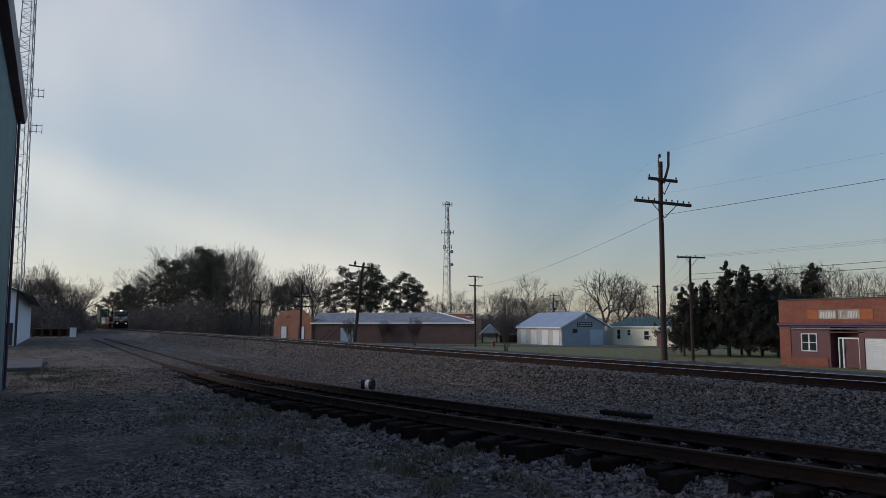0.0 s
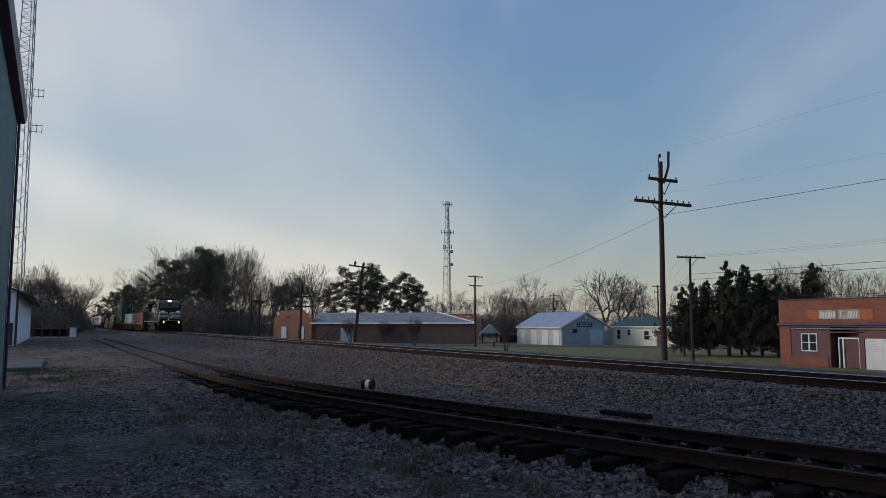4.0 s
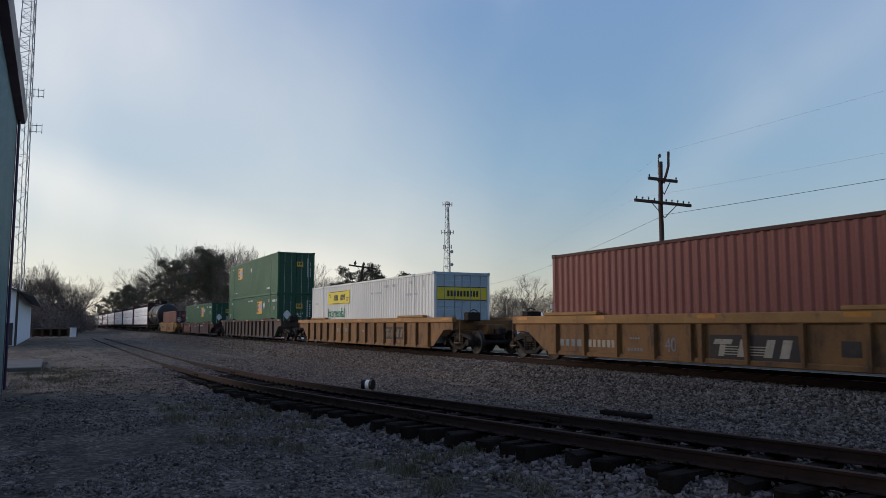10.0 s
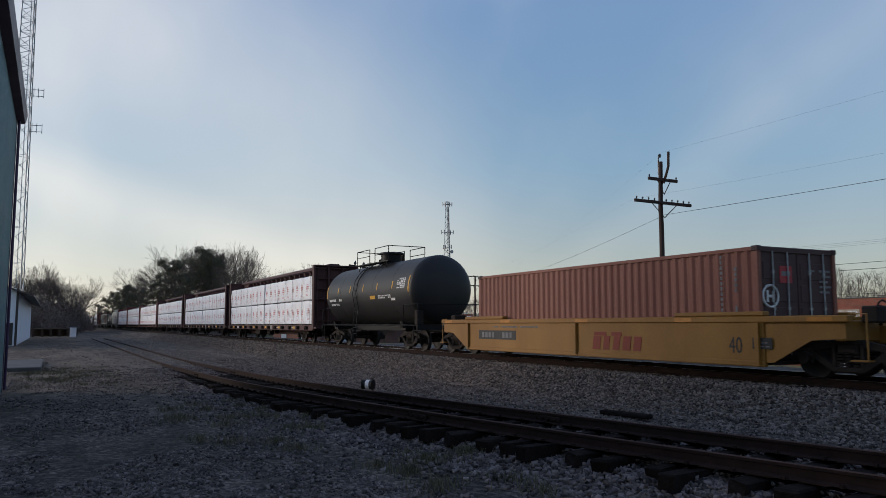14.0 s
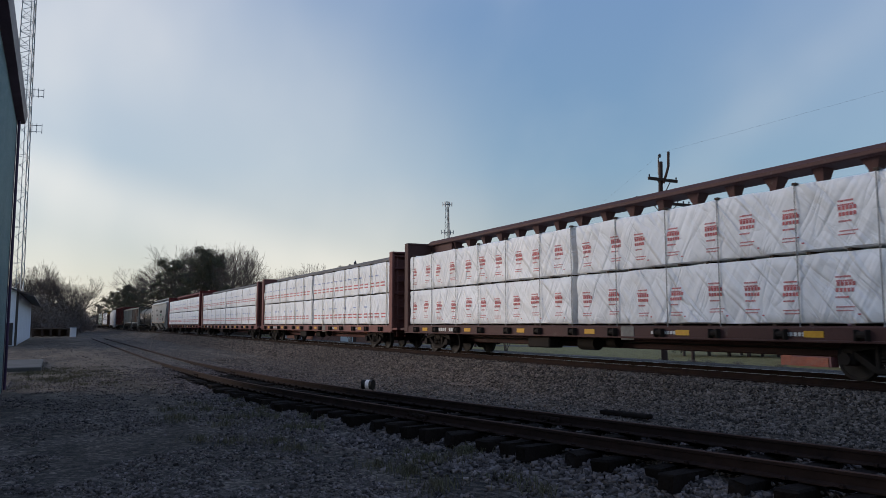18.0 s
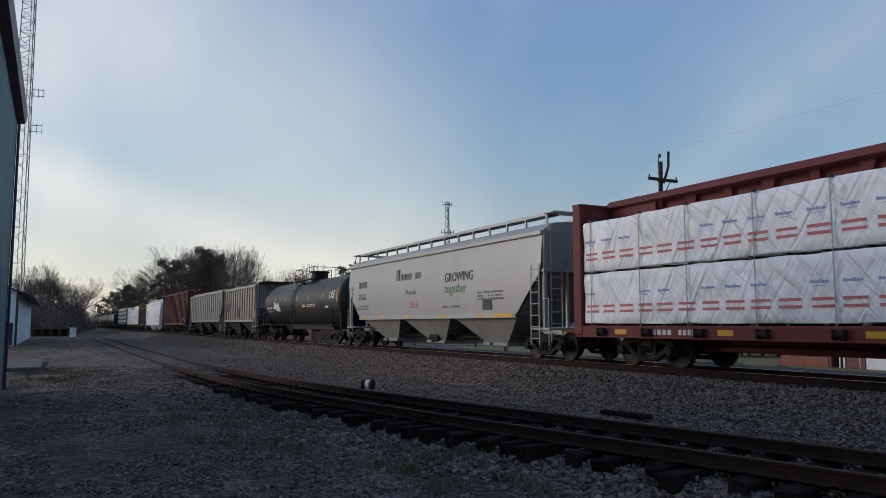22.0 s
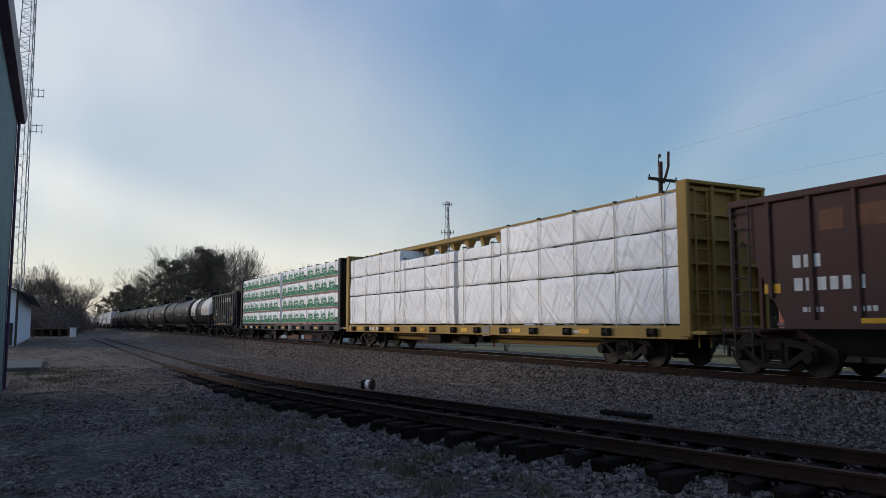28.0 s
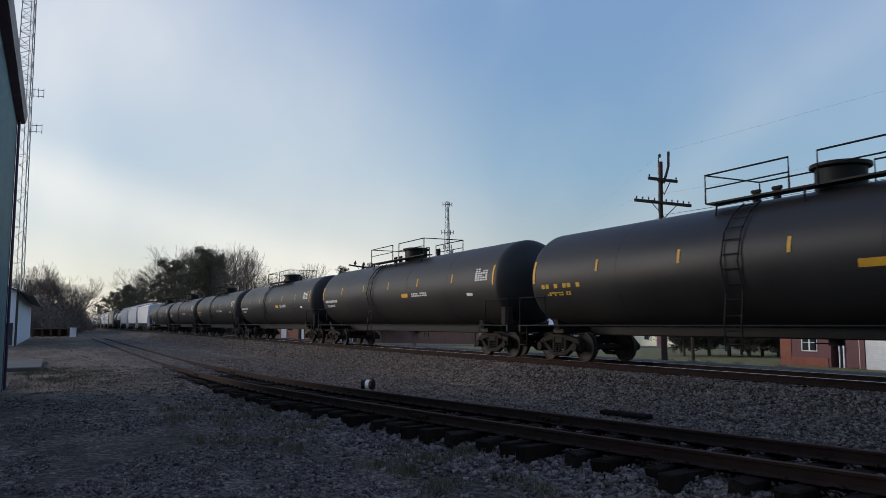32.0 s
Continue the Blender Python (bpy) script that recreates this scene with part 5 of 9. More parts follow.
    for x in (x0 + 0.6, x0 + 1.2, x1 - 0.7):
        part("valve", Build().cyl((x, 0.1, zt - 0.05), (x, 0.1, zt + 0.28), 0.09, 10).cyl((x - 0.12, 0.1, zt + 0.3), (x + 0.12, 0.1, zt + 0.3), 0.05, 8), TRUCK, car, smooth=35)
    part("outlet_valve", Build().cyl((-0.1, 0, zc - r - 0.2), (-0.1, 0, zc - r - 0.35), 0.16, 12), TRUCK, car, smooth=35)
    b = Build().box(-0.45, 0.25, -0.2, 0.2, zc - r - 0.2, zc - r + 0.05, 0.03)
    part("bottom_outlet", b, TRUCK, car, smooth=35)
    part("brake_cylinder", Build().cyl((h - 2.3, -0.95, 0.98), (h - 1.6, -0.95, 0.98), 0.17, 12), TRUCK, car, smooth=35)
    part("brake_box", Build().box(h - 0.4, h - 0.1, -1.3, -1.0, 1.085, 1.7, 0.03), TRUCK, car)
    # markings
    def on(a):
        return -math.cos(radians(a)) * r, zc + math.sin(radians(a)) * r
    for e in (-1, 1):
        b = Build()
        arc_shell(b, e * (h - d - 0.05) - 0.05, e * (h - d - 0.05) + 0.05, r + 0.012, zc, -5, 22, 6)
        part("reflector", b, YELLOW, shell)
    for k in range(1, 6):
        x = -h + d + k * (2 * h - 2 * d) / 6
        b = Build()
        arc_shell(b, x - 0.045, x + 0.045, r + 0.012, zc, 3, 16, 4)
        part("reflector", b, YELLOW, shell)

    def block(mat, x0, x1, a0, a1, rows, cols, name="lettering", lab=""):
        bb = Build()
        rnd = random.Random(seed)
        for i in range(rows):
            da = (a1 - a0) / rows
            for j in range(cols):
                if cols > 4 and rnd.random() < 0.15:
                    continue
                w = (x1 - x0) / cols
                arc_shell(bb, x0 + j * w + 0.12 * w, x0 + (j + 1) * w - 0.12 * w, r + 0.012, zc, a0 + i * da + 0.15 * da, a0 + (i + 1) * da - 0.15 * da, 2)
        ob = part(name, bb, mat, shell, lab)
        if rows * cols > 1:
            tagged(ob, lab, kind="stuff")
    ink = K_MARK if white else W_MARK
    lead = Y_MARK if marks == 1 else ink
    if white:
        block(K_MARK, -h + 0.9, -h + 2.5, -13, -4, 1, 4)
        block(K_MARK, -h + 1.1, -h + 2.2, -22, -16, 2, 9)
        block(W_MARK, -h + 1.2, -h + 3.0, -35, -26, 2, 10)
        block(YELLOW, h * 0.22 + 0.4, h * 0.22 + 1.1, -2, 12, 1, 1, "placard", "yellow square placard")
        block(GREY_MARK, h - 2.3, h - 1.2, -6, 14, 6, 5)
        block(GREY_MARK, -h + 1.5, -h + 2.4, 28, 40, 4, 3)
        block(GREY_MARK, h - 2.6, h - 1.5, -12, -9, 1, 12)
    else:
        block(lead, -h + 0.95, -h + 2.9, -13, -6, 1, 9)
        block(lead, -h + 1.2, -h + 2.4, -21, -16, 2, 10)
        block(YELLOW, h * 0.14, h * 0.14 + 0.85, -14, -5, 1, 1, "placard", "yellow rectangular placard")
        block(W_MARK, h * 0.14 + 1.1, h * 0.14 + 2.6, -13, -6, 2, 9)
        block(W_MARK, h - 1.85, h - 0.95, 2, 20, 6, 5)
        block(W_MARK, h - 2.6, h - 2.0, -18, -12, 1, 1, "stencil")
    tr = h - 1.3
    trucks(car, (-tr, tr))
    couplers(car, hs + 0.1)
    return car


# ---- centre-beam cars and their lumber ----
CB_BROWN = material("dark_red_brown_frame_paint", (0.060, 0.026, 0.022), (0.080, 0.036, 0.030), 0.7, big=0.8, bump=0.1, dirt=(0.11, 0.08, 0.07), amount=0.4)
CB_PINK = material("faded_oxide_frame_paint", (0.20, 0.085, 0.070), (0.16, 0.07, 0.06), 0.75, big=0.8, bump=0.1, dirt=(0.14, 0.11, 0.1), amount=0.4)
CB_RED = material("oxide_red_frame_paint", (0.14, 0.028, 0.024), (0.11, 0.025, 0.022), 0.7, big=0.8, bump=0.1, dirt=(0.07, 0.04, 0.035), amount=0.4)
CB_YELLOW = material("ochre_yellow_frame_paint", (0.30, 0.19, 0.045), (0.24, 0.15, 0.04), 0.7, big=0.8, bump=0.1, dirt=(0.12, 0.09, 0.05), amount=0.4)
CB_GREY = material("weathered_grey_beam", (0.15, 0.14, 0.13), (0.11, 0.10, 0.095), 0.8, big=0.8, bump=0.1)
CB_BLACK = material("black_frame_paint", (0.016, 0.016, 0.017), (0.026, 0.025, 0.024), 0.65, big=0.8, bump=0.1)
STRAP = material("grey_strap", (0.30, 0.30, 0.29), (0.20, 0.20, 0.19), 0.8, big=4, bump=0.1)
STRAP_TAN = material("tan_strap", (0.44, 0.41, 0.34), (0.36, 0.33, 0.27), 0.8, big=4, bump=0.1)
LUMBER = material("sawn_lumber", (0.42, 0.28, 0.15), (0.33, 0.21, 0.11), 0.8, big=2.0, fine=40, bump=0.3)
DUNNAGE = material("dark_dunnage", (0.05, 0.035, 0.025), (0.08, 0.055, 0.04), 0.9, big=3.0, bump=0.3)


def wrap_material():
    """White woven wrapping with creases that run aslant."""
    m = material("white_lumber_wrap", (0.80, 0.80, 0.80), (0.72, 0.72, 0.72), 0.5, big=0.6, bump=0.0, grain=0.03)
    nt = m.node_tree
    n, l = nt.nodes, nt.links
    co = n.new("ShaderNodeTexCoord")
    mp = n.new("ShaderNodeMapping")
    mp.vector_type = "TEXTURE"
    mp.inputs["Rotation"].default_value = (0, radians(48), 0)
    mp.inputs["Scale"].default_value = (2.6, 1, 0.42)
    n1 = n.new("ShaderNodeTexNoise")
    n1.inputs["Scale"].default_value, n1.inputs["Detail"].default_value, n1.inputs["Distortion"].default_value = 1.2, 1.5, 0.9
    mp2 = n.new("ShaderNodeMapping")
    mp2.vector_type = "TEXTURE"
    mp2.inputs["Rotation"].default_value = (0, radians(-62), 0)
    mp2.inputs["Scale"].default_value = (3.0, 1, 0.5)
    n2 = n.new("ShaderNodeTexNoise")
    n2.inputs["Scale"].default_value, n2.inputs["Detail"].default_value, n2.inputs["Distortion"].default_value = 1.0, 2, 0.6
    for a, b in ((mp, n1), (mp2, n2)):
        l.new(co.outputs["Object"], a.inputs["Vector"])
        l.new(a.outputs["Vector"], b.inputs["Vector"])
    def op(kind, a, b):
        m2 = n.new("ShaderNodeMath")
        m2.operation = kind
        for k, v in enumerate((a, b)):
            if isinstance(v, float):
                m2.inputs[k].default_value = v
            else:
                l.new(v, m2.inputs[k])
        return m2.outputs["Value"]
    # sharp folds where each noise crosses its middle, over broad soft billows
    folds = [op("POWER", op("ABSOLUTE", op("SUBTRACT", q.outputs["Fac"], 0.5), 0.0), 0.8) for q in (n1, n2)]
    ad = op("ADD", op("ADD", folds[0], folds[1]), op("MULTIPLY", n1.outputs["Fac"], 0.6))
    bp = n.new("ShaderNodeBump")
    bp.inputs["Strength"].default_value, bp.inputs["Distance"].default_value = 0.8, 0.14
    l.new(ad, bp.inputs["Height"])
    l.new(bp.outputs["Normal"], n["Principled BSDF"].inputs["Normal"])
    return m


WRAP = wrap_material()


def billow(x, z, seed):
    """How far the wrapping stands out at a place on its side."""
    return noise.noise((x * 0.9 + seed * 7.1 + z * 0.8, z * 1.6, seed)) * 0.06 + noise.noise((x * 2.6 - z * 2.0, z * 2.2 + seed, 5)) * 0.022


class Ink(Build):
    """Print that lies close on a billowing side."""

    def __init__(self, seed, rough=1.0, proud=0.012):
        self.v, self.f = [], []
        self.seed, self.rough, self.proud = seed, rough, proud

    def lay(self, outline):
        self.add([(x, -1.28 - billow(x, z, self.seed) * self.rough - self.proud, z) for x, z in outline], [tuple(range(len(outline)))])

    def rect(self, x0, x1, z0, z1, step=0.25):
        n = max(1, int(round((x1 - x0) / step)))
        for i in range(n):
            a, e = x0 + (x1 - x0) * i / n, x0 + (x1 - x0) * (i + 1) / n
            self.lay([(a, z0), (e, z0), (e, z1), (a, z1)])


def lumber_pack(c, x0, x1, z0, z1, side, label, seed, rough=1.0, step=0.22):
    """A wrapped stack of boards; side: -1 or 1 of the beam. Returns the thing, whose place is the car's centre."""
    ob = rides(thing("lumber_pack", (0, 0, 0), label, "lumber pack", "lumber packs"), c)
    n = max(3, int((x1 - x0) / (step if side < 0 else 1.5)))
    ya, yb = side * 0.16, side * 1.28
    prof = [(ya, z0), (yb - side * 0.03, z0), (yb, z0 + 0.03)]
    k = 7 if side < 0 else 2
    prof += [(yb, z0 + 0.03 + (z1 - z0 - 0.08) * q / k) for q in range(1, k + 1)]
    prof += [(yb - side * 0.04, z1), (yb - side * 0.5, z1 + 0.01), (ya, z1)]
    rings = []
    for i in range(n + 1):
        x = x0 + (x1 - x0) * i / n
        ring = []
        for j, (y, z) in enumerate(prof):
            dy = dz = 0
            if 2 <= j <= k + 3 and side < 0:
                dy = side * billow(x, z, seed) * rough
                if j > k:
                    dz = noise.noise((x * 1.3, seed, 9)) * 0.03
            ring.append((x, y + dy, z + dz))
        rings.append(ring)
    part("wrapping", Build().ring_loft(rings), WRAP, ob, smooth=50)
    if side < 0:
        for x in (x0 - 0.006, x1):
            part("end_flap", Build().box(x, x + 0.006, yb + 0.06, ya - 0.02, z0 + 0.03, z1 - 0.05), WRAP, ob)
    return ob


def print_blocks(ob, x0, x1, z0, z1, seed):
    """Red lettering in columns, too fine to read."""
    b = Ink(seed)
    rnd = random.Random(int(seed * 10))
    x = x0 + 0.25
    while x < x1 - 0.6:
        zz = z0 + (z1 - z0) * rnd.uniform(0.60, 0.66)
        for k, (h, w) in enumerate(((0.035, 0.34), (0.035, 0.36), (0.075, 0.42), (0.075, 0.40), (0.035, 0.28), (0.025, 0.40), (0.025, 0.36))):
            e = 0.03 * rnd.random()
            nn = 5 if h > 0.06 else 8
            for j in range(nn):
                a = x + e + w * j / nn
                b.rect(a, a + w / nn * 0.76, zz, zz + h)
            zz -= h + (0.045 if k != 4 else 0.15)
        if rnd.random() < 0.5:
            b.rect(x + 0.46, x + 0.52, z0 + 0.16, z0 + 0.19)
        x += 0.98 + 0.30 * rnd.random()
    tagged(part("printing", b, R_MARK, ob, "red printed lettering blocks"), kind="stuff")


def print_lines(ob, x0, x1, z0, z1, seed):
    """Blue words over two broken red lines."""
    rnd = random.Random(int(seed * 10))
    r, bl = Ink(seed), Ink(seed)
    x = x0 + 0.1
    zb = z0 + (z1 - z0) * 0.22
    while x < x1 - 0.6:
        for z in (zb, zb + 0.15):
            r.rect(x, x + 0.52, z, z + 0.062)
        if rnd.random() < 0.8:
            for j in range(6):
                bl.rect(x + 0.07 * j, x + 0.07 * j + 0.055, zb + 0.50, zb + (0.55 if j % 3 else 0.57))
            if rnd.random() < 0.5:
                bl.rect(x + 0.1, x + 0.36, zb + 0.44, zb + 0.452)
        x += 0.70 + 0.06 * rnd.random()
    tagged(part("printing", r, R_MARK, ob, "broken red printed lines"), kind="stuff")
    tagged(part("printing", bl, B_MARK, ob, "faint blue printed words"), kind="stuff")


DEEP_GREEN = material("dark_green_print", (0.016, 0.085, 0.045), (0.02, 0.11, 0.06), 0.7, big=1.5, bump=0.1)
BROWN_EDGE = material("brown_print", (0.16, 0.07, 0.06), (0.24, 0.12, 0.1), 0.7, big=8, bump=0.1)


def print_scene(ob, x0, x1, z0, z1, seed):
    """Green ground with pines and a gabled mark, over a brown edge."""
    h = z1 - z0
    rnd = random.Random(seed)
    g, dk, k, gm, wh = Ink(seed, 0.5, 0.010), Ink(seed, 0.5, 0.012), Ink(seed, 0.5, 0.010), Ink(seed, 0.5, 0.014), Ink(seed, 0.5, 0.018)
    g.rect(x0 + 0.02, x1 - 0.02, z0 + 0.12, z0 + h * 0.33)
    x, top = x0 + 0.02, 0.40
    while x < x1 - 0.3:                 # a dark ragged treeline over the bright ground
        e = x + 0.26
        nxt = min(max(top + rnd.uniform(-0.06, 0.06), 0.36), 0.47)
        dk.lay([(x, z0 + h * 0.29), (e, z0 + h * 0.29), (e, z0 + h * nxt), (x, z0 + h * top)])
        x, top = e, nxt
    k.rect(x0 + 0.02, x1 - 0.02, z0 + 0.02, z0 + 0.105)
    wh.rect(x0 + 0.02, x1 - 0.02, z0 + 0.112, z0 + 0.124)
    x = x0 + 0.42 + 0.2 * rnd.random()
    while x < x1 - 0.75:
        zc = z0 + h * 0.50
        gm.lay([(x, zc - 0.06), (x + 0.34, zc - 0.16), (x + 0.68, zc - 0.06), (x + 0.68, zc + 0.08), (x + 0.34, zc + 0.25), (x, zc + 0.08)])
        wh.lay([(x + 0.05, zc - 0.03), (x + 0.63, zc - 0.01), (x + 0.63, zc + 0.075), (x + 0.05, zc + 0.055)])
        wh.lay([(x - 0.02, zc - 0.075), (x + 0.34, zc - 0.185), (x + 0.70, zc - 0.075), (x + 0.70, zc - 0.06), (x + 0.34, zc - 0.165), (x - 0.02, zc - 0.06)])
        for q, t in ((-0.22, 0.80), (-0.08, 0.92), (0.05, 0.74)):
            for m in range(4):          # tiers of a small pine
                zt = z0 + h * (t - 0.11 * m)
                gm.lay([(x + q - 0.05 - 0.022 * m, zt - 0.12), (x + q + 0.05 + 0.022 * m, zt - 0.12), (x + q, zt)])
        x += 1.18 + 0.2 * rnd.random()
    tagged(part("printing", g, G_MARK, ob, "bright green printed ground"), kind="stuff")
    tagged(part("printing", dk, DEEP_GREEN, ob, "dark green printed treeline"), kind="stuff")
    tagged(part("printing", gm, G_MARK, ob, "green pines and gable marks"), kind="stuff")
    tagged(part("printing", wh, W_MARK, ob), kind="stuff")
    tagged(part("printing", k, BROWN_EDGE, ob, "brown printed edge"), kind="stuff")


def centre_beam(c, mat, label, zbulk=4.58, beam=True, zc=4.92, chord=None, solid=False):
    car = rides(thing("centre_beam_car", (0, 0, 0), label, "flat car", "centre-beam cars"), c)
    h = 11.62
    part("deck", Build().box(-h - 0.35, h + 0.35, -1.28, 1.28, 0.97, 1.07, 0.01), mat, car)
    for s in (-1, 1):
        part("side_sill", Build().box(-h - 0.3, h + 0.3, s * 1.3 - 0.05, s * 1.3 + 0.05, 0.76, 1.05, 0.015).box(-h - 0.3, h + 0.3, s * 1.3 - 0.11, s * 1.3 + 0.11, 0.74, 0.79, 0.01), mat, car)
        for i in range(13):
            x = -h + 0.9 + i * (2 * h - 1.8) / 12
            part("winch", Build().cyl((x - 0.1, s * 1.40, 0.90), (x + 0.1, s * 1.40, 0.90), 0.075, 10).box(x - 0.13, x - 0.1, s * 1.4 - 0.09, s * 1.4 + 0.09, 0.79, 1.0).box(x + 0.1, x + 0.13, s * 1.4 - 0.09, s * 1.4 + 0.09, 0.79, 1.0), TRUCK, car)
            if i % 2 == 0 and i < 12:
                part("reflector", Build().box(x + 0.5, x + 0.95, s * 1.356 - 0.004, s * 1.356 + 0.004, 0.84, 0.97), YELLOW, car)
    bars(car, W_MARK, -1.352, [(-8.8, -8.1, 0.84, 0.13, 4), (-7.9, -7.0, 0.84, 0.13, 6), (3.2, 4.2, 0.86, 0.08, 9), (6.9, 7.7, 0.86, 0.08, 8)], seed=int(-c))
    for e in (-1, 1):
        x0, x1 = sorted((e * (h + 0.06), e * (h + 0.14)))
        part("bulkhead", Build().box(x0, x1, -1.36, 1.36, 1.05, zbulk, 0.01), mat, car)
        b = Build()
        for y in (-1.32, 1.32):
            b.box(*sorted((e * (h + 0.02), e * (h + 0.38))), y - 0.06, y + 0.06, 0.8, zbulk, 0.02)
        for y in (-0.45, 0.45):
            b.box(*sorted((e * (h + 0.14), e * (h + 0.34))), y - 0.06, y + 0.06, 0.8, zbulk, 0.02)
        for k in range(6):
            z = 1.35 + k * (zbulk - 1.5) / 5
            b.box(*sorted((e * (h + 0.14), e * (h + 0.30))), -1.3, 1.3, z - 0.04, z + 0.04, 0.01)
        b.box(*sorted((e * (h + 0.02), e * (h + 0.40))), -1.38, 1.38, zbulk - 0.06, zbulk + 0.03, 0.02)
        part("bulkhead_frame", b, mat, car)
        b = Build()
        ladder(b, e * (h + 0.42), -0.95 * e, 0.55, zbulk - 0.2, "y", 0.4)
        b.box(*sorted((e * (h + 0.3), e * (h + 0.85))), -1.35, 1.35, 0.86, 0.95, 0.01)
        part("end_ladder", b, mat, car)
        part("data_board", Build().box(*sorted((e * (h - 1.9), e * (h + 0.05))), -0.26, -0.2, zbulk - 0.48, zbulk - 0.02), mat, car)
    if beam:
        part("top_chord", Build().prism([(-0.42, zc - 0.2), (-0.36, zc - 0.22), (0.36, zc - 0.22), (0.42, zc - 0.2), (0.42, zc - 0.12), (0.28, zc), (-0.28, zc), (-0.42, zc - 0.12)], -h, h), chord or mat, car)
        if solid:
            part("beam_web", Build().box(-h, h, -0.03, 0.03, 3.6, zc - 0.2), chord or mat, car)
        for i in range(19):
            x = -h + 0.7 + i * (2 * h - 1.4) / 18
            w = 0.14 if i % 2 else 0.22
            b = Build()
            b.ring_loft([[(x - w, y, zc - 0.2) for y in (-0.2, 0.2)] + [(x + w, y, zc - 0.2) for y in (0.2, -0.2)], [(x - 0.09, y, zc - 0.47) for y in (-0.12, 0.12)] + [(x + 0.09, y, zc - 0.47) for y in (0.12, -0.12)], [(x - 0.09, y, 1.07) for y in (-0.12, 0.12)] + [(x + 0.09, y, 1.07) for y in (0.12, -0.12)]])
            part("beam_post", b, mat, car)
    part("centre_sill", Build().box(-h + 2, h - 2, -0.3, 0.3, 0.42, 0.97, 0.03), mat, car)
    brake_gear(car, -h + 3, h - 3, 0.6)
    b = Build()
    b.box(-2.6, -1.4, -1.25, -0.7, 0.38, 0.72, 0.04)
    part("brake_reservoir", b, TRUCK, car)
    part("frame_plate", Build().box(h * 0.18, h * 0.18 + 0.5, -1.372, -1.36, 0.70, 1.05), SILL_WHITE, car)
    trucks(car, (-9.3, 9.3))
    couplers(car, h + 0.7)
    return car


def straps(car, xs, zt, mat, half=1.328, wide=0.018):
    for x in xs:
        part("strap", Build().box(x - wide, x + wide, -half - 0.010, -half, 0.85, zt).box(x - wide, x + wide, -half - 0.01, -0.5, zt - 0.02, zt + 0.012), mat, car)
        part("corner_protector", Build().box(x - 0.055, x + 0.055, -half - 0.02, -half + 0.08, zt - 0.035, zt + 0.02, 0.01), DUNNAGE, car)


def wrapped_car(c, mat, label, style, zt, strap, splits, seed, step=1.85, zc=4.92, zbulk=4.58, chord=None, solid=False):
    car = centre_beam(c, mat, label, zbulk, True, zc, chord, solid)
    zm = 1.12 + (zt - 1.12) * 0.5
    for a, e in splits:
        for z0, z1 in ((1.12, zm - 0.03), (zm + 0.03, zt)):
            p = lumber_pack(c, a, e, z0, z1, -1, "lumber pack in creased white wrap with red print", seed + z0)
            (print_blocks if style == "blocks" else print_lines)(p, a, e, z0, z1, seed + z0)
        lumber_pack(c, a, e, 1.12, zt, 1, "lumber pack in creased white wrap", seed)
        for z in (1.075, zm - 0.028):
            b = Build()
            x = a + 0.4
            while x < e:
                part("dunnage", Build().box(x, x + 0.09, -1.25, -0.2, z, z + 0.045 if z < 1.1 else z + 0.055), DUNNAGE, car)
                x += 0.9
    n = int(23.2 / step)
    straps(car, [-11.2 + i * 22.4 / n + 0.12 * math.sin(i * 2.3 + seed) for i in range(n + 1)], zt + 0.03, strap, wide=0.035 if strap is STRAP_TAN else 0.012)
    return car


# ---- hopper cars ----
HOP_GREY = material("pale_grey_hopper_paint", (0.33, 0.33, 0.315), (0.28, 0.28, 0.27), 0.33, big=0.45, bump=0.02, streak=0.8, spec=0.5, grain=0.03)
HOP_WORN = material("weathered_grey_hopper_paint", (0.34, 0.325, 0.285), (0.255, 0.245, 0.21), 0.65, big=0.7, bump=0.08, dirt=(0.22, 0.13, 0.08), amount=0.55, streak=0.9)
RIB_RUST = material("rust_stained_rib", (0.27, 0.24, 0.20), (0.15, 0.062, 0.030), 0.75, big=0.9, bump=0.1, dirt=(0.17, 0.065, 0.03), amount=0.8, streak=0.5, vary=0.35)
HOP_WHITE = material("white_hopper_paint", (0.66, 0.67, 0.68), (0.60, 0.61, 0.62), 0.4, big=0.5, bump=0.03, streak=0.8, grain=0.04)
HOP_LOW = material("dark_hopper_bottom", (0.045, 0.038, 0.034), (0.030, 0.026, 0.024), 0.8, big=1.0, bump=0.08)
GON_RED = material("rusty_red_gondola_paint", (0.165, 0.034, 0.026), (0.115, 0.027, 0.022), 0.75, big=0.55, bump=0.1, dirt=(0.022, 0.016, 0.015), amount=1.45, streak=0.3)
SOU_BROWN = material("dark_brown_hopper_paint", (0.060, 0.032, 0.027), (0.085, 0.040, 0.032), 0.75, big=0.7, bump=0.1, dirt=(0.10, 0.055, 0.04), amount=0.35, streak=0.7)
HOP_BLACK = material("black_hopper_paint", (0.017, 0.017, 0.018), (0.026, 0.025, 0.024), 0.6, big=0.7, bump=0.08, dirt=(0.05, 0.045, 0.04), amount=0.3, streak=0.7)


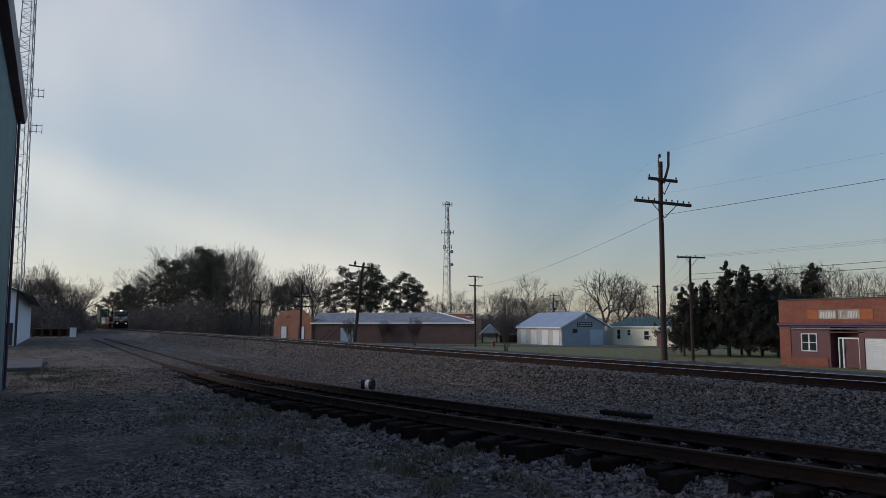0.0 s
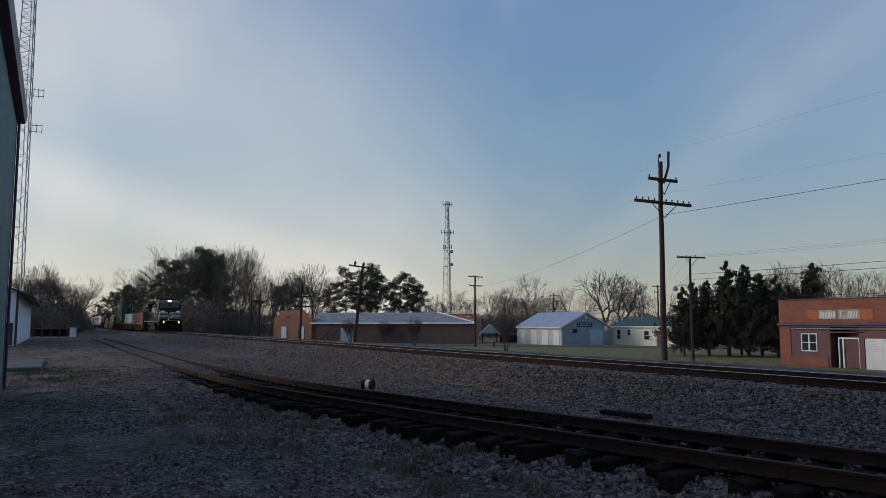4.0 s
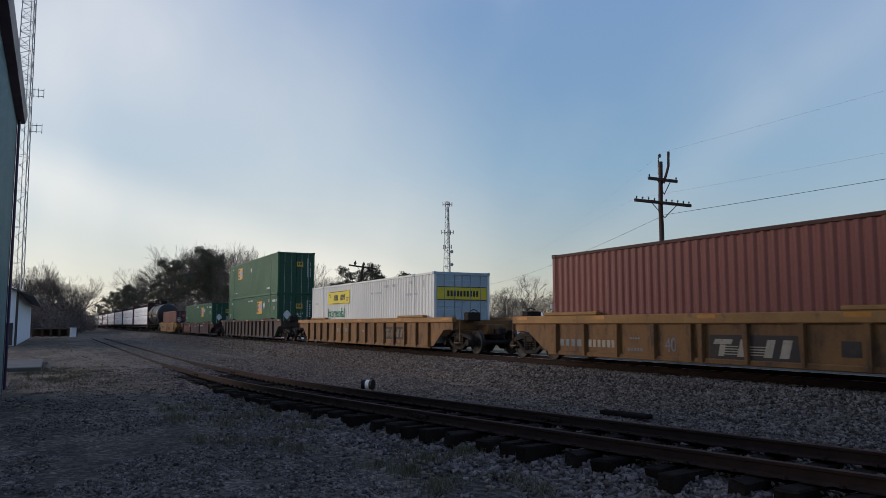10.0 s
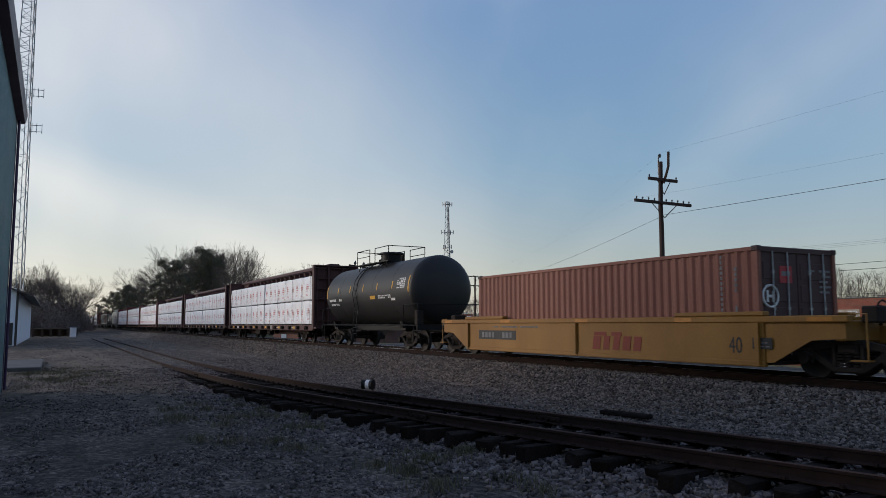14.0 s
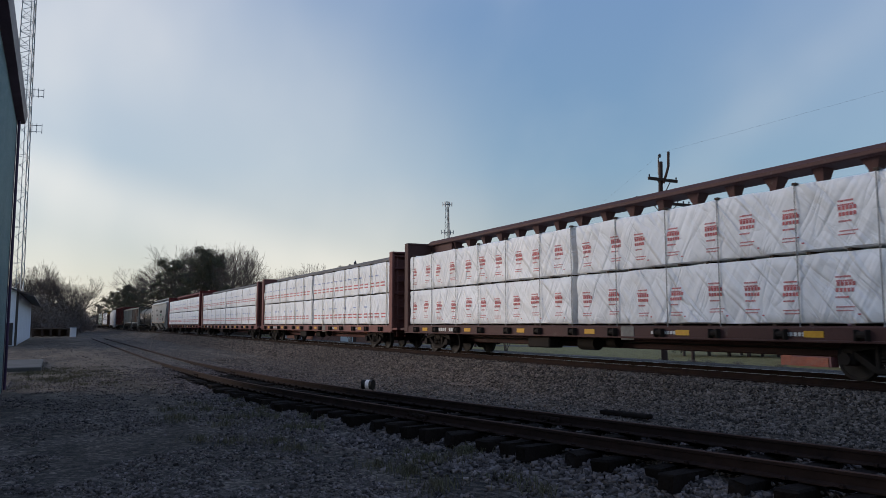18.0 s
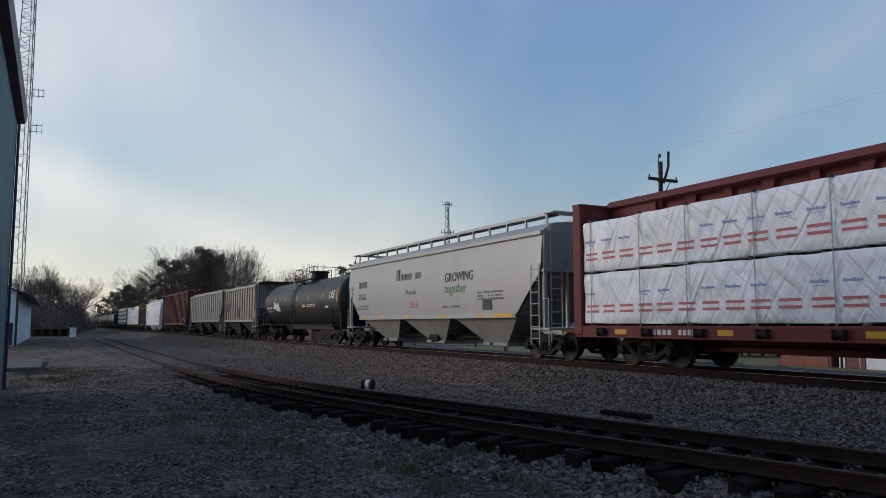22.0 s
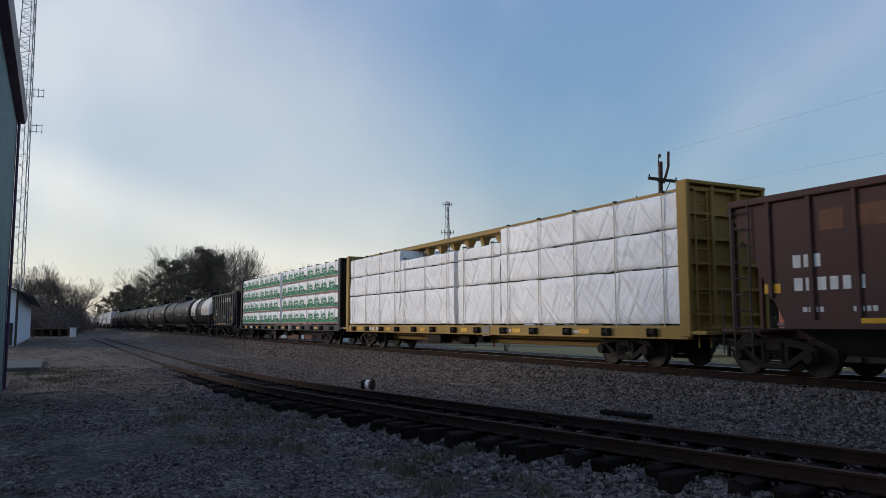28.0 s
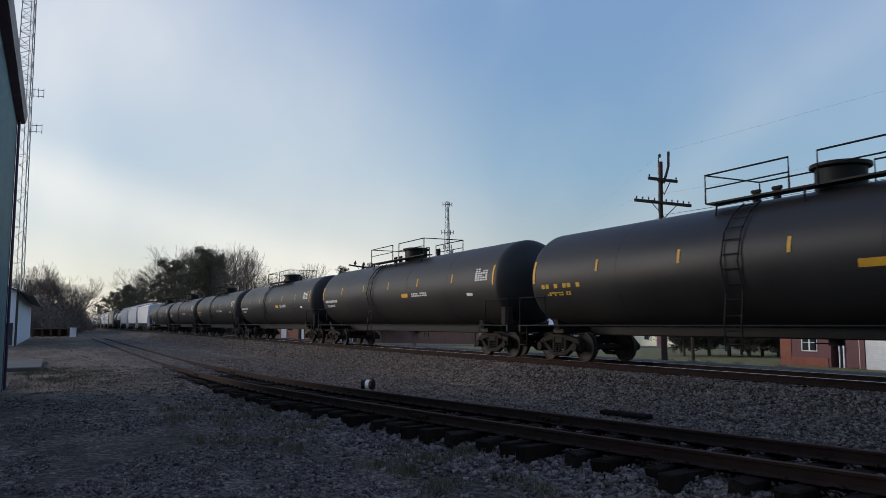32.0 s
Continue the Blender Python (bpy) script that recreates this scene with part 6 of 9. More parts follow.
def hopper(c, length, zt, zb, mat, low, label, category, ribs=0, bays=3, cover=None, cut=1.4, cutz=None, end=1.0, open_top=False, bulge=0.0, rib_mat=None, rise=0.36):
    """A hopper car; cover: the height of its roof walkway; cut: how far the lower corners of the sides are cut back."""
    car = rides(thing("hopper_car", (0, 0, 0), label, category, "hopper cars"), c)
    h, w = length / 2, 1.5
    cz = zb + (cutz or cut * 0.9)
    for s in (-1, 1):
        b = Build()
        if bulge:
            rows = []
            for k in range(9):
                q = k / 8
                z = zb + (zt - zb) * q
                in_x = max(0.0, (cz - z) / (cz - zb)) * cut
                y = s * (w - 0.16 + 0.16 * math.sin(math.pi * (0.25 + 0.6 * q)))
                rows.append([(-h + in_x, y, z), (h - in_x, y, z)])
            for a, e in zip(rows, rows[1:]):
                b.add([a[0], a[1], e[1], e[0]], [(0, 1, 2, 3)])
            sheet = part("side_sheet", b, mat, car, smooth=60)
            part("side_sill", Build().box(-h + cut, h - cut, s * (w - 0.04) - 0.03, s * (w - 0.04) + 0.04, zb - 0.1, zb + 0.06, 0.01), mat, car)
        else:
            prof = [(-h, zt), (-h, cz), (-h + cut, zb), (h - cut, zb), (h, cz), (h, zt)]
            y = s * (w - 0.09)
            sheet = part("side_sheet", Build().prism(prof, y - 0.012, y + 0.012, "y"), mat, car)
            for i in range(ribs):
                x = -h + 0.06 + (2 * h - 0.12) * i / (ribs - 1)
                z0 = max(zb, cz - (h - abs(x)) / cut * (cz - zb))
                part("rib", Build().box(x - 0.05, x + 0.05, s * (w - 0.05) - 0.045, s * (w - 0.05) + 0.045, z0, zt, 0.012), rib_mat or mat, car)
            part("side_sill", Build().box(-h + cut, h - cut, s * (w - 0.06) - 0.06, s * (w - 0.06) + 0.06, zb - 0.08, zb + 0.1, 0.015), mat, car)
        part("top_chord", Build().box(-h - 0.02, h + 0.02, s * (w - 0.06) - 0.07, s * (w - 0.06) + 0.07, zt - 0.1, zt + 0.05, 0.02), mat, car)
    for e in (-1, 1):
        # sloping end sheet and the frame under it
        b = Build()
        xt, xm = e * h, e * (h - cut)
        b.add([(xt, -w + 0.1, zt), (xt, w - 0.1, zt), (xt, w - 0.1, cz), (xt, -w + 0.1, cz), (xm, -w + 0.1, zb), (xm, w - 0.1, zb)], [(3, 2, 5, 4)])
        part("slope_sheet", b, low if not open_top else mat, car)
        part("end_sheet", Build().box(*sorted((xt - e * 0.02, xt)), -w + 0.1, w - 0.1, cz, zt), mat, car)
        b = Build()
        xe = e * (h + (0.12 if not open_top else 0.05))
        for y in (-1.35, 1.35):
            part("end_post", Build().box(*sorted((e * (h - 0.06), e * (h + 0.06))), y - 0.06, y + 0.06, 0.95, zt, 0.01), mat, car)
        for y in (-0.5, 0.5):
            part("end_brace", Build().box(*sorted((e * (h - 0.05), e * (h + 0.05))), y - 0.04, y + 0.04, 0.95, cz + 0.4, 0.01), mat, car)
        b.box(*sorted((e * (h - 0.08), e * (h + 0.1))), -1.45, 1.45, cz - 0.04, cz + 0.06, 0.01)
        part("end_beam", b, mat, car)
        x0, x1 = sorted((e * (h - cut - 0.3), e * (h + end)))
        part("end_platform", Build().box(x0, x1, -0.3, 0.3, 0.75, 1.02, 0.03).box(*sorted((e * (h - 0.7), e * (h + 0.35))), -1.45, 1.45, 0.92, 1.0, 0.02), mat, car)
        lm = mat if not open_top else low
        for y, top in ((-1.50, zt if open_top else min(cz + 0.2, zt)), (1.50, min(cz + 0.2, zt))):
            b = Build()
            ladder(b, e * (h - 0.32), y, 0.45, top, "x", 0.46)
            part("ladder", b, lm, car)
        b = Build()
        ladder(b, e * (h + 0.14), -1.0 * e, 0.55, zt - 0.05 if open_top else zt + 0.2, "y", 0.42)
        part("end_ladder", b, lm, car)
        part("grab_iron", Build().tube([(e * (h + 0.3), -1.42, 0.45), (e * (h + 0.3), -1.42, 1.9), (e * (h - 0.05), -1.42, 1.9)], 0.018, 5), lm, car)
    b = Build().lathe([(-0.02, 0.27), (0.02, 0.27)], "x", (h + 0.3, 0.55, 1.9), 14)
    b.tube([(h + 0.05, 0.55, 1.9), (h + 0.3, 0.55, 1.9)], 0.03, 6).box(h + 0.02, h + 0.22, 0.35, 0.75, 1.75, 2.15, 0.03)
    part("hand_brake", b, TRUCK, car)
    # discharge bays
    span = (2 * h - 2 * cut) / bays
    for i in range(bays):
        x = -h + cut + span * (i + 0.5)
        a = span * 0.49
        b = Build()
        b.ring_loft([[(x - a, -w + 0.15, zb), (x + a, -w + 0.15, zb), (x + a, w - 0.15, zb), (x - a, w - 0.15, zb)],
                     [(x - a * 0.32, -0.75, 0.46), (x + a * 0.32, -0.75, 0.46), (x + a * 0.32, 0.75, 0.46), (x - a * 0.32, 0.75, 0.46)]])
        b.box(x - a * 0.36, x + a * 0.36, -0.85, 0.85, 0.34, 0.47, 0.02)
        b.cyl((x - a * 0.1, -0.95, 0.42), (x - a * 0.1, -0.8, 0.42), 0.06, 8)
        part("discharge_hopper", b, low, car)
    part("centre_sill", Build().box(-h - end + 0.1, h + end - 0.1, -0.25, 0.25, 0.72, 1.0, 0.03), TRUCK, car)
    if cover:
        b = Build().ring_loft([[(x, y, z) for y, z in ((-w + 0.06, zt), (w - 0.06, zt), (w - 0.35, zt + rise * 0.7), (0.5, zt + rise), (-0.5, zt + rise), (-w + 0.35, zt + rise * 0.7))] for x in (-h, h)])
        part("roof", b, mat, car)
        b = Build()
        for y in (-0.85, 0.85):
            b.box(-h + 0.2, h - 0.2, y - 0.2, y + 0.2, cover - 0.06, cover - 0.02)
            b.box(-h + 0.2, h - 0.2, y - 0.22, y - 0.19, cover - 0.1, cover + 0.0).box(-h + 0.2, h - 0.2, y + 0.19, y + 0.22, cover - 0.1, cover)
            k = int(2 * h / 1.15)
            for i in range(k + 1):
                x = -h + 0.3 + (2 * h - 0.6) * i / k
                b.box(x - 0.03, x + 0.03, y - 0.21, y - 0.15, zt + rise * 0.5, cover - 0.05).box(x - 0.02, x + 0.02, y - 0.2, y + 0.2, cover - 0.1, cover - 0.055)
        for e in (-1, 1):
            b.box(*sorted((e * (h - 0.3), e * (h + 0.3))), -1.2, 1.2, cover - 0.06, cover - 0.02)
            for y in (-1.25, 1.25):
                b.tube([(e * (h + 0.1), y, zt), (e * (h - 0.15), y * 0.9, cover)], 0.022, 5)
        part("roof_walkway", b, mat, car)
        b = Build().box(-h + 0.8, h - 0.8, -0.35, 0.35, zt + rise - 0.03, zt + rise + 0.1, 0.03)
        part("hatch_cover", b, mat, car)
    else:
        part("inner_floor", Build().box(-h + 0.05, h - 0.05, -w + 0.12, w - 0.12, zt - 0.55, zt - 0.5), low, car)
    tr = h - 0.75 if open_top else h - 0.4
    trucks(car, (-tr, tr))
    couplers(car, h + end)
    brake_gear(car, -h + 2.4, h - 2.4, 0.62)
    return car, sheet


tank_car(-342.75, 11.9, 1.5, 2.62, "black tank car with pale lettering and yellow marks", rail=(-2.2, 1.9), seed=3)
SPLIT = [(-11.6, -0.15), (0.12, 11.6)]
wrapped_car(-363.0, CB_BROWN, "dark red-brown centre-beam car loaded with wrapped lumber", "blocks", 3.98, STRAP, SPLIT, 1, zc=4.72)
wrapped_car(-388.6, CB_BROWN, "dark red-brown centre-beam car loaded with wrapped lumber", "blocks", 3.98, STRAP, SPLIT, 2, zc=4.72)
wrapped_car(-414.05, CB_BROWN, "dark red-brown centre-beam car loaded with wrapped lumber", "blocks", 3.98, STRAP, SPLIT, 3, zc=4.72)
wrapped_car(-439.4, CB_PINK, "faded oxide centre-beam car loaded with wrapped lumber", "lines", 3.98, STRAP_TAN, SPLIT, 4, 1.85, 4.40, 4.36, CB_GREY, True)
wrapped_car(-464.8, CB_PINK, "faded oxide centre-beam car loaded with wrapped lumber", "lines", 4.0, STRAP_TAN, SPLIT, 5, 2.3, 4.40, 4.28, CB_GREY, True)
wrapped_car(-490.0, CB_RED, "oxide-red centre-beam car loaded with wrapped lumber", "lines", 4.02, STRAP, SPLIT, 6, 1.85, 4.72, 4.58, None, True)

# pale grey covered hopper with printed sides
# bays and slope sheets: the body's grey darkened for underside shade, plus dirt
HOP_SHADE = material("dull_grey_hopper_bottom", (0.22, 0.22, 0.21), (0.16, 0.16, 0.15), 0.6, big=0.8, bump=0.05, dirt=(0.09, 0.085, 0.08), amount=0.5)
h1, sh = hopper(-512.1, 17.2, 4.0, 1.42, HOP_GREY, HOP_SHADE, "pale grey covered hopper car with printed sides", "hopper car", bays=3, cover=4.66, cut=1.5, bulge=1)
Y1 = -1.503
word(h1, "855503", -7.15, 2.28, 0.42, Y1, K_MARK, squash=0.8)
bars(h1, GREY_MARK, Y1, [(-7.2, -6.1, 2.85, 0.30, 4), (-7.6, -5.9, 1.95, 0.06, 16), (-7.6, -5.9, 1.82, 0.06, 16), (1.9, 3.3, 1.75, 0.06, 12), (4.6, 6.4, 2.2, 0.06, 16), (4.6, 6.4, 2.08, 0.06, 16), (4.6, 6.4, 1.96, 0.06, 14)])
bars(h1, R_MARK, Y1, [(-1.2, -0.3, 2.0, 0.05, 8), (-1.2, -0.2, 1.9, 0.05, 9), (-1.2, -0.3, 1.8, 0.05, 8)])
bars(h1, GREY_MARK, Y1, [(-2.6, -2.2, 3.0, 0.5, 1), (-2.15, -0.1, 3.0, 0.26, 7)], lean=0.05)
word(h1, "Wholesale", -1.6, 2.35, 0.3, Y1, GREY_MARK, squash=0.85)
word(h1, "GROWING", 2.1, 2.72, 0.5, Y1, K_MARK, squash=0.9)
word(h1, "together", 2.1, 2.3, 0.5, Y1, G_MARK, squash=1.0)
panel(h1, K_MARK, 5.0, 5.6, 1.62, 1.98, -1.498, "data_plate", "black and white data panel")
for x in (-6.6, -4.2, -1.6, 1.7, 4.6):
    panel(h1, YELLOW, x, x + 0.42, 1.36, 1.46, -1.502, "reflector")
panel(h1, YELLOW, 5.6, 7.0, 1.36, 1.46, -1.502, "reflector")
tk = tank_car(-530.35, 16.3, 1.44, 2.46, "black tank car with white graffiti and orange marks", rail=(-1.9, 1.9), seed=5)
b = Build()
rnd = random.Random(11)
for k in range(9):
    a0 = -20 + 14 * rnd.random()
    arc_shell(b, -5.3 + k * 0.16, -5.16 + k * 0.16 + 0.1 * rnd.random(), 1.453, 2.46, a0, a0 + 8 + 14 * rnd.random(), 4)
part("graffiti", b, W_MARK, tk, "white graffiti scribble")
h2, sh = hopper(-546.9, 11.3, 4.02, 1.38, HOP_WORN, HOP_LOW, "rust-streaked grey covered hopper car with black graffiti", "hopper car", ribs=14, bays=2, cover=4.22, rise=0.12, rib_mat=RIB_RUST, cut=0.25, cutz=1.0, end=1.35)
CAGE_GREY = material("dull_blue_grey_cage", (0.085, 0.09, 0.095), (0.06, 0.063, 0.066), 0.7, big=1.5, bump=0.08, dirt=(0.10, 0.06, 0.04), amount=0.4)
bars(h2, K_MARK, -1.425, [(-5.2, -4.3, 2.55, 0.34, 3), (-3.9, -3.3, 2.55, 0.34, 2), (-5.2, -3.5, 2.15, 0.34, 6)], lean=0.0)
scr = Build()
rnd = random.Random(4)
for k in range(8):
    x = -1.1 + k * 0.27
    z0, z1 = 1.62 + 0.12 * rnd.random(), 2.25 + 0.3 * rnd.random()
    d = (0.22 if k % 2 else -0.22) * (0.7 + 0.6 * rnd.random())
    scr.prism([(x, z0), (x + 0.09, z0), (x + 0.09 + d, z1), (x + d, z1)], -1.432, -1.421, "y")
    scr.prism([(x + d, z1 - 0.07), (x + d + 0.32, z1 - 0.12), (x + d + 0.32, z1 - 0.05), (x + d, z1)], -1.433, -1.422, "y")
part("graffiti", scr, K_MARK, h2, "black graffiti scribble")
for e in (-1, 1):                       # open end cages under the overhanging walkway
    for y in (-1.4, 1.4):
        part("cage_post", Build().box(*sorted((e * 6.62, e * 6.74)), y - 0.06, y + 0.06, 0.95, 4.08, 0.015), CAGE_GREY, h2)
    part("cage_beam", Build().box(*sorted((e * 5.7, e * 6.74)), -1.44, -1.34, 4.02, 4.12, 0.01).box(*sorted((e * 5.7, e * 6.74)), 1.34, 1.44, 4.02, 4.12, 0.01).box(*sorted((e * 6.62, e * 6.74)), -1.34, 1.34, 4.02, 4.12, 0.01).box(*sorted((e * 6.62, e * 6.74)), -1.44, 1.44, 2.05, 2.12, 0.01), CAGE_GREY, h2)
    part("end_walkway", Build().box(*sorted((e * 4.9, e * 7.05)), -1.15, 1.15, 4.24, 4.29, 0.01).box(*sorted((e * 6.2, e * 7.1)), -1.5, -1.1, 4.10, 4.14).box(*sorted((e * 6.2, e * 7.1)), 1.1, 1.5, 4.10, 4.14), HOP_LOW, h2)
    lb = Build()
    ladder(lb, e * 6.80, -0.85, 0.95, 4.15, "y", 0.5)
    part("cage_ladder", lb, CAGE_GREY, h2)
    part("end_floor", Build().box(*sorted((e * 5.6, e * 6.9)), -1.45, 1.45, 0.90, 0.98, 0.01), HOP_LOW, h2)
for x in (-5.3, -2.0, 1.4, 4.3):
    panel(h2, REFLECT, x, x + 0.11, 1.6, 2.2, -1.5, "reflector")
h3, sh = hopper(-562.6, 17.6, 4.05, 1.4, HOP_WORN, HOP_LOW, "weathered grey covered hopper car with ribbed sides", "hopper car", ribs=18, bays=3, cover=4.3, rise=0.15, cut=1.3, cutz=1.5, end=0.9)
b = Build()
for k in range(5):
    x = -7.5 + k * 0.6
    b.box(x, x + 0.42, -1.43, -1.42, 2.2, 2.52)
part("number_panel", b, K_MARK, h3)
bars(h3, W_MARK, -1.432, [(-7.45, -7.12, 2.26, 0.2, 1), (-6.85, -6.5, 2.26, 0.2, 1), (-6.25, -5.9, 2.26, 0.2, 1), (-5.65, -5.3, 2.26, 0.2, 1)])
bars(h3, GREY_MARK, -1.424, [(2.3, 4.5, 3.2, 0.18, 9), (2.4, 2.8, 2.3, 0.35, 2), (3.6, 4.2, 2.3, 0.3, 2)])
for x in (-7.9, -4.6, -1.6, 1.3, 4.4, 6.9):
    panel(h3, REFLECT, x, x + 0.10, 1.5, 2.0, -1.5, "reflector")
gn, sh = hopper(-584.0, 21.8, 4.88, 1.12, GON_RED, HOP_BLACK, "rusty red high-sided open hopper car", "hopper car", ribs=23, bays=6, cut=1.9, cutz=2.9, open_top=True, end=0.75)
bars(gn, W_MARK, -1.424, [(-9.9, -9.3, 3.85, 0.2, 2), (-9.9, -8.5, 3.55, 0.2, 6), (6.7, 7.5, 1.6, 0.35, 2)])
for x in (-8.8, -6.4, -3.9, -1.2, 1.8, 4.8):
    panel(gn, YELLOW, x, x + 0.55, 1.14, 1.26, -1.502, "reflector")
panel(gn, YELLOW, 8.2, 9.0, 1.5, 1.62, -1.46, "reflector")
panel(gn, YELLOW, 8.9, 9.02, 1.5, 2.1, -1.46, "reflector")
h4, sh = hopper(-606.9, 18.4, 4.2, 1.1, HOP_WHITE, HOP_WHITE, "clean white covered hopper car", "hopper car", bays=4, cover=4.72, cut=1.4, bulge=1)
bars(h4, K_MARK, -1.504, [(-8.0, -6.6, 2.95, 0.3, 4), (-8.0, -6.7, 2.5, 0.3, 5), (6.6, 7.4, 2.2, 0.2, 4), (4.2, 5.0, 1.6, 0.08, 7), (-7.8, -6.2, 2.15, 0.07, 14)])
for x in (-7.6, -3.0, 0.6, 4.0):
    panel(h4, YELLOW, x, x + 0.09, 1.5, 2.4, -1.503, "reflector")
sou, sh = hopper(-622.65, 10.9, 3.78, 1.08, SOU_BROWN, HOP_BLACK, "dark brown open hopper car with faded lettering", "hopper car", ribs=12, bays=3, cut=1.35, cutz=2.5, open_top=True, end=0.85)
bars(sou, material("faded_orange_lettering", (0.16, 0.065, 0.03), (0.10, 0.045, 0.03), 0.7, big=2, bump=0), -1.423, [(-3.4, 3.6, 2.95, 0.42, 8)])
bars(sou, W_MARK, -1.424, [(-3.9, -3.2, 2.25, 0.26, 3), (-3.9, -2.3, 1.78, 0.26, 6), (-3.7, -3.2, 1.35, 0.1, 4), (-2.6, -2.1, 1.35, 0.1, 4), (2.6, 3.4, 2.1, 0.07, 8), (2.7, 3.3, 1.3, 0.12, 4)])
panel(sou, YELLOW, -4.6, -4.2, 1.75, 1.95, -1.425, "reflector")
panel(sou, YELLOW, 2.7, 3.4, 1.75, 1.9, -1.425, "reflector")
for x in (-2.4, -0.6, 1.2):
    panel(sou, YELLOW, x, x + 0.5, 1.12, 1.22, -1.502, "reflector")

# yellow centre-beam car, plain white packs in three tiers
yc = centre_beam(-641.45, CB_YELLOW, "ochre-yellow centre-beam car loaded with plain white lumber", 4.6, True, 4.7)
for a, e, zt in ((-11.6, -5.3, 4.42), (-5.25, -0.2, 3.95), (0.15, 3.2, 3.95), (3.25, 11.6, 4.42)):
    z0 = 1.12
    for z1 in (2.55, 3.5, zt):
        if z1 - z0 > 0.3:
            lumber_pack(-641.45, a, e, z0, z1 - 0.04, -1, "lumber pack in plain white wrap", int(a * 3 + z1), 0.7)
            b = Build()
            x = a + 0.3
            while x < e and z1 < zt:
                part("dunnage", Build().box(x, x + 0.09, -1.25, -0.2, z1 - 0.035, z1 + 0.0), DUNNAGE, yc)
                x += 0.9
        z0 = z1
    lumber_pack(-641.45, a, e, 1.12, zt, 1, "lumber pack in plain white wrap", int(a))
    n = max(1, int((e - a) / 1.7))
    straps(yc, [a + 0.5 + (e - a - 1.0) * i / n for i in range(n + 1)], zt + 0.03, STRAP_TAN)
# black centre-beam car, printed packs in four tiers
gc = centre_beam(-666.4, CB_BLACK, "black centre-beam car loaded with green-printed lumber", 4.62, beam=False)
for a, e in ((-11.6, -6.1), (-6.05, -0.4), (0.15, 5.7), (5.75, 11.6)):
    for k in range(4):
        z0 = 1.12 + k * 0.865
        p = lumber_pack(-666.4, a, e, z0, z0 + 0.85, -1, "lumber pack in white wrap printed green", int(a * 5 + k), 0.5)
        print_scene(p, a, e, z0, z0 + 0.84, int(a * 5 + k))
    lumber_pack(-666.4, a, e, 1.12, 4.55, 1, "lumber pack in white wrap printed green", int(a))
straps(gc, [-11.0 + i * 22.0 / 13 for i in range(14)], 4.6, STRAP, 1.316, 0.012)
bk, sh = hopper(-685.2, 10.6, 3.76, 1.08, HOP_BLACK, HOP_BLACK, "black open hopper car with white lettering", "hopper car", ribs=12, bays=3, cut=1.35, cutz=2.5, open_top=True, end=0.85)
b = Build()
for k in range(8):
    x = -3.55 + k * 0.86
    b.prism([(x, 3.05), (x + 0.3, 3.05), (x + 0.34, 3.42), (x + 0.2, 3.42), (x + 0.14, 3.15), (x + 0.12, 3.42), (x, 3.42)], -1.428, -1.42, "y")
part("lettering", b, W_MARK, bk, "white spaced capital shapes")
bars(bk, W_MARK, -1.424, [(-3.7, -3.0, 2.25, 0.2, 3), (-3.7, -2.6, 1.95, 0.2, 6), (-3.6, -3.2, 1.35, 0.1, 4), (-2.6, -2.3, 1.35, 0.1, 3), (2.9, 3.5, 2.5, 0.06, 6), (2.9, 3.5, 2.35, 0.06, 6), (2.9, 3.5, 2.2, 0.06, 6), (0.0, 0.6, 1.6, 0.35, 3), (1.9, 2.6, 1.4, 0.3, 2)])
panel(bk, YELLOW, -4.4, -3.9, 1.5, 1.72, -1.425, "reflector")
panel(bk, YELLOW, 2.9, 3.6, 1.5, 1.75, -1.425, "reflector")
for x in (-2.1, -1.3, -0.2, 0.8):
    panel(bk, YELLOW, x, x + 0.5, 1.12, 1.22, -1.502, "reflector")
tank_car(-697.75, 11.3, 1.47, 2.50, "black tank car with white ends and black band", white=True, rail=(-2.3, 1.8), seed=8)
tank_car(-714.55, 19.8, 1.5, 2.5, "long black tank car with yellow lettering", rail=(-2.7, 2.7), marks=1, seed=9)
tank_car(-735.6, 19.6, 1.5, 2.58, "long black tank car with white lettering", rail=(-3.4, 2.6), seed=10)
for k in range(4):
    tank_car(-756.6 - 21.0 * k, 19.4, 1.5, 2.55, "long black tank car with yellow marks", rail=(-2.7, 2.7), marks=k % 2, seed=20 + k)
for k in range(3):
    hopper(-841.8 - 19.2 * k, 17.0, 4.0, 1.42, HOP_WHITE, HOP_LOW, "white covered hopper car, far down the train", "hopper car", bays=3, cover=4.6, cut=1.4, bulge=1)
tank_car(-901.0, 17.0, 1.5, 2.55, "grey-white tank car, far down the train", white=True, seed=30)
for k in range(6):
    hopper(-921.5 - 19.0 * k, 17.0, 4.0, 1.42, HOP_WHITE if k % 3 else HOP_WORN, HOP_LOW, "pale covered hopper car, far down the train", "hopper car", bays=3, cover=4.6, cut=1.4, bulge=1)

# ---- rails and ties ----
RAIL_PROF = [(-0.075, -0.17), (0.075, -0.17), (0.075, -0.155), (0.012, -0.13), (0.012, -0.045), (0.036, -0.035), (0.036, -0.006), (-0.036, -0.006), (-0.036, -0.035), (-0.012, -0.045), (-0.012, -0.13), (-0.075, -0.155)]
HEAD_PROF = [(-0.034, -0.0055), (0.034, -0.0055), (0.03, 0.0), (-0.03, 0.0)]
RAIL_DULL = material("dull_rail_head", (0.085, 0.048, 0.036), (0.052, 0.032, 0.025), 0.95, 0.0, big=1.0, bump=0.05, spec=0.08)


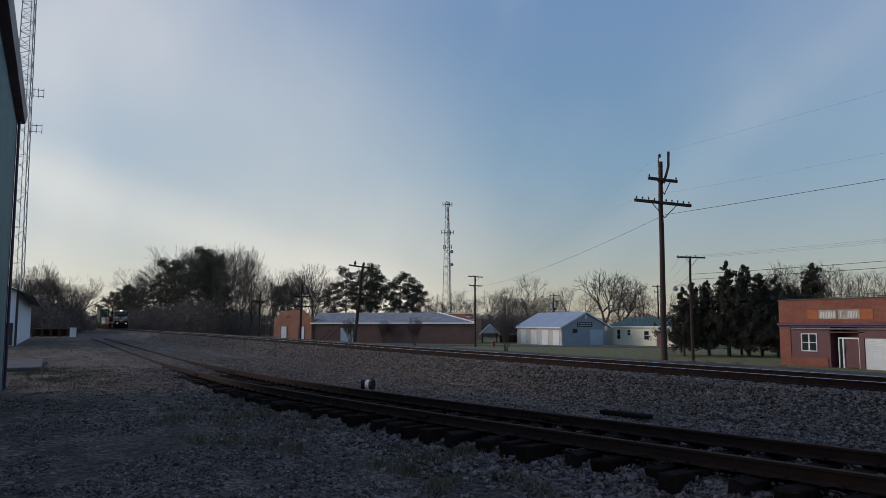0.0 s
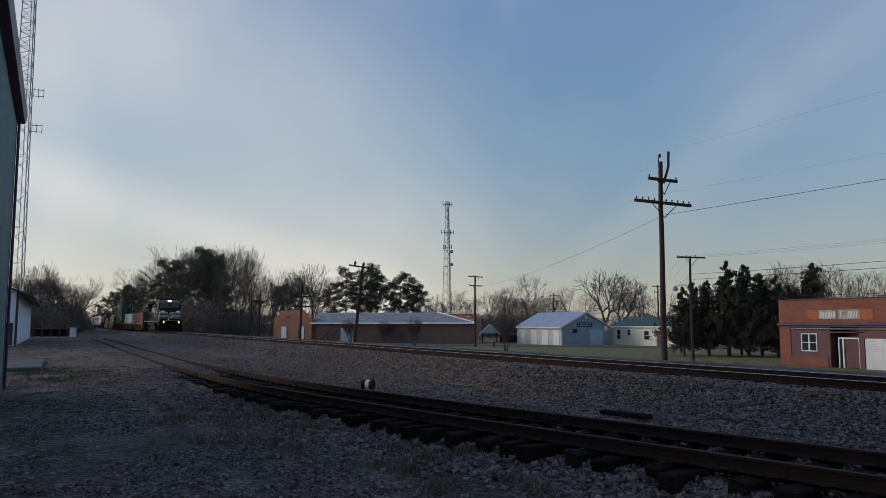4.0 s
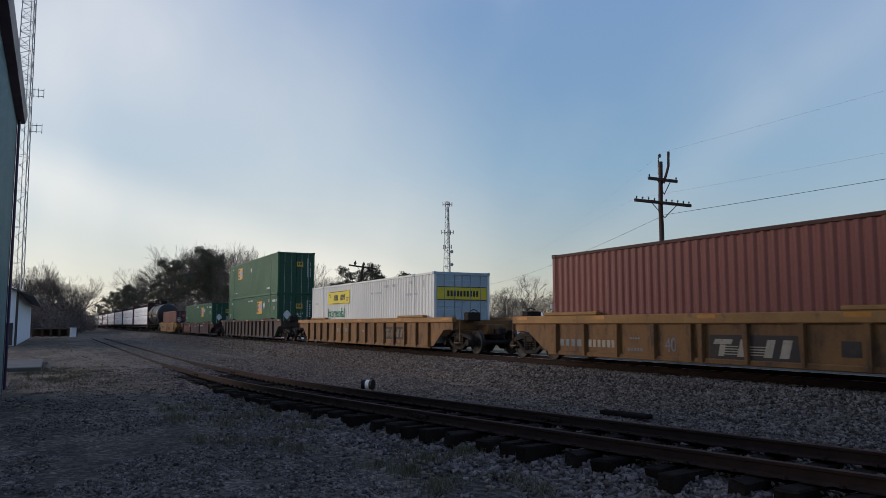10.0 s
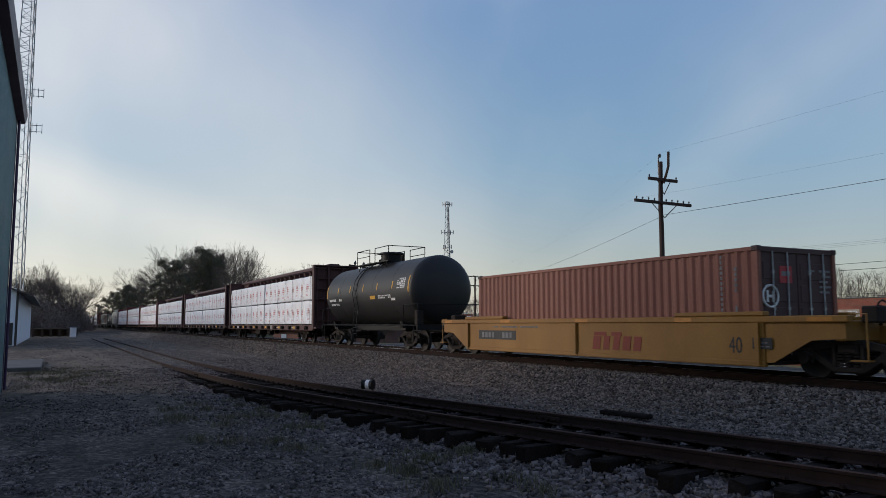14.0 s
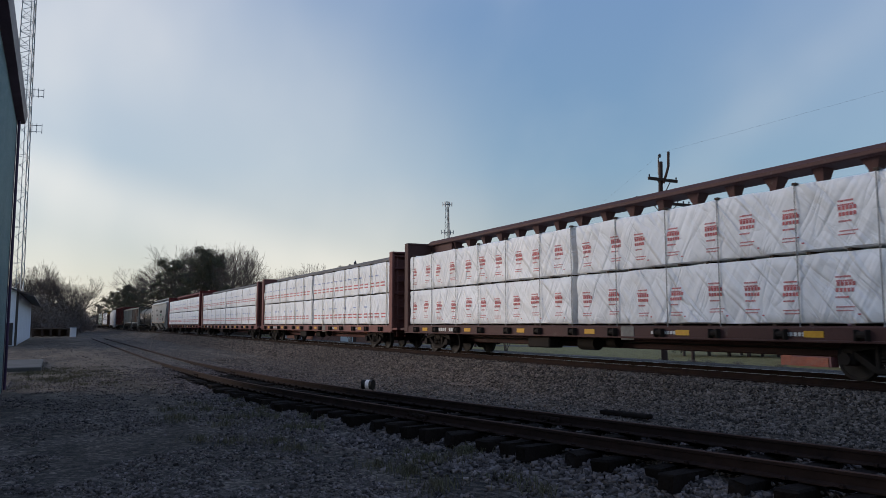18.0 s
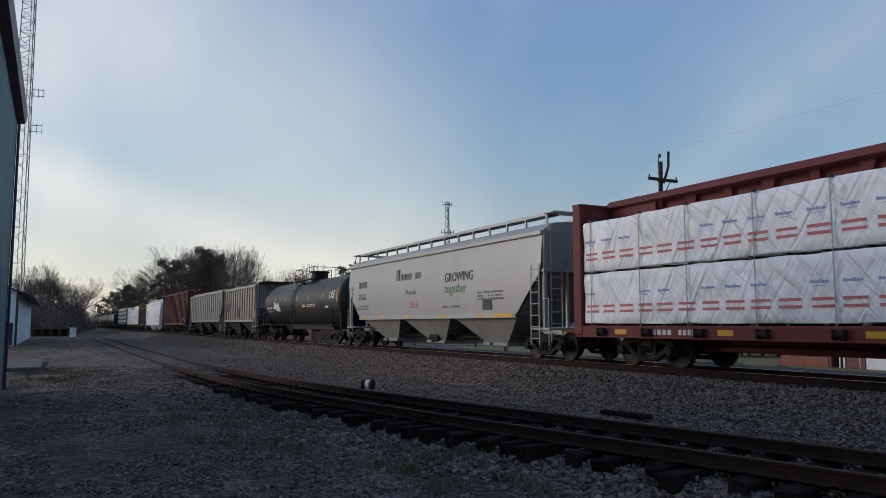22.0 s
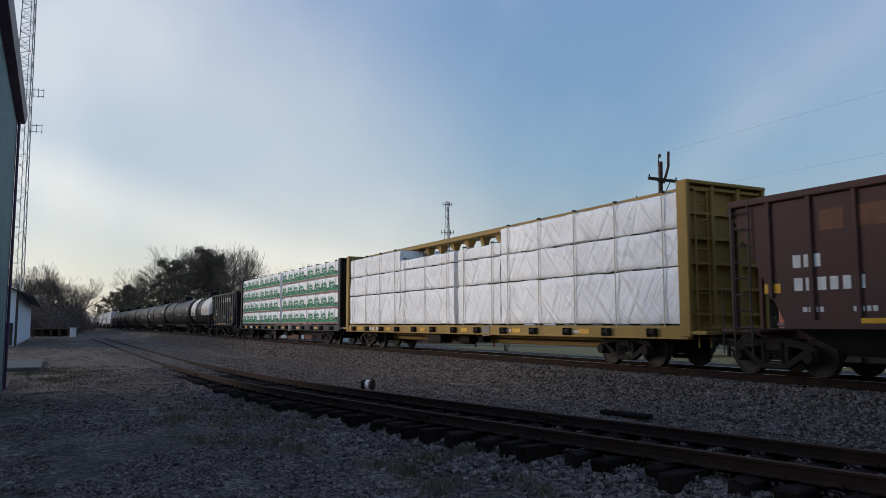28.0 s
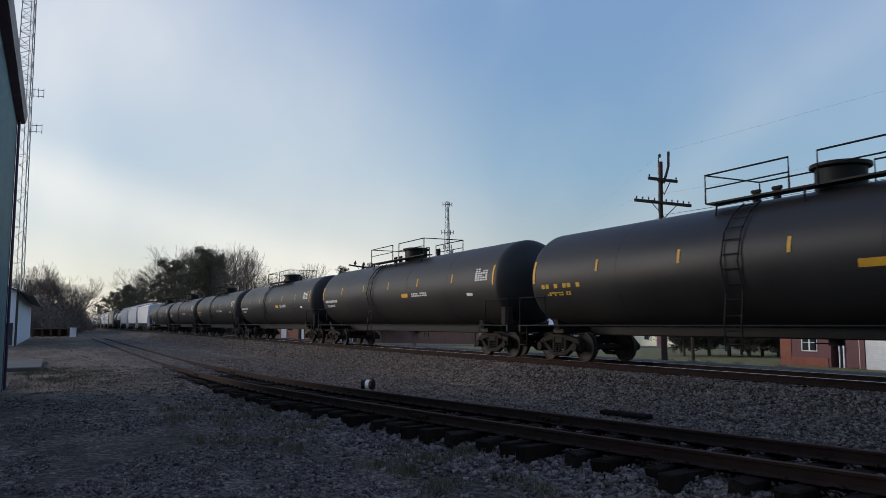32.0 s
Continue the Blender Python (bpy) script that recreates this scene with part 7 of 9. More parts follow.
def tie_mesh(seed):
    rnd = random.Random(seed)
    b = Build().box(-0.115, 0.115, -1.3, 1.3, -0.18, 0.0, 0.015)
    b.v = [(x + rnd.uniform(-0.012, 0.012), y + rnd.uniform(-0.05, 0.05), z + rnd.uniform(-0.01, 0.01)) for x, y, z in b.v]
    return b.mesh("tie", TIE)


TIES = [tie_mesh(k) for k in range(4)]


def railway(name, label, xs, yf, zf, head, tie_xs):
    tr = thing(name, (0, 0, 0), label, "railway track", kind="structure")
    for s in (-1, 1):
        r = part("rail", Build().ring_loft([[(x, yf(x) + s * 0.753 + p[0], zf(x) + p[1]) for p in RAIL_PROF] for x in xs]), RAIL_SIDE, tr)
        part("rail_head", Build().ring_loft([[(x, yf(x) + s * 0.753 + p[0], zf(x) + p[1]) for p in HEAD_PROF] for x in xs]), head, r)
    rnd = random.Random(5)
    for i, x in enumerate(tie_xs):
        ang = math.degrees(math.atan2(yf(x + 0.5) - yf(x - 0.5), 1))
        part("tie", TIES[i % 4], TIE, tr, at=pose(x + rnd.uniform(-0.05, 0.05), yf(x) + rnd.uniform(-0.14, 0.14), zf(x) - 0.175 - 0.03 * rnd.random(), 0, rnd.uniform(-2, 2), ang + rnd.uniform(-3.5, 3.5)))
    return tr


railway("railway_track", "main railway track with polished rail heads on ballast", [-1100, -300, -60, 60], lambda x: TRACK_Y, lambda x: 0.0, RAIL_TOP, [-60 + 0.52 * i for i in range(125)])
siding = railway("siding_track", "rusty siding track with exposed dark timber ties", [-112 + i for i in range(118)] + [8, 12, 18, 26], siding_y, siding_z, RAIL_DULL, [-62 + 0.56 * i for i in range(118)])
for x, s in ((-28.6, -1), (-29.6, 1), (-12.0, -1), (-10.6, 1)):
    b = Build()
    for k in (-1, 1):
        b.box(-0.34, 0.34, k * 0.03 - 0.016, k * 0.03 + 0.016, -0.125, -0.05, 0.01)
        for q in (-0.25, -0.09, 0.09, 0.25):
            b.cyl((q, k * 0.04, -0.088), (q, k * 0.075, -0.088), 0.018, 6)
    part("joint_bar", b, RAIL_SIDE, siding, at=pose(x, siding_y(x) + s * 0.753, siding_z(x), 0, 0, 3 if x > -25 else 0))
spikes = Build()
for i in range(60):
    x = -38 + 0.56 * i
    for s in (-1, 1):
        for k in (-1, 1):
            y = siding_y(x) + s * 0.753 + k * 0.09
            z = siding_z(x) - 0.175
            spikes.box(x - 0.12, x + 0.12, siding_y(x) + s * 0.753 - 0.17, siding_y(x) + s * 0.753 + 0.17, z, z + 0.014)
            spikes.box(x - 0.02, x + 0.02, y - 0.02, y + 0.02, z + 0.01, z + 0.05)
part("tie_plate", spikes, RAIL_SIDE, siding)


# ---- loose stone ----
STONE = material("broken_ballast_stone", (0.142, 0.116, 0.106), (0.076, 0.061, 0.056), 0.9, big=4.0, fine=60, bump=0.3, island=0.8)
STONE_BROWN = material("dusty_ballast_stone", (0.170, 0.137, 0.114), (0.104, 0.082, 0.067), 0.92, big=4.0, fine=60, bump=0.3, island=0.8)


def stones(name, label, count, place, size, mat, seed):
    """Broken stones scattered over the ground; place(rng, k) gives arrays of x and y."""
    rng = np.random.default_rng(seed)
    cube = np.array([(a, b, c) for a in (-1, 1) for b in (-1, 1) for c in (-1, 1)]) * 0.68
    quad = np.array([(0, 1, 3, 2), (4, 6, 7, 5), (0, 4, 5, 1), (2, 3, 7, 6), (0, 2, 6, 4), (1, 5, 7, 3)])
    x, y = place(rng, count)
    count = len(x)
    z = np.array([ground_z(a, b) for a, b in zip(x, y)])
    s = rng.uniform(size[0], size[1], count) * rng.uniform(0.7, 1.2, count)
    shape = cube[None] * rng.uniform(0.35, 1.35, (count, 8, 3)) * np.stack([rng.uniform(0.8, 1.3, count), rng.uniform(0.8, 1.3, count), rng.uniform(0.55, 0.9, count)], 1)[:, None, :]
    a, t = rng.uniform(0, 6.283, count), rng.uniform(-1.1, 1.1, count)
    ca, sa, ct, st = np.cos(a), np.sin(a), np.cos(t), np.sin(t)
    p = shape * s[:, None, None]
    px, py, pz = p[..., 0], p[..., 1] * ct[:, None] - p[..., 2] * st[:, None], p[..., 1] * st[:, None] + p[..., 2] * ct[:, None]
    v = np.stack([px * ca[:, None] - py * sa[:, None] + x[:, None], px * sa[:, None] + py * ca[:, None] + y[:, None], pz + (z + s * 0.25)[:, None]], -1)
    f = quad[None] + 8 * np.arange(count)[:, None, None]
    me = bpy.data.meshes.new(name)
    v, f = v.reshape(-1, 3).astype(np.float32), f.reshape(-1, 4).astype(np.int32)
    me.vertices.add(len(v))
    me.vertices.foreach_set("co", v.ravel())
    me.loops.add(f.size)
    me.loops.foreach_set("vertex_index", f.ravel())
    me.polygons.add(len(f))
    me.polygons.foreach_set("loop_start", np.arange(0, f.size, 4, dtype=np.int32))
    me.update(calc_edges=True)
    me.materials.append(mat)
    tagged(new(name, me), label, "ballast", kind="stuff")


def in_bank(rng, n):
    return -2.5 - 46 * rng.uniform(0, 1, n) ** 1.7, rng.uniform(11.2, 14.0, n)


def in_bank_far(rng, n):
    return rng.uniform(-110, -40, n), rng.uniform(11.4, 14.0, n)


def by_siding(rng, n):
    x = -2.0 - 34 * rng.uniform(0, 1, n) ** 1.5
    off = rng.normal(0, 1.35, n)
    return x, np.array([siding_y(a) for a in x]) + off


def on_shoulder(rng, n):
    x = -2.0 - 26 * rng.uniform(0, 1, n) ** 1.4
    return x, np.array([siding_y(a) for a in x]) - 1.25 + rng.normal(0, 0.4, n)


def in_yard(rng, n):
    d = 6.5 + 26 * rng.uniform(0, 1, n) ** 1.7
    side = rng.uniform(-5.0, 7.0, n)
    y = np.clip(side * (0.35 + d / 22.0), -1.2, 9.0)
    bare = np.array([noise.noise((a * 0.32, b * 0.55, 7)) + 0.35 * noise.noise((a * 1.3, b * 1.6, 2)) for a, b in zip(-d, y)])
    keep = bare < 0.10                  # trodden patches stay bare
    return -d[keep], y[keep]


def between(rng, n):
    return -2.5 - 42 * rng.uniform(0, 1, n) ** 1.6, rng.uniform(7.6, 11.6, n)


def far_yard(rng, n):
    x = -28 - 75 * rng.uniform(0, 1, n) ** 1.3
    return x, rng.uniform(-1.0, 11.5, n)


stones("ballast", "grey broken stone on the main track's bank", 52000, in_bank, (0.020, 0.042), STONE_BROWN, 1)
stones("ballast", "grey broken stone on the main track's bank", 11000, in_bank_far, (0.04, 0.075), STONE_BROWN, 4)
stones("ballast", "pale grey broken stone round the siding's ties", 24000, by_siding, (0.022, 0.048), STONE, 2)
stones("ballast", "scattered grey stone between the two tracks", 18000, between, (0.014, 0.036), STONE_BROWN, 5)
stones("ballast", "pale broken stone heaped against the ties' ends", 10000, on_shoulder, (0.024, 0.052), STONE, 6)
stones("gravel", "small loose grey gravel strewn over the yard", 56000, in_yard, (0.009, 0.030), STONE, 3)
stones("gravel", "coarse grey gravel lumps down the far yard", 5000, far_yard, (0.02, 0.045), STONE_BROWN, 7)

# dry grass
STRAW = material("dry_grass", (0.115, 0.095, 0.058), (0.075, 0.075, 0.038), 0.9, big=2, bump=0, island=0.4)


def tufts(name, label, centres, blades, seed, tall):
    rng = np.random.default_rng(seed)
    vs, fs = [], []
    for cx, cy, r in centres:
        for k in range(blades):
            a, d = rng.uniform(0, 6.283), abs(rng.normal(0, r))
            x, y = cx + d * math.cos(a), cy + d * math.sin(a)
            z = ground_z(x, y)
            h, w = rng.uniform(0.4, 1.0) * tall, 0.006
            lx, ly = rng.normal(0, 0.4) * h, rng.normal(0, 0.4) * h
            q = rng.uniform(0, 6.283)
            dx, dy = w * math.cos(q), w * math.sin(q)
            i = len(vs)
            vs += [(x - dx, y - dy, z), (x + dx, y + dy, z), (x + dx * 0.7 + lx * 0.4, y + dy * 0.7 + ly * 0.4, z + h * 0.6), (x - dx * 0.7 + lx * 0.4, y - dy * 0.7 + ly * 0.4, z + h * 0.6), (x + lx, y + ly, z + h * 0.9), (x + lx + 0.001, y + ly, z + h * 0.9)]
            fs += [(i, i + 1, i + 2, i + 3), (i + 3, i + 2, i + 5, i + 4)]
    tagged(new(name, fast_mesh(name, vs, fs, STRAW)), label, "grass", kind="stuff")


rnd = random.Random(3)
spots = [(-10.5 - 9 * rnd.random(), 2.2 + 2.2 * rnd.random() + (0.8 if k % 2 else 0), 0.25) for k in range(26)]
spots += [(-7.2 - 3 * rnd.random(), 4.0 + 1.4 * rnd.random(), 0.22) for k in range(12)]
tufts("grass_tufts", "thin dry grass tufts beside the siding", spots, 110, 1, 0.16)
spots = [(-27 - 12 * rnd.random(), -0.9 + 3.0 * rnd.random(), 0.5) for k in range(40)]
tufts("grass_tufts", "short worn grass on the yard", spots, 120, 2, 0.12)

# ---- the metal building beside the camera ----
TEAL_METAL = material("blue_grey_metal_siding", (0.20, 0.27, 0.27), (0.16, 0.22, 0.225), 0.45, 0.3, big=0.5, bump=0.05, streak=0.7)
DARK_TRIM = material("dark_purple_trim", (0.060, 0.030, 0.075), (0.04, 0.022, 0.052), 0.45, 0.1, big=1, bump=0.03)
CONCRETE = material("worn_concrete", (0.11, 0.103, 0.095), (0.075, 0.070, 0.064), 0.9, big=0.8, bump=0.3)


def metal_building():
    ob = thing("metal_building", (-26, -1.28, -0.9), "blue-grey ribbed metal building with dark trim", "building")
    n = 34
    line = []
    for i in range(n):
        x = i * 0.3
        line += [(x, 0), (x + 0.22, 0), (x + 0.24, 0.03), (x + 0.28, 0.03)]
    line.append((n * 0.3, 0))
    part("wall", Build().add([(x, y, z) for x, y in line for z in (0, 8.3)], [(2 * i, 2 * i + 2, 2 * i + 3, 2 * i + 1) for i in range(len(line) - 1)]), TEAL_METAL, ob)
    part("end_wall", Build().box(0.0, 0.12, -14, -0.02, 0, 8.3), TEAL_METAL, ob)
    part("back_wall", Build().box(0.0, 10.2, -14.1, -14, 0, 8.3).box(10.1, 10.2, -14, -0.02, 0, 8.3), TEAL_METAL, ob)
    part("roof", Build().add([(-0.3, 0.28, 8.42), (10.5, 0.28, 8.42), (10.5, -7, 10.2), (-0.3, -7, 10.2), (10.5, -14.4, 8.42), (-0.3, -14.4, 8.42)], [(0, 1, 2, 3), (3, 2, 4, 5)]), TEAL_METAL, ob)
    part("eave_gutter", Build().prism([(0.02, 8.12), (0.24, 8.16), (0.30, 8.42), (0.02, 8.44)], -0.25, 10.4), DARK_TRIM, ob)
    part("corner_trim", Build().box(-0.03, 0.10, -0.1, 0.045, 0, 8.2, 0.01), DARK_TRIM, ob)
    part("downpipe", Build().tube([(0.2, 0.1, 8.15), (0.2, 0.1, 0.1)], 0.04, 8), DARK_TRIM, ob)


metal_building()
slab = thing("concrete_slab", (-40.5, -1.6, -0.9), "worn concrete slab lying in the grass", "slab")
part("slab", Build().box(-4.0, 4.2, -2.2, 1.25, 0.0, 0.22, 0.03), CONCRETE, slab)

# ---- the long white shed ----
SHED_WHITE = material("peeling_white_boards", (0.80, 0.81, 0.84), (0.68, 0.69, 0.72), 0.8, big=0.9, bump=0.2, dirt=(0.22, 0.20, 0.18), amount=0.35, streak=0.7)
SHED_ROOF = material("dark_rusty_roof", (0.06, 0.052, 0.05), (0.09, 0.07, 0.06), 0.7, 0.2, big=0.8, bump=0.1)


def white_shed():
    ob = thing("white_shed", (-80, -3, -0.9), "long white board shed with an overhanging dark roof", "shed")
    for k in range(40):
        part("board", Build().box(-1.25 * k - 1.23, -1.25 * k, -0.06 - 0.01 * (k % 3), 0, 0.0 if k % 4 else 0.15, 5.2), SHED_WHITE, ob)
    part("end_wall", Build().prism([(-0.02, 0), (-0.02, 5.25), (-7.5, 7.6), (-15, 5.25), (-15, 0)], -0.15, -0.02), SHED_WHITE, ob)
    part("end_panel", Build().box(-0.02, 0.03, -6.5, -0.3, 2.3, 5.1).box(-0.02, 0.05, -6.5, -0.2, 2.18, 2.3), SHED_WHITE, ob)
    part("corner_post", Build().box(-0.1, 0.08, -0.1, 0.1, 0, 5.3, 0.01), SHED_ROOF, ob)
    part("door_gap", Build().box(-0.01, 0.02, -0.9, -0.25, 0.1, 2.15), SHED_ROOF, ob)
    part("back_wall", Build().box(-50, 0, -15.1, -15, 0, 5.2).box(-50.1, -50, -15, 0, 0, 5.3), SHED_WHITE, ob)
    part("roof", Build().prism([(1.35, 4.55), (-7.5, 7.65), (-16.2, 4.9), (-16.2, 5.05), (-7.5, 7.8), (1.35, 4.7)], -50.5, 0.6), SHED_ROOF, ob)


white_shed()
dock = thing("loading_dock", (-138, 0.4, -0.9), "low dark timber loading dock with posts", "loading dock")
part("deck", Build().box(-8, 0, -3.4, 3.2, 1.2, 1.4, 0.03), DUNNAGE, dock)
for k in range(6):
    part("post", Build().box(-0.3, 0, -3.3 + 1.25 * k, -3.0 + 1.25 * k, 0, 1.2), DUNNAGE, dock)
part("back_panel", Build().box(-7.9, -7.7, -3.4, 3.2, 0, 1.2), DUNNAGE, dock)
cab = thing("equipment_cabinet", (-132, 2.85, -0.9), "small white metal trackside cabinet", "cabinet")
part("body", Build().box(-0.5, 0.5, -0.45, 0.45, 0.0, 1.5, 0.04), WHITE, cab)
part("cap", Build().box(-0.6, 0.6, -0.55, 0.55, 1.5, 1.62, 0.04), STEEL_GREY, cab)

# the can lying by the siding
can = thing("paint_can", pose(-20.9, 8.26, -0.645, 0, 0, 40), "rusty metal can with a white label lying on its side", "can")
part("body", Build().lathe([(-0.17, 0.10), (-0.17, 0.14), (-0.16, 0.145), (-0.15, 0.138), (0.15, 0.138), (0.16, 0.145), (0.17, 0.14), (0.17, 0.10)], "x", n=24), BLACK, can, smooth=35)
part("label", Build().lathe([(-0.04, 0.1), (-0.04, 0.1405), (0.08, 0.1405), (0.08, 0.1)], "x", n=24), WHITE, can, smooth=35)
part("lid", Build().lathe([(-0.176, 0.01), (-0.176, 0.12), (-0.165, 0.125)], "x", n=24), material("tan_lid", (0.30, 0.24, 0.17), (0.24, 0.19, 0.13), 0.6, big=3), can, smooth=35)
pl = thing("plank", pose(-12.3, 10.5, -0.74, 0, 0, 12), "dark broken timber plank lying on the stones", "plank")
part("board", Build().box(-0.6, 0.6, -0.1, 0.1, -0.03, 0.06, 0.02), TIE, pl)


# ---- poles and wires ----
INSULATOR = material("dark_glass_insulator", (0.03, 0.03, 0.035), (0.05, 0.05, 0.055), 0.25, big=3, bump=0)


def utility_pole(x, y, z0, top, r, arms, label, lean=0.0, extras=None):
    """arms: (height, half length, number of insulators, turn in degrees)."""
    ob = thing("utility_pole", pose(x, y, z0, -lean, 0.3 * lean, 0), label, "utility pole", "poles along the track")
    h = top - z0
    n = 9
    part("post", Build().tube([(0.02 * math.sin(i * 1.7), 0.02 * math.cos(i * 2.1), h * i / n) for i in range(n + 1)], [r * (1 - 0.35 * i / n) for i in range(n + 1)], 10), POLE_WOOD, ob, smooth=40)
    for az, half, count, turn in arms:
        t = radians(turn)
        dx, dy = -math.sin(t), math.cos(t)
        b = Build().box(-0.05, 0.05, -half, half, az - z0 - 0.06, az - z0 + 0.06, 0.01)
        m = pose(0.14, 0, 0, 0, 0, turn)
        arm = part("crossarm", b, POLE_WOOD, ob, at=m)
        br = Build()
        for s in (-1, 1):
            br.tube([(0.06, s * half * 0.45, az - z0 - 0.05), (0.06, 0, az - z0 - 0.62)], 0.018, 5)
        part("brace", br, POLE_WOOD, arm)
        for i in range(count):
            yy = -half * 0.93 + 2 * half * 0.93 * i / max(1, count - 1)
            if count > 2 and abs(yy) < 0.15:
                continue
            q = Build().lathe([(az - z0 + 0.05, 0.015), (az - z0 + 0.1, 0.02), (az - z0 + 0.10, 0.030), (az - z0 + 0.14, 0.034), (az - z0 + 0.17, 0.02)], "z", (0, yy, 0), 8)
            part("insulator", q, INSULATOR, arm)
    for name, b, mat in (extras or []):
        part(name, b, mat, ob)
    return ob


tip = Build().tube([(0.12, 0.05, 7.6), (0.25, 0.12, 8.05), (0.3, 0.16, 8.3), (0.32, 0.16, 8.9)], 0.055, 6)
pins = Build().tube([(-0.1, 0, 8.0), (-0.1, 0, 8.75)], 0.03, 5).lathe([(8.7, 0.04), (8.8, 0.07), (8.86, 0.03)], "z", (-0.02, 0, 0), 8)
utility_pole(-23.35, 22.0, -0.72, 7.8, 0.128, [(7.02, 0.78, 2, 0), (6.06, 1.52, 10, 0)], "tall weathered timber pole with two crossarms", 0.4, [("bayonet", tip, POLE_WOOD), ("pin", pins, INSULATOR)])
pots = Build()
for y in (-0.75, 0.0, 0.75):
    pots.lathe([(6.62, 0.04), (6.70, 0.07), (6.76, 0.11), (6.86, 0.11), (6.90, 0.06), (7.02, 0.03)], "z", (0.14, y, 0), 10)
utility_pole(-58.9, 22.0, -0.72, 6.1, 0.15, [(5.85, 1.35, 0, 8), (3.6, 0.95, 0, 0)], "leaning dark timber pole with crossarms and bulky insulators", 5.5, [("pot_insulator", pots, INSULATOR)])
utility_pole(-74.2, 22.0, -0.72, 5.1, 0.14, [(3.9, 0.9, 4, 0), (2.9, 1.1, 4, 0)], "old timber pole with two crossarms", 1.2)
utility_pole(-91.3, 22.0, -0.72, 5.0, 0.13, [(3.9, 0.9, 2, 0), (3.7, 1.1, 3, 0)], "old timber pole with two crossarms", 0.6)
lamp = Build().tube([(0, -0.1, 5.6), (0, -0.7, 5.95), (0, -1.2, 5.9), (0, -1.5, 5.8)], 0.03, 6).lathe([(5.45, 0.2), (5.6, 0.22), (5.82, 0.08)], "z", (0, -1.6, 0), 10)
utility_pole(-43.6, 44.0, -1.78, 6.4, 0.13, [(6.3, 1.25, 4, -12)], "timber pole with a crossarm and a street lamp", 0.0, [("street_lamp", lamp, STEEL_GREY)])
utility_pole(-84.6, 48.0, -1.78, 7.3, 0.15, [(7.2, 1.4, 4, 20), (6.05, 1.25, 3, 20)], "timber pole with two crossarms and a lamp", 0.0, [("street_lamp", lamp, STEEL_GREY)])
box = Build().cyl((0.3, 0.2, 5.6), (0.3, 0.2, 6.6), 0.28, 10).cyl((-0.3, -0.2, 5.5), (-0.3, -0.2, 6.3), 0.25, 10)
utility_pole(-105.3, 75.0, -1.78, 6.3, 0.14, [(6.0, 1.2, 3, 10)], "timber pole with transformers behind the buildings", 0.0, [("transformer", box, STEEL_GREY)])
utility_pole(-80.5, 75.0, -1.78, 6.6, 0.14, [(6.4, 1.1, 3, 0), (5.6, 0.8, 2, 0)], "timber pole behind the pale house")
WIRE = material("dark_wire", (0.02, 0.02, 0.02), (0.03, 0.03, 0.03), 0.6, big=3, bump=0)


def wire(a, b, sag, r=0.012):
    ob = thing("overhead_wire", (0, 0, 0), "thin dark overhead wire strung between poles", "wire", "overhead wires")
    a, b = Vector(a), Vector(b)
    pts = [a.lerp(b, i / 14) - Vector((0, 0, sag * 4 * (i / 14) * (1 - i / 14))) for i in range(15)]
    part("strand", Build().tube(pts, r, 4), WIRE, ob)


HALL_POLE = (-84.6, 48.0)
wire((-23.3, 22, 5.5), (HALL_POLE[0], HALL_POLE[1], 6.0), 0.6, 0.007)
wire((-23.3, 22, 5.55), (20, 22, 5.5), 0.15, 0.008)
wire((HALL_POLE[0], HALL_POLE[1], 6.0), (-140, 72, 5.6), 0.5, 0.011)
wire((-23.3, 22.16, 8.2), (15, 22, 8.6), 0.2, 0.0018)
wire((-23.3, 22.16, 8.2), (-110, 70, 11.0), 0.5, 0.0016)
wire((-23.3, 20.7, 6.2), (HALL_POLE[0], HALL_POLE[1] - 1, 7.25), 0.5, 0.0015)
wire((-23.3, 20.9, 6.2), (15, 20.9, 6.2), 0.3, 0.0015)
for k in range(3):
    wire((-43.6, 43.0 + k, 6.35), (0, 44 + k, 7.0), 0.5, 0.004)
    wire((-43.6, 43.0 + k, 6.35), (-80.5, 74 + k, 6.4), 0.6, 0.006)
for z, y in ((5.0, 44.1), (4.6, 44.1), (3.1, 44.15), (2.95, 44.15)):
    wire((-43.6, y, z), (0, y, z + 0.3), 0.25, 0.014)
    wire((-43.6, y, z), (-80.5, 75, z + 0.4), 0.4, 0.012)


# ---- lattice masts ----
def lattice_mast(name, at, w0, w1, h, panels, label, r=0.06, extras=None, levels=None):
    ob = thing(name, at, label, "radio mast")
    ang = [radians(a) for a in (25, 145, 265)]

    def leg(k, z):
        q = (w0 + (w1 - w0) * z / h) / math.sqrt(3)
        return (q * math.cos(ang[k]), q * math.sin(ang[k]), z)
    for k in range(3):
        part("leg", Build().tube([leg(k, 0), leg(k, h)], r * 1.4, 6), STEEL_GREY, ob)
        b = Build()
        m = (k + 1) % 3
        nodes = levels or [h * i / panels for i in range(panels + 1)]
        for z0, z1 in zip(nodes, nodes[1:]):
            b.tube([leg(k, z0), leg(m, (z0 + z1) / 2)], r * 0.7, 4)
            b.tube([leg(m, (z0 + z1) / 2), leg(k, z1)], r * 0.7, 4)
            b.tube([leg(k, z1), leg(m, z1)], r * 0.5, 4)
        part("bracing", b, STEEL_GREY, ob)
    for nm, b, mat in (extras or []):
        part(nm, b, mat, ob)


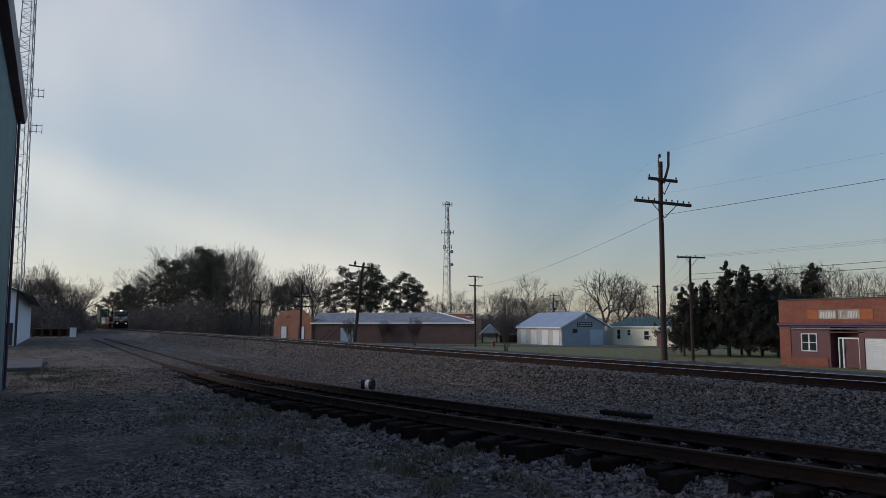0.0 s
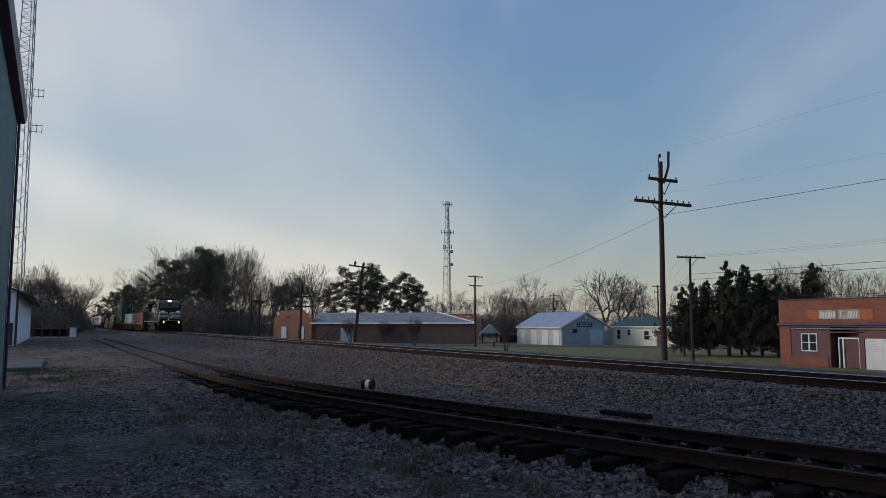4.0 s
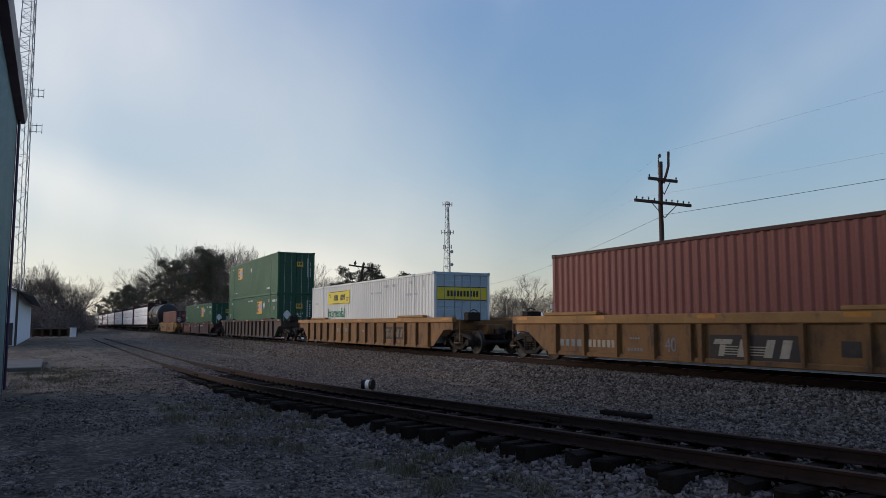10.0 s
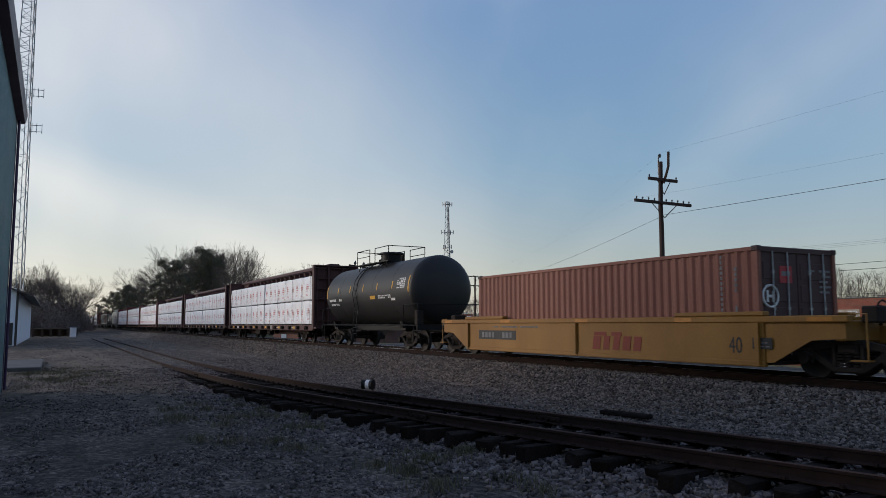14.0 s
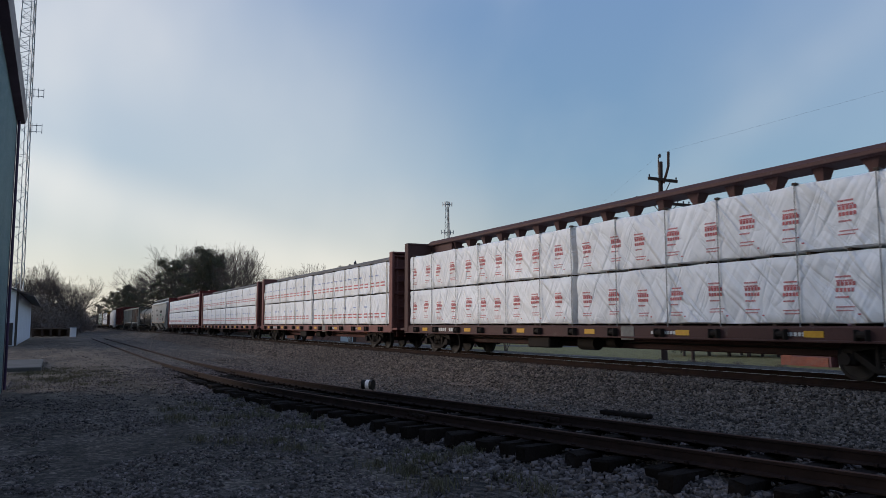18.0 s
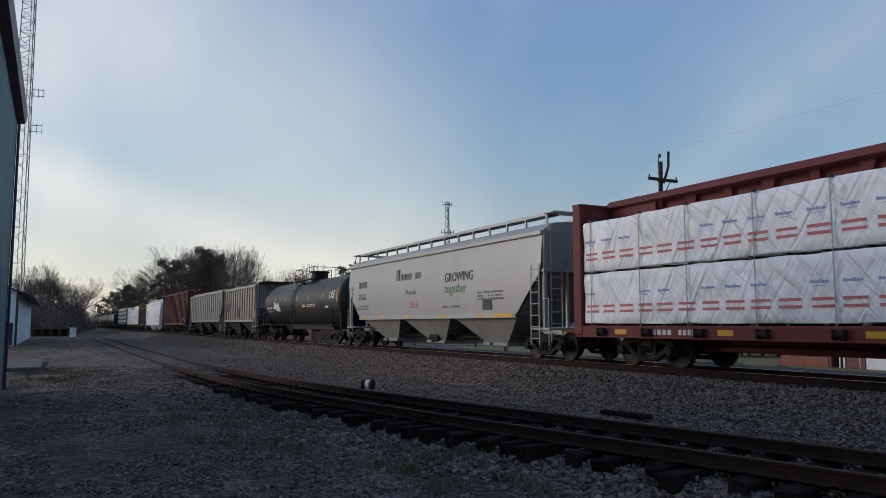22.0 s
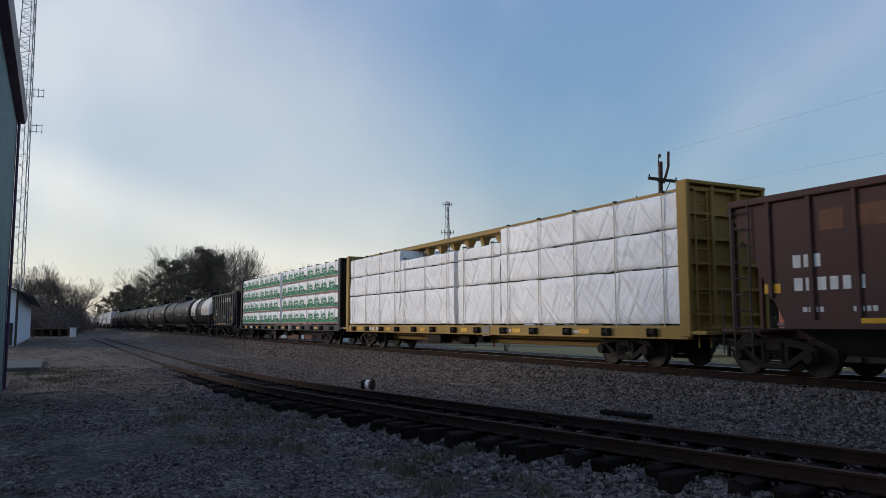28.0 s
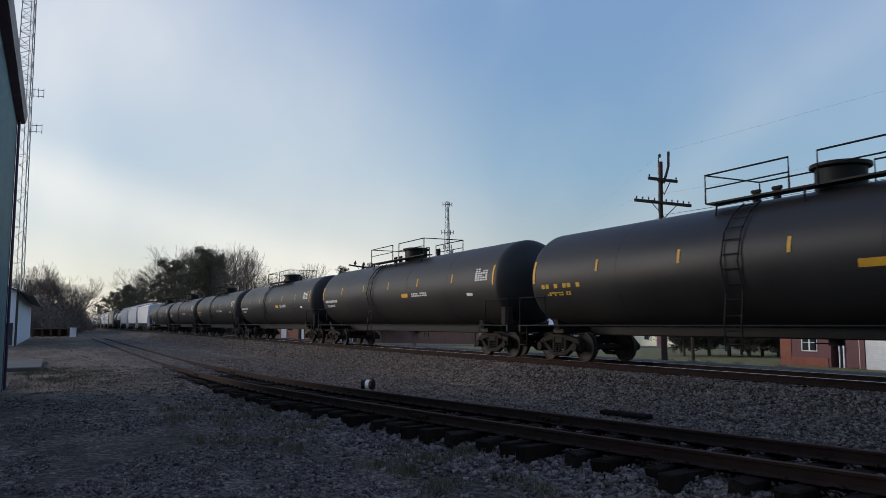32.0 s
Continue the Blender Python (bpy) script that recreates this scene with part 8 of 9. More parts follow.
an = Build()
for z in (42.0, 35.8):
    an.tube([(0.5, 0.6, z), (1.0, 2.7, z)], 0.06, 5).tube([(0.5, 0.6, z - 1.1), (1.0, 2.7, z - 1.1)], 0.05, 5)
    for q in (1.2, 1.9, 2.7):
        an.tube([(0.7, q, z - 1.3), (0.7, q, z + 0.4)], 0.05, 5)
lattice_mast("lattice_mast", (-145, -5.9, -0.9), 3.7, 2.2, 60, 30, "tall grey steel lattice mast with side antennas", 0.07, [("antenna", an, STEEL_GREY), ("cable_run", Build().tube([(0, 0.1, 0), (0, 0.1, 60)], 0.06, 5), STEEL_GREY)], [6.1 * i for i in range(7)] + [36.6 + 2.6 * i for i in range(1, 10)])
an = Build()
for z, w in ((47.9, 1.7), (37.3, 2.2), (31.8, 1.5)):
    for a in range(0, 360, 60):
        x, y = w * math.cos(radians(a)), w * math.sin(radians(a))
        an.tube([(0, 0, z), (x, y, z)], 0.08, 4).box(x - 0.12, x + 0.12, y - 0.12, y + 0.12, z - 0.7, z + 0.8)
dish = Build()
for z in (30.0, 25.2):
    dish.lathe([(0.6, 0.15), (1.0, 0.62), (1.2, 0.66)], "x", (0.2, 1.2, z), 14)
core = Build().tube([(0.4, 1.2, 0), (0.2, 0.3, 47)], [0.26, 0.2], 6)
lattice_mast("cell_mast", (-250, 130, -1.9), 3.9, 1.1, 49, 16, "far slender steel mast with cell antennas and dishes", 0.075, [("antenna", an, STEEL_GREY), ("dish", dish, STEEL_GREY), ("cable_run", core, STEEL_GREY)])


# ---- buildings across the tracks ----
def brick_material(name, c1, c2, mortar, turn=0.0):
    m = bpy.data.materials.new(name)
    m.use_nodes = True
    n, l = m.node_tree.nodes, m.node_tree.links
    co, mp, br, nz, hs = (n.new("ShaderNode" + k) for k in ("TexCoord", "Mapping", "TexBrick", "TexNoise", "HueSaturation"))
    mp.inputs["Rotation"].default_value = (radians(90), 0, 0)
    br.inputs["Color1"].default_value, br.inputs["Color2"].default_value, br.inputs["Mortar"].default_value = (*c1, 1), (*c2, 1), (*mortar, 1)
    br.inputs["Scale"].default_value, br.inputs["Brick Width"].default_value, br.inputs["Row Height"].default_value, br.inputs["Mortar Size"].default_value = 1.0, 0.21, 0.075, 0.008
    nz.inputs["Scale"].default_value, nz.inputs["Detail"].default_value = 0.7, 6
    mr = n.new("ShaderNodeMapRange")
    mr.inputs["To Min"].default_value, mr.inputs["To Max"].default_value = 0.7, 1.3
    bp = n.new("ShaderNodeBump")
    bp.inputs["Strength"].default_value, bp.inputs["Distance"].default_value, bp.invert = 0.5, 0.008, True
    l.new(co.outputs["Object"], mp.inputs["Vector"])
    l.new(mp.outputs["Vector"], br.inputs["Vector"])
    l.new(co.outputs["Object"], nz.inputs["Vector"])
    l.new(nz.outputs["Fac"], mr.inputs["Value"])
    l.new(br.outputs["Color"], hs.inputs["Color"])
    l.new(mr.outputs["Result"], hs.inputs["Value"])
    b = n["Principled BSDF"]
    l.new(hs.outputs["Color"], b.inputs["Base Color"])
    l.new(br.outputs["Fac"], bp.inputs["Height"])
    l.new(bp.outputs["Normal"], b.inputs["Normal"])
    b.inputs["Roughness"].default_value = 0.9
    return m


BRICK_RED = brick_material("red_brick", (0.26, 0.074, 0.043), (0.19, 0.053, 0.033), (0.19, 0.115, 0.085))
BRICK_ORANGE = brick_material("orange_brick", (0.38, 0.14, 0.075), (0.32, 0.115, 0.065), (0.26, 0.18, 0.14))
BRICK_DARK = brick_material("dark_brown_brick", (0.100, 0.052, 0.046), (0.072, 0.040, 0.038), (0.105, 0.078, 0.070))
MAROON = material("maroon_board", (0.125, 0.050, 0.054), (0.10, 0.042, 0.046), 0.6, big=1.0, bump=0.05)
WINDOW_GLASS = glass("dark_window_glass")
PAINT_BLUE = material("blue_grey_siding", (0.27, 0.31, 0.36), (0.235, 0.275, 0.32), 0.6, big=0.8, bump=0.05)
PAINT_CREAM = material("cream_siding", (0.78, 0.74, 0.56), (0.70, 0.66, 0.50), 0.6, big=0.8, bump=0.05)
PAINT_BEIGE = material("beige_siding", (0.50, 0.49, 0.45), (0.43, 0.42, 0.39), 0.6, big=0.8, bump=0.05)
ROOF_BLUE = material("blue_grey_metal_roof", (0.46, 0.50, 0.57), (0.38, 0.42, 0.48), 0.5, 0.2, big=0.5, bump=0.05)
ROOF_GREEN = material("green_metal_roof", (0.085, 0.14, 0.11), (0.07, 0.115, 0.09), 0.5, 0.2, big=0.5, bump=0.05)
ROOF_PALE = material("pale_worn_roofing", (0.29, 0.29, 0.295), (0.18, 0.18, 0.185), 0.9, big=0.9, bump=0.1, dirt=(0.22, 0.215, 0.21), amount=0.6)
ASPHALT = material("grey_asphalt", (0.075, 0.075, 0.078), (0.055, 0.055, 0.057), 0.9, big=0.5, bump=0.3)


def window(parent, x0, x1, z0, z1, y, panes=2, depth=0.05):
    """A framed window on a wall that faces -y."""
    w = part("window", Build().box(x0 - 0.07, x1 + 0.07, y - depth, y - 0.005, z0 - 0.07, z0, 0.01).box(x0 - 0.07, x1 + 0.07, y - depth, y - 0.005, z1, z1 + 0.07, 0.01)
             .box(x0 - 0.07, x0, y - depth, y - 0.005, z0, z1).box(x1, x1 + 0.07, y - depth, y - 0.005, z0, z1), WHITE, parent)
    for i in range(panes):
        a, b = x0 + (x1 - x0) * i / panes, x0 + (x1 - x0) * (i + 1) / panes
        part("pane", Build().box(a + 0.02, b - 0.02, y - 0.02, y - 0.008, z0 + 0.01, z1 - 0.01), WINDOW_GLASS, w)
        if i:
            part("mullion", Build().box(a - 0.05, a + 0.05, y - depth, y - 0.005, z0, z1), WHITE, w)
        part("rail", Build().box(a + 0.02, b - 0.02, y - 0.03, y - 0.018, (z0 + z1) / 2 - 0.02, (z0 + z1) / 2 + 0.02), WHITE, w)
    return w


def brick_store():
    ob = thing("brick_store", (0, 46.6, 0), "single-storey red brick store with a parapet and maroon front", "store")
    zb, zt = -1.82, 2.78
    x0, x1 = -37.75, -19.0
    front = part("front_wall", Build().box(x0, -36.85, 0, 0.3, zb, zt).box(-36.85, x1, 0, 0.3, 0.98, zt).box(-36.85, -34.0, 0.02, 0.3, zb, -1.15), BRICK_RED, ob)
    part("side_wall", Build().box(x0, x0 + 0.3, 0.3, 14, zb, zt), BRICK_RED, ob)
    part("back_wall", Build().box(x0, x1, 14, 14.3, zb, zt).box(x1 - 0.3, x1, 0.3, 14, zb, zt), BRICK_RED, ob)
    part("roof", Build().box(x0 + 0.3, x1 - 0.3, 0.3, 14, 2.3, 2.4), ROOF_PALE, ob)
    part("coping", Build().box(x0 - 0.05, x1, -0.06, 0.36, zt, zt + 0.09, 0.02), CONCRETE, ob)
    part("cornice", Build().box(x0 - 0.02, x1, -0.22, -0.003, 1.02, 1.2, 0.03).box(x0 - 0.02, x1, -0.1, -0.003, 0.93, 1.02, 0.02), DARK_TRIM, ob)
    part("gutter_pipe", Build().tube([(-36.7, -0.12, 0.80), (x1, -0.12, 0.80)], 0.04, 6), STEEL_GREY, ob)
    part("front_panel", Build().box(-36.85, -33.95, 0.05, 0.12, -1.15, 0.98), MAROON, ob)
    part("recess_wall", Build().box(-33.95, -33.8, 0.05, 1.2, zb, 0.98).box(-33.8, -31.4, 1.2, 1.35, zb, 0.98).box(-31.75, -31.4, 0.05, 1.2, zb, 0.98), MAROON, ob)
    part("recess_soffit", Build().box(-33.95, -31.4, 0.05, 1.35, 0.55, 0.62), MAROON, ob)
    window(ob, -35.95, -34.85, -0.68, 0.42, 0.05, 2)
    d = part("door", Build().box(-32.95, -31.9, 0.30, 0.36, zb + 0.08, 0.14, 0.01), MAROON, ob)
    part("door_frame", Build().box(-33.05, -32.95, 0.22, 0.38, zb, 0.24).box(-31.9, -31.8, 0.22, 0.38, zb, 0.24).box(-32.95, -31.9, 0.22, 0.38, 0.14, 0.24).box(-33.35, -33.29, 0.22, 0.38, zb, 0.24).box(-33.29, -33.05, 0.22, 0.38, 0.16, 0.24), WHITE, d)
    part("side_pane", Build().box(-33.29, -33.05, 0.30, 0.32, zb + 0.05, 0.16), WINDOW_GLASS, d)
    part("handle", Build().tube([(-32.85, 0.27, -0.8), (-32.85, 0.22, -0.75), (-32.85, 0.22, -0.5), (-32.85, 0.27, -0.45)], 0.02, 6), BLACK, d)
    rd = part("roller_door", Build().box(-31.4, -25.6, 0.14, 0.16, zb, 0.22), WHITE, ob)
    for k in range(19):
        z = zb + 0.02 + k * 0.106
        part("slat", Build().box(-31.38, -25.62, 0.10, 0.142, z, z + 0.092, 0.012), WHITE, rd)
    part("door_lintel", Build().box(-31.4, x1, 0.04, 0.25, 0.22, 0.98), MAROON, ob)
    part("end_front", Build().box(-25.6, x1, 0.04, 0.25, zb, 0.22), BRICK_RED, ob)
    # the old painted sign
    orange = material("peeling_orange_paint", (0.40, 0.12, 0.04), (0.30, 0.10, 0.05), 0.8, big=2.0, bump=0.1, dirt=(0.35, 0.27, 0.2), amount=0.5)
    pale = material("peeling_pale_paint", (0.42, 0.38, 0.31), (0.24, 0.17, 0.12), 0.8, big=2.5, bump=0.1, dirt=(0.50, 0.47, 0.42), amount=0.5)
    for a, e, mat in ((-35.4, -34.6, orange), (-34.55, -33.2, pale), (-33.1, -31.55, pale), (-31.5, -30.65, orange)):
        part("sign_panel", Build().box(a, e, -0.03, -0.003, 1.46, 2.08), mat, ob, "peeling painted sign panel")
    bars(ob, W_MARK, -0.031, [(-34.45, -33.3, 1.55, 0.42, 6), (-33.0, -31.7, 1.55, 0.42, 7)], lean=0.1)
    part("pavement_step", Build().box(x0, x1, -2.6, -0.01, -1.95, -1.79), CONCRETE, ob)


brick_store()


def gable_house(name, label, x0, x1, y0, y1, zb, ze, zr, wall, end, roof, cat):
    """A house whose ridge runs along x."""
    ob = thing(name, (0, 0, 0), label, cat)
    ym = (y0 + y1) / 2
    part("front_wall", Build().box(x0, x1, y0, y0 + 0.15, zb, ze), wall, ob)
    part("back_wall", Build().box(x0, x1, y1 - 0.15, y1, zb, ze), wall, ob)
    for x in (x0, x1 - 0.15):
        part("gable_wall", Build().prism([(y0 + 0.15, zb), (y1 - 0.15, zb), (y1 - 0.15, ze), (ym, zr - 0.08), (y0 + 0.15, ze)], x, x + 0.15), end, ob)
    sl = (zr - ze) / (ym - y0)
    o = 0.35
    part("roof", Build().prism([(y0 - o, ze - o * sl), (ym, zr), (y1 + o, ze - o * sl), (y1 + o, ze - o * sl + 0.12), (ym, zr + 0.14), (y0 - o, ze - o * sl + 0.12)], x0 - 0.3, x1 + 0.3), roof, ob)
    b = Build()
    n = int((x1 - x0) / 0.6)
    for i in range(n + 1):
        x = x0 - 0.25 + (x1 - x0 + 0.5) * i / n
        b.prism([(y0 - o, ze - o * sl + 0.11), (ym, zr + 0.13), (ym, zr + 0.18), (y0 - o, ze - o * sl + 0.16)], x - 0.02, x + 0.02)
    part("standing_seam", b, roof, ob)
    part("fascia", Build().box(x0 - 0.3, x1 + 0.3, y0 - o - 0.03, y0 - o, ze - o * sl - 0.03, ze - o * sl + 0.14), WHITE, ob)
    b = Build()
    b.add([(x1 + 0.305, y0 - o, ze - o * sl - 0.05), (x1 + 0.305, ym, zr - 0.04), (x1 + 0.305, ym, zr + 0.14), (x1 + 0.305, y0 - o, ze - o * sl + 0.13), (x1 + 0.305, y1 + o, ze - o * sl - 0.05), (x1 + 0.305, y1 + o, ze - o * sl + 0.13)], [(0, 1, 2, 3), (1, 4, 5, 2)])
    part("rake_board", b, WHITE, ob)
    return ob


g = gable_house("garage_building", "blue-grey gabled garage with white doors and metal roof", -97.5, -86.2, 62.6, 71.0, -1.8, 0.75, 2.75, PAINT_BEIGE, PAINT_BLUE, ROOF_BLUE, "garage")
for a, e in ((-96.4, -95.1), (-93.7, -92.2), (-90.9, -89.4), (-88.1, -86.7)):
    part("door", Build().box(a, e, 62.55, 62.6, -1.78, 0.35, 0.01), WHITE, g)
part("roller_door", Build().box(-86.2, -86.15, 67.5, 69.8, -1.78, 0.4, 0.01), material("pale_blue_door", (0.42, 0.50, 0.58), (0.36, 0.43, 0.5), 0.5, big=1, bump=0.04), g)
part("sign_board", Build().box(-86.2, -86.14, 65.3, 67.9, 0.75, 1.4, 0.01), K_MARK, g, "dark sign board")
sb = Build()
for k in range(2):
    for j in range(9):
        sb.box(-86.135, -86.125, 65.45 + j * 0.26, 65.63 + j * 0.26, 1.14 - 0.28 * k, 1.27 - 0.28 * k)
part("lettering", sb, W_MARK, g)
part("gable_vent", Build().box(-86.2, -86.15, 66.6, 67.0, 1.9, 2.45, 0.01), WHITE, g)
part("window", Build().box(-86.2, -86.15, 64.5, 65.3, -0.1, 0.5, 0.01), K_MARK, g)
hs = gable_house("cream_house", "long cream house with a green metal roof", -87.4, -74.6, 72.0, 80.0, -1.8, 0.82, 2.0, PAINT_CREAM, PAINT_BLUE, ROOF_GREEN, "house")
for a, e, z0, z1 in ((-85.7, -85.0, -0.95, 0.35), (-83.5, -82.9, -0.4, 0.35), (-80.1, -79.2, -0.95, 0.2)):
    window(hs, a, e, z0, z1, 72.0, 1)
part("porch", Build().box(-77.9, -76.4, 71.97, 72.0, -1.8, 0.4, 0.0), PAINT_BEIGE, hs)
part("door", Build().box(-77.6, -76.8, 71.93, 71.97, -1.78, 0.25, 0.01), MAROON, hs)
wh = gable_house("white_house", "white clapboard house beyond the cedar trees", -62, -50, 84, 92, -1.8, 1.2, 3.2, WHITE, WHITE, ROOF_PALE, "house")
for x in (-60.5, -58, -55, -52.4):
    window(wh, x, x + 0.9, -0.9, 0.5, 84.0, 1)
part("door", Build().box(-56.6, -55.7, 83.94, 83.99, -1.78, 0.3, 0.01), MAROON, wh)


def open_shelter():
    """A small open gable shelter and the low carport beside it."""
    ob = thing("open_shelter", pose(-104.4, 61.9, -1.79, 0, 0, 62), "small open gable shelter with white trim on posts", "shelter")
    for x in (-1.15, 1.15):
        for y in (0.1, 2.9):
            part("post", Build().box(x - 0.06, x + 0.06, y - 0.06, y + 0.06, 0, 1.5), POLE_WOOD, ob)
    part("gable_board", Build().prism([(-1.3, 1.5), (1.3, 1.5), (0, 2.72)], 0.0, 0.06, "y"), PAINT_BEIGE, ob)
    part("rake_board", Build().prism([(-1.65, 1.22), (0, 2.78), (1.65, 1.22), (1.65, 1.42), (0, 2.98), (-1.65, 1.42)], -0.1, -0.03, "y"), WHITE, ob)
    part("roof", Build().prism([(-1.65, 1.26), (0, 2.80), (1.65, 1.26), (1.65, 1.40), (0, 2.94), (-1.65, 1.40)], -0.03, 3.2, "y"), ROOF_PALE, ob)
    cp = thing("carport", pose(-103.35, 63.9, -1.79, 0, 0, 62), "low dark flat-roofed carport on thin posts", "carport")
    part("roof", Build().box(-0.5, 3.6, 0, 3.6, 1.12, 1.24, 0.02), DARK_TRIM, cp)
    for x in (-0.4, 1.5, 3.4):
        for y in (0.1, 3.4):
            part("post", Build().box(x - 0.05, x + 0.05, y - 0.05, y + 0.05, 0, 1.12), POLE_WOOD, cp)
    part("back_wall", Build().box(-0.5, 3.5, 3.5, 3.56, 0, 1.12), MAROON, cp)


open_shelter()


def long_store():
    """Orange parapet front and the long dark brick hall behind it, set askew to the track."""
    m = pose(-121.6, 38.2, 0, 0, 0, 35.3)
    ob = thing("brick_hall", m, "long dark brick hall with a pale low roof", "hall")
    zb = -1.82
    L = 29.5
    part("front_wall", Build().box(0, L, 0, 0.3, zb, 1.3), BRICK_DARK, ob)
    part("end_wall", Build().prism([(L, 0.3), (18.2, 11.9), (17.9, 11.7), (L - 0.35, 0.3)], zb, 1.3, "z"), BRICK_DARK, ob, "skewed end wall")
    part("back_wall", Build().box(0, 18.0, 11.9, 12.2, zb, 1.3).box(0, 0.3, 0.3, 11.9, zb, 1.3), BRICK_DARK, ob)
    b = Build().add([(-0.1, -0.4, 1.32), (L + 0.4, -0.4, 1.32), (20.0, 6.2, 3.02), (-3.6, 6.2, 3.12), (18.3, 12.4, 1.32), (-3.6, 12.4, 1.32)], [(0, 1, 2, 3), (1, 4, 2), (3, 2, 4, 5)])
    part("roof", b, ROOF_PALE, ob)
    part("eave_board", Build().box(-0.2, L + 0.35, -0.46, -0.40, 1.18, 1.40), WHITE, ob)
    part("hip_flashing", Build().tube([(L + 0.4, -0.4, 1.38), (20.0, 6.2, 3.06)], 0.10, 5), WHITE, ob)
    part("side_door", Build().box(5.6, 8.0, -0.06, 0, zb, 0.55, 0.01), material("pale_blue_panel", (0.30, 0.38, 0.45), (0.26, 0.33, 0.40), 0.6, big=1, bump=0.05), ob)
    for x in (2.4, 3.6):
        part("prop", Build().tube([(x, -1.6, zb), (x + 1.2, -0.1, 0.2)], 0.05, 5), POLE_WOOD, ob)
    fr = thing("brick_storefront", m, "orange brick storefront with stepped parapet and white doors", "store")
    prof = [(-8.0, zb), (-0.05, zb), (-0.05, 2.4), (-0.75, 2.4), (-0.75, 2.95), (-1.75, 2.95), (-1.75, 3.25), (-2.1, 3.25), (-2.1, 3.5), (-6.7, 3.3), (-6.7, 2.75), (-7.3, 2.75), (-7.3, 2.1), (-8.0, 2.1)]
    part("front_wall", Build().prism(prof, -0.3, 0.05, "y"), BRICK_ORANGE, fr)
    part("back_part", Build().box(-7.9, -0.1, 0.06, 14, zb, 1.9), BRICK_ORANGE, fr)
    part("roof", Build().box(-7.9, -0.1, 0.06, 14, 1.9, 2.0), ROOF_PALE, fr)
    for x in (-6.3, -2.6):
        d = part("door", Build().box(x, x + 1.1, -0.36, -0.31, zb, 0.75, 0.02), WHITE, fr)
        part("door_frame", Build().box(x - 0.12, x, -0.35, -0.303, zb, 0.87).box(x + 1.1, x + 1.22, -0.35, -0.303, zb, 0.87), MAROON, d)
    b = Build().tube([(-4.6, -0.31, 2.4), (-4.6, -0.6, 2.6), (-4.6, -0.8, 2.4)], 0.03, 5).lathe([(2.2, 0.2), (2.4, 0.05)], "z", (-4.6, -0.8, 0), 8)
    part("wall_lamp", b, BLACK, fr)
    fr2 = thing("brick_parapet_house", pose(-121.8, 69.0, 0, 0, 0, 35.3), "orange brick building with white-capped stepped parapet", "store")
    part("wall", Build().prism([(-8, zb), (0, zb), (0, 2.0), (-0.95, 2.0), (-0.95, 2.5), (-1.7, 2.5), (-1.7, 3.1), (-8, 3.1)], 0, 3.0, "y"), BRICK_ORANGE, fr2)
    part("coping", Build().box(-8, -1.6, -0.06, 0.4, 3.1, 3.22).box(-1.69, -0.85, -0.06, 0.4, 2.5, 2.62).box(-0.94, 0.1, -0.06, 0.4, 2.0, 2.12), WHITE, fr2)


long_store()
road = tagged(part("road", Build().prism([(-86 + 0.735 * s - 0.678 * q, 53 + 0.678 * s + 0.735 * q) for s, q in ((-20, 0), (36, 0), (36, 4.6), (-20, 4.6))], -1.9, -1.755, "z"), ASPHALT), "grey asphalt street beyond the grass", "road", kind="structure")
walk2 = tagged(part("pavement", Build().box(-106, -88, 40.5, 47.0, -1.9, -1.748), CONCRETE), "pale concrete apron beside the street", "pavement", kind="structure")
hy = thing("fire_hydrant", (-83.7, 50.2, -1.77), "red cast-iron fire hydrant on the verge", "hydrant")
part("body", Build().lathe([(0, 0.2), (0.06, 0.2), (0.08, 0.13), (0.55, 0.13), (0.58, 0.17), (0.62, 0.17), (0.75, 0.09), (0.8, 0.03)], "z", n=14).cyl((-0.24, 0, 0.42), (0.24, 0, 0.42), 0.07, 10), material("red_enamel", (0.22, 0.03, 0.025), (0.17, 0.03, 0.025), 0.5, big=3), hy, smooth=35)
sp = thing("road_sign", (-83.3, 68.0, -1.77), "back of a grey octagonal road sign", "sign")
part("post", Build().tube([(0, 0, 0), (0, 0, 2.6)], 0.04, 6), STEEL_GREY, sp)
part("plate", Build().lathe([(-0.02, 0.42), (0.02, 0.42)], "y", (0, 0, 2.3), 8), STEEL_GREY, sp)


# ---- trees ----
LEAF_DARK = material("dark_needles", (0.043, 0.042, 0.029), (0.060, 0.055, 0.038), 0.85, big=1.0, bump=0, island=0.6)
LEAF_PINE = material("pine_needles", (0.070, 0.070, 0.044), (0.088, 0.084, 0.052), 0.85, big=1.0, bump=0, island=0.5)
TWIG = material("bare_twigs", (0.095, 0.075, 0.064), (0.068, 0.054, 0.047), 0.95, big=1.0, bump=0, island=0.25)
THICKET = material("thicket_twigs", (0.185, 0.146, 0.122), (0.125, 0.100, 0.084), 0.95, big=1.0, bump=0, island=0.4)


class Twigs:
    """Tapered bars with few sides, gathered in arrays."""

    def __init__(self, sides=4):
        self.v, self.f, self.n = [], [], sides

    def bar(self, a, b, r0, r1):
        d = (b - a).normalized()
        s = d.orthogonal().normalized()
        w = d.cross(s)
        k = len(self.v)
        n = self.n
        for p, r in ((a, r0), (b, r1)):
            for i in range(n):
                q = 2 * math.pi * i / n
                self.v.append(p + (s * math.cos(q) + w * math.sin(q)) * r)
        self.f += [(k + i, k + (i + 1) % n, k + n + (i + 1) % n, k + n + i) for i in range(n)]


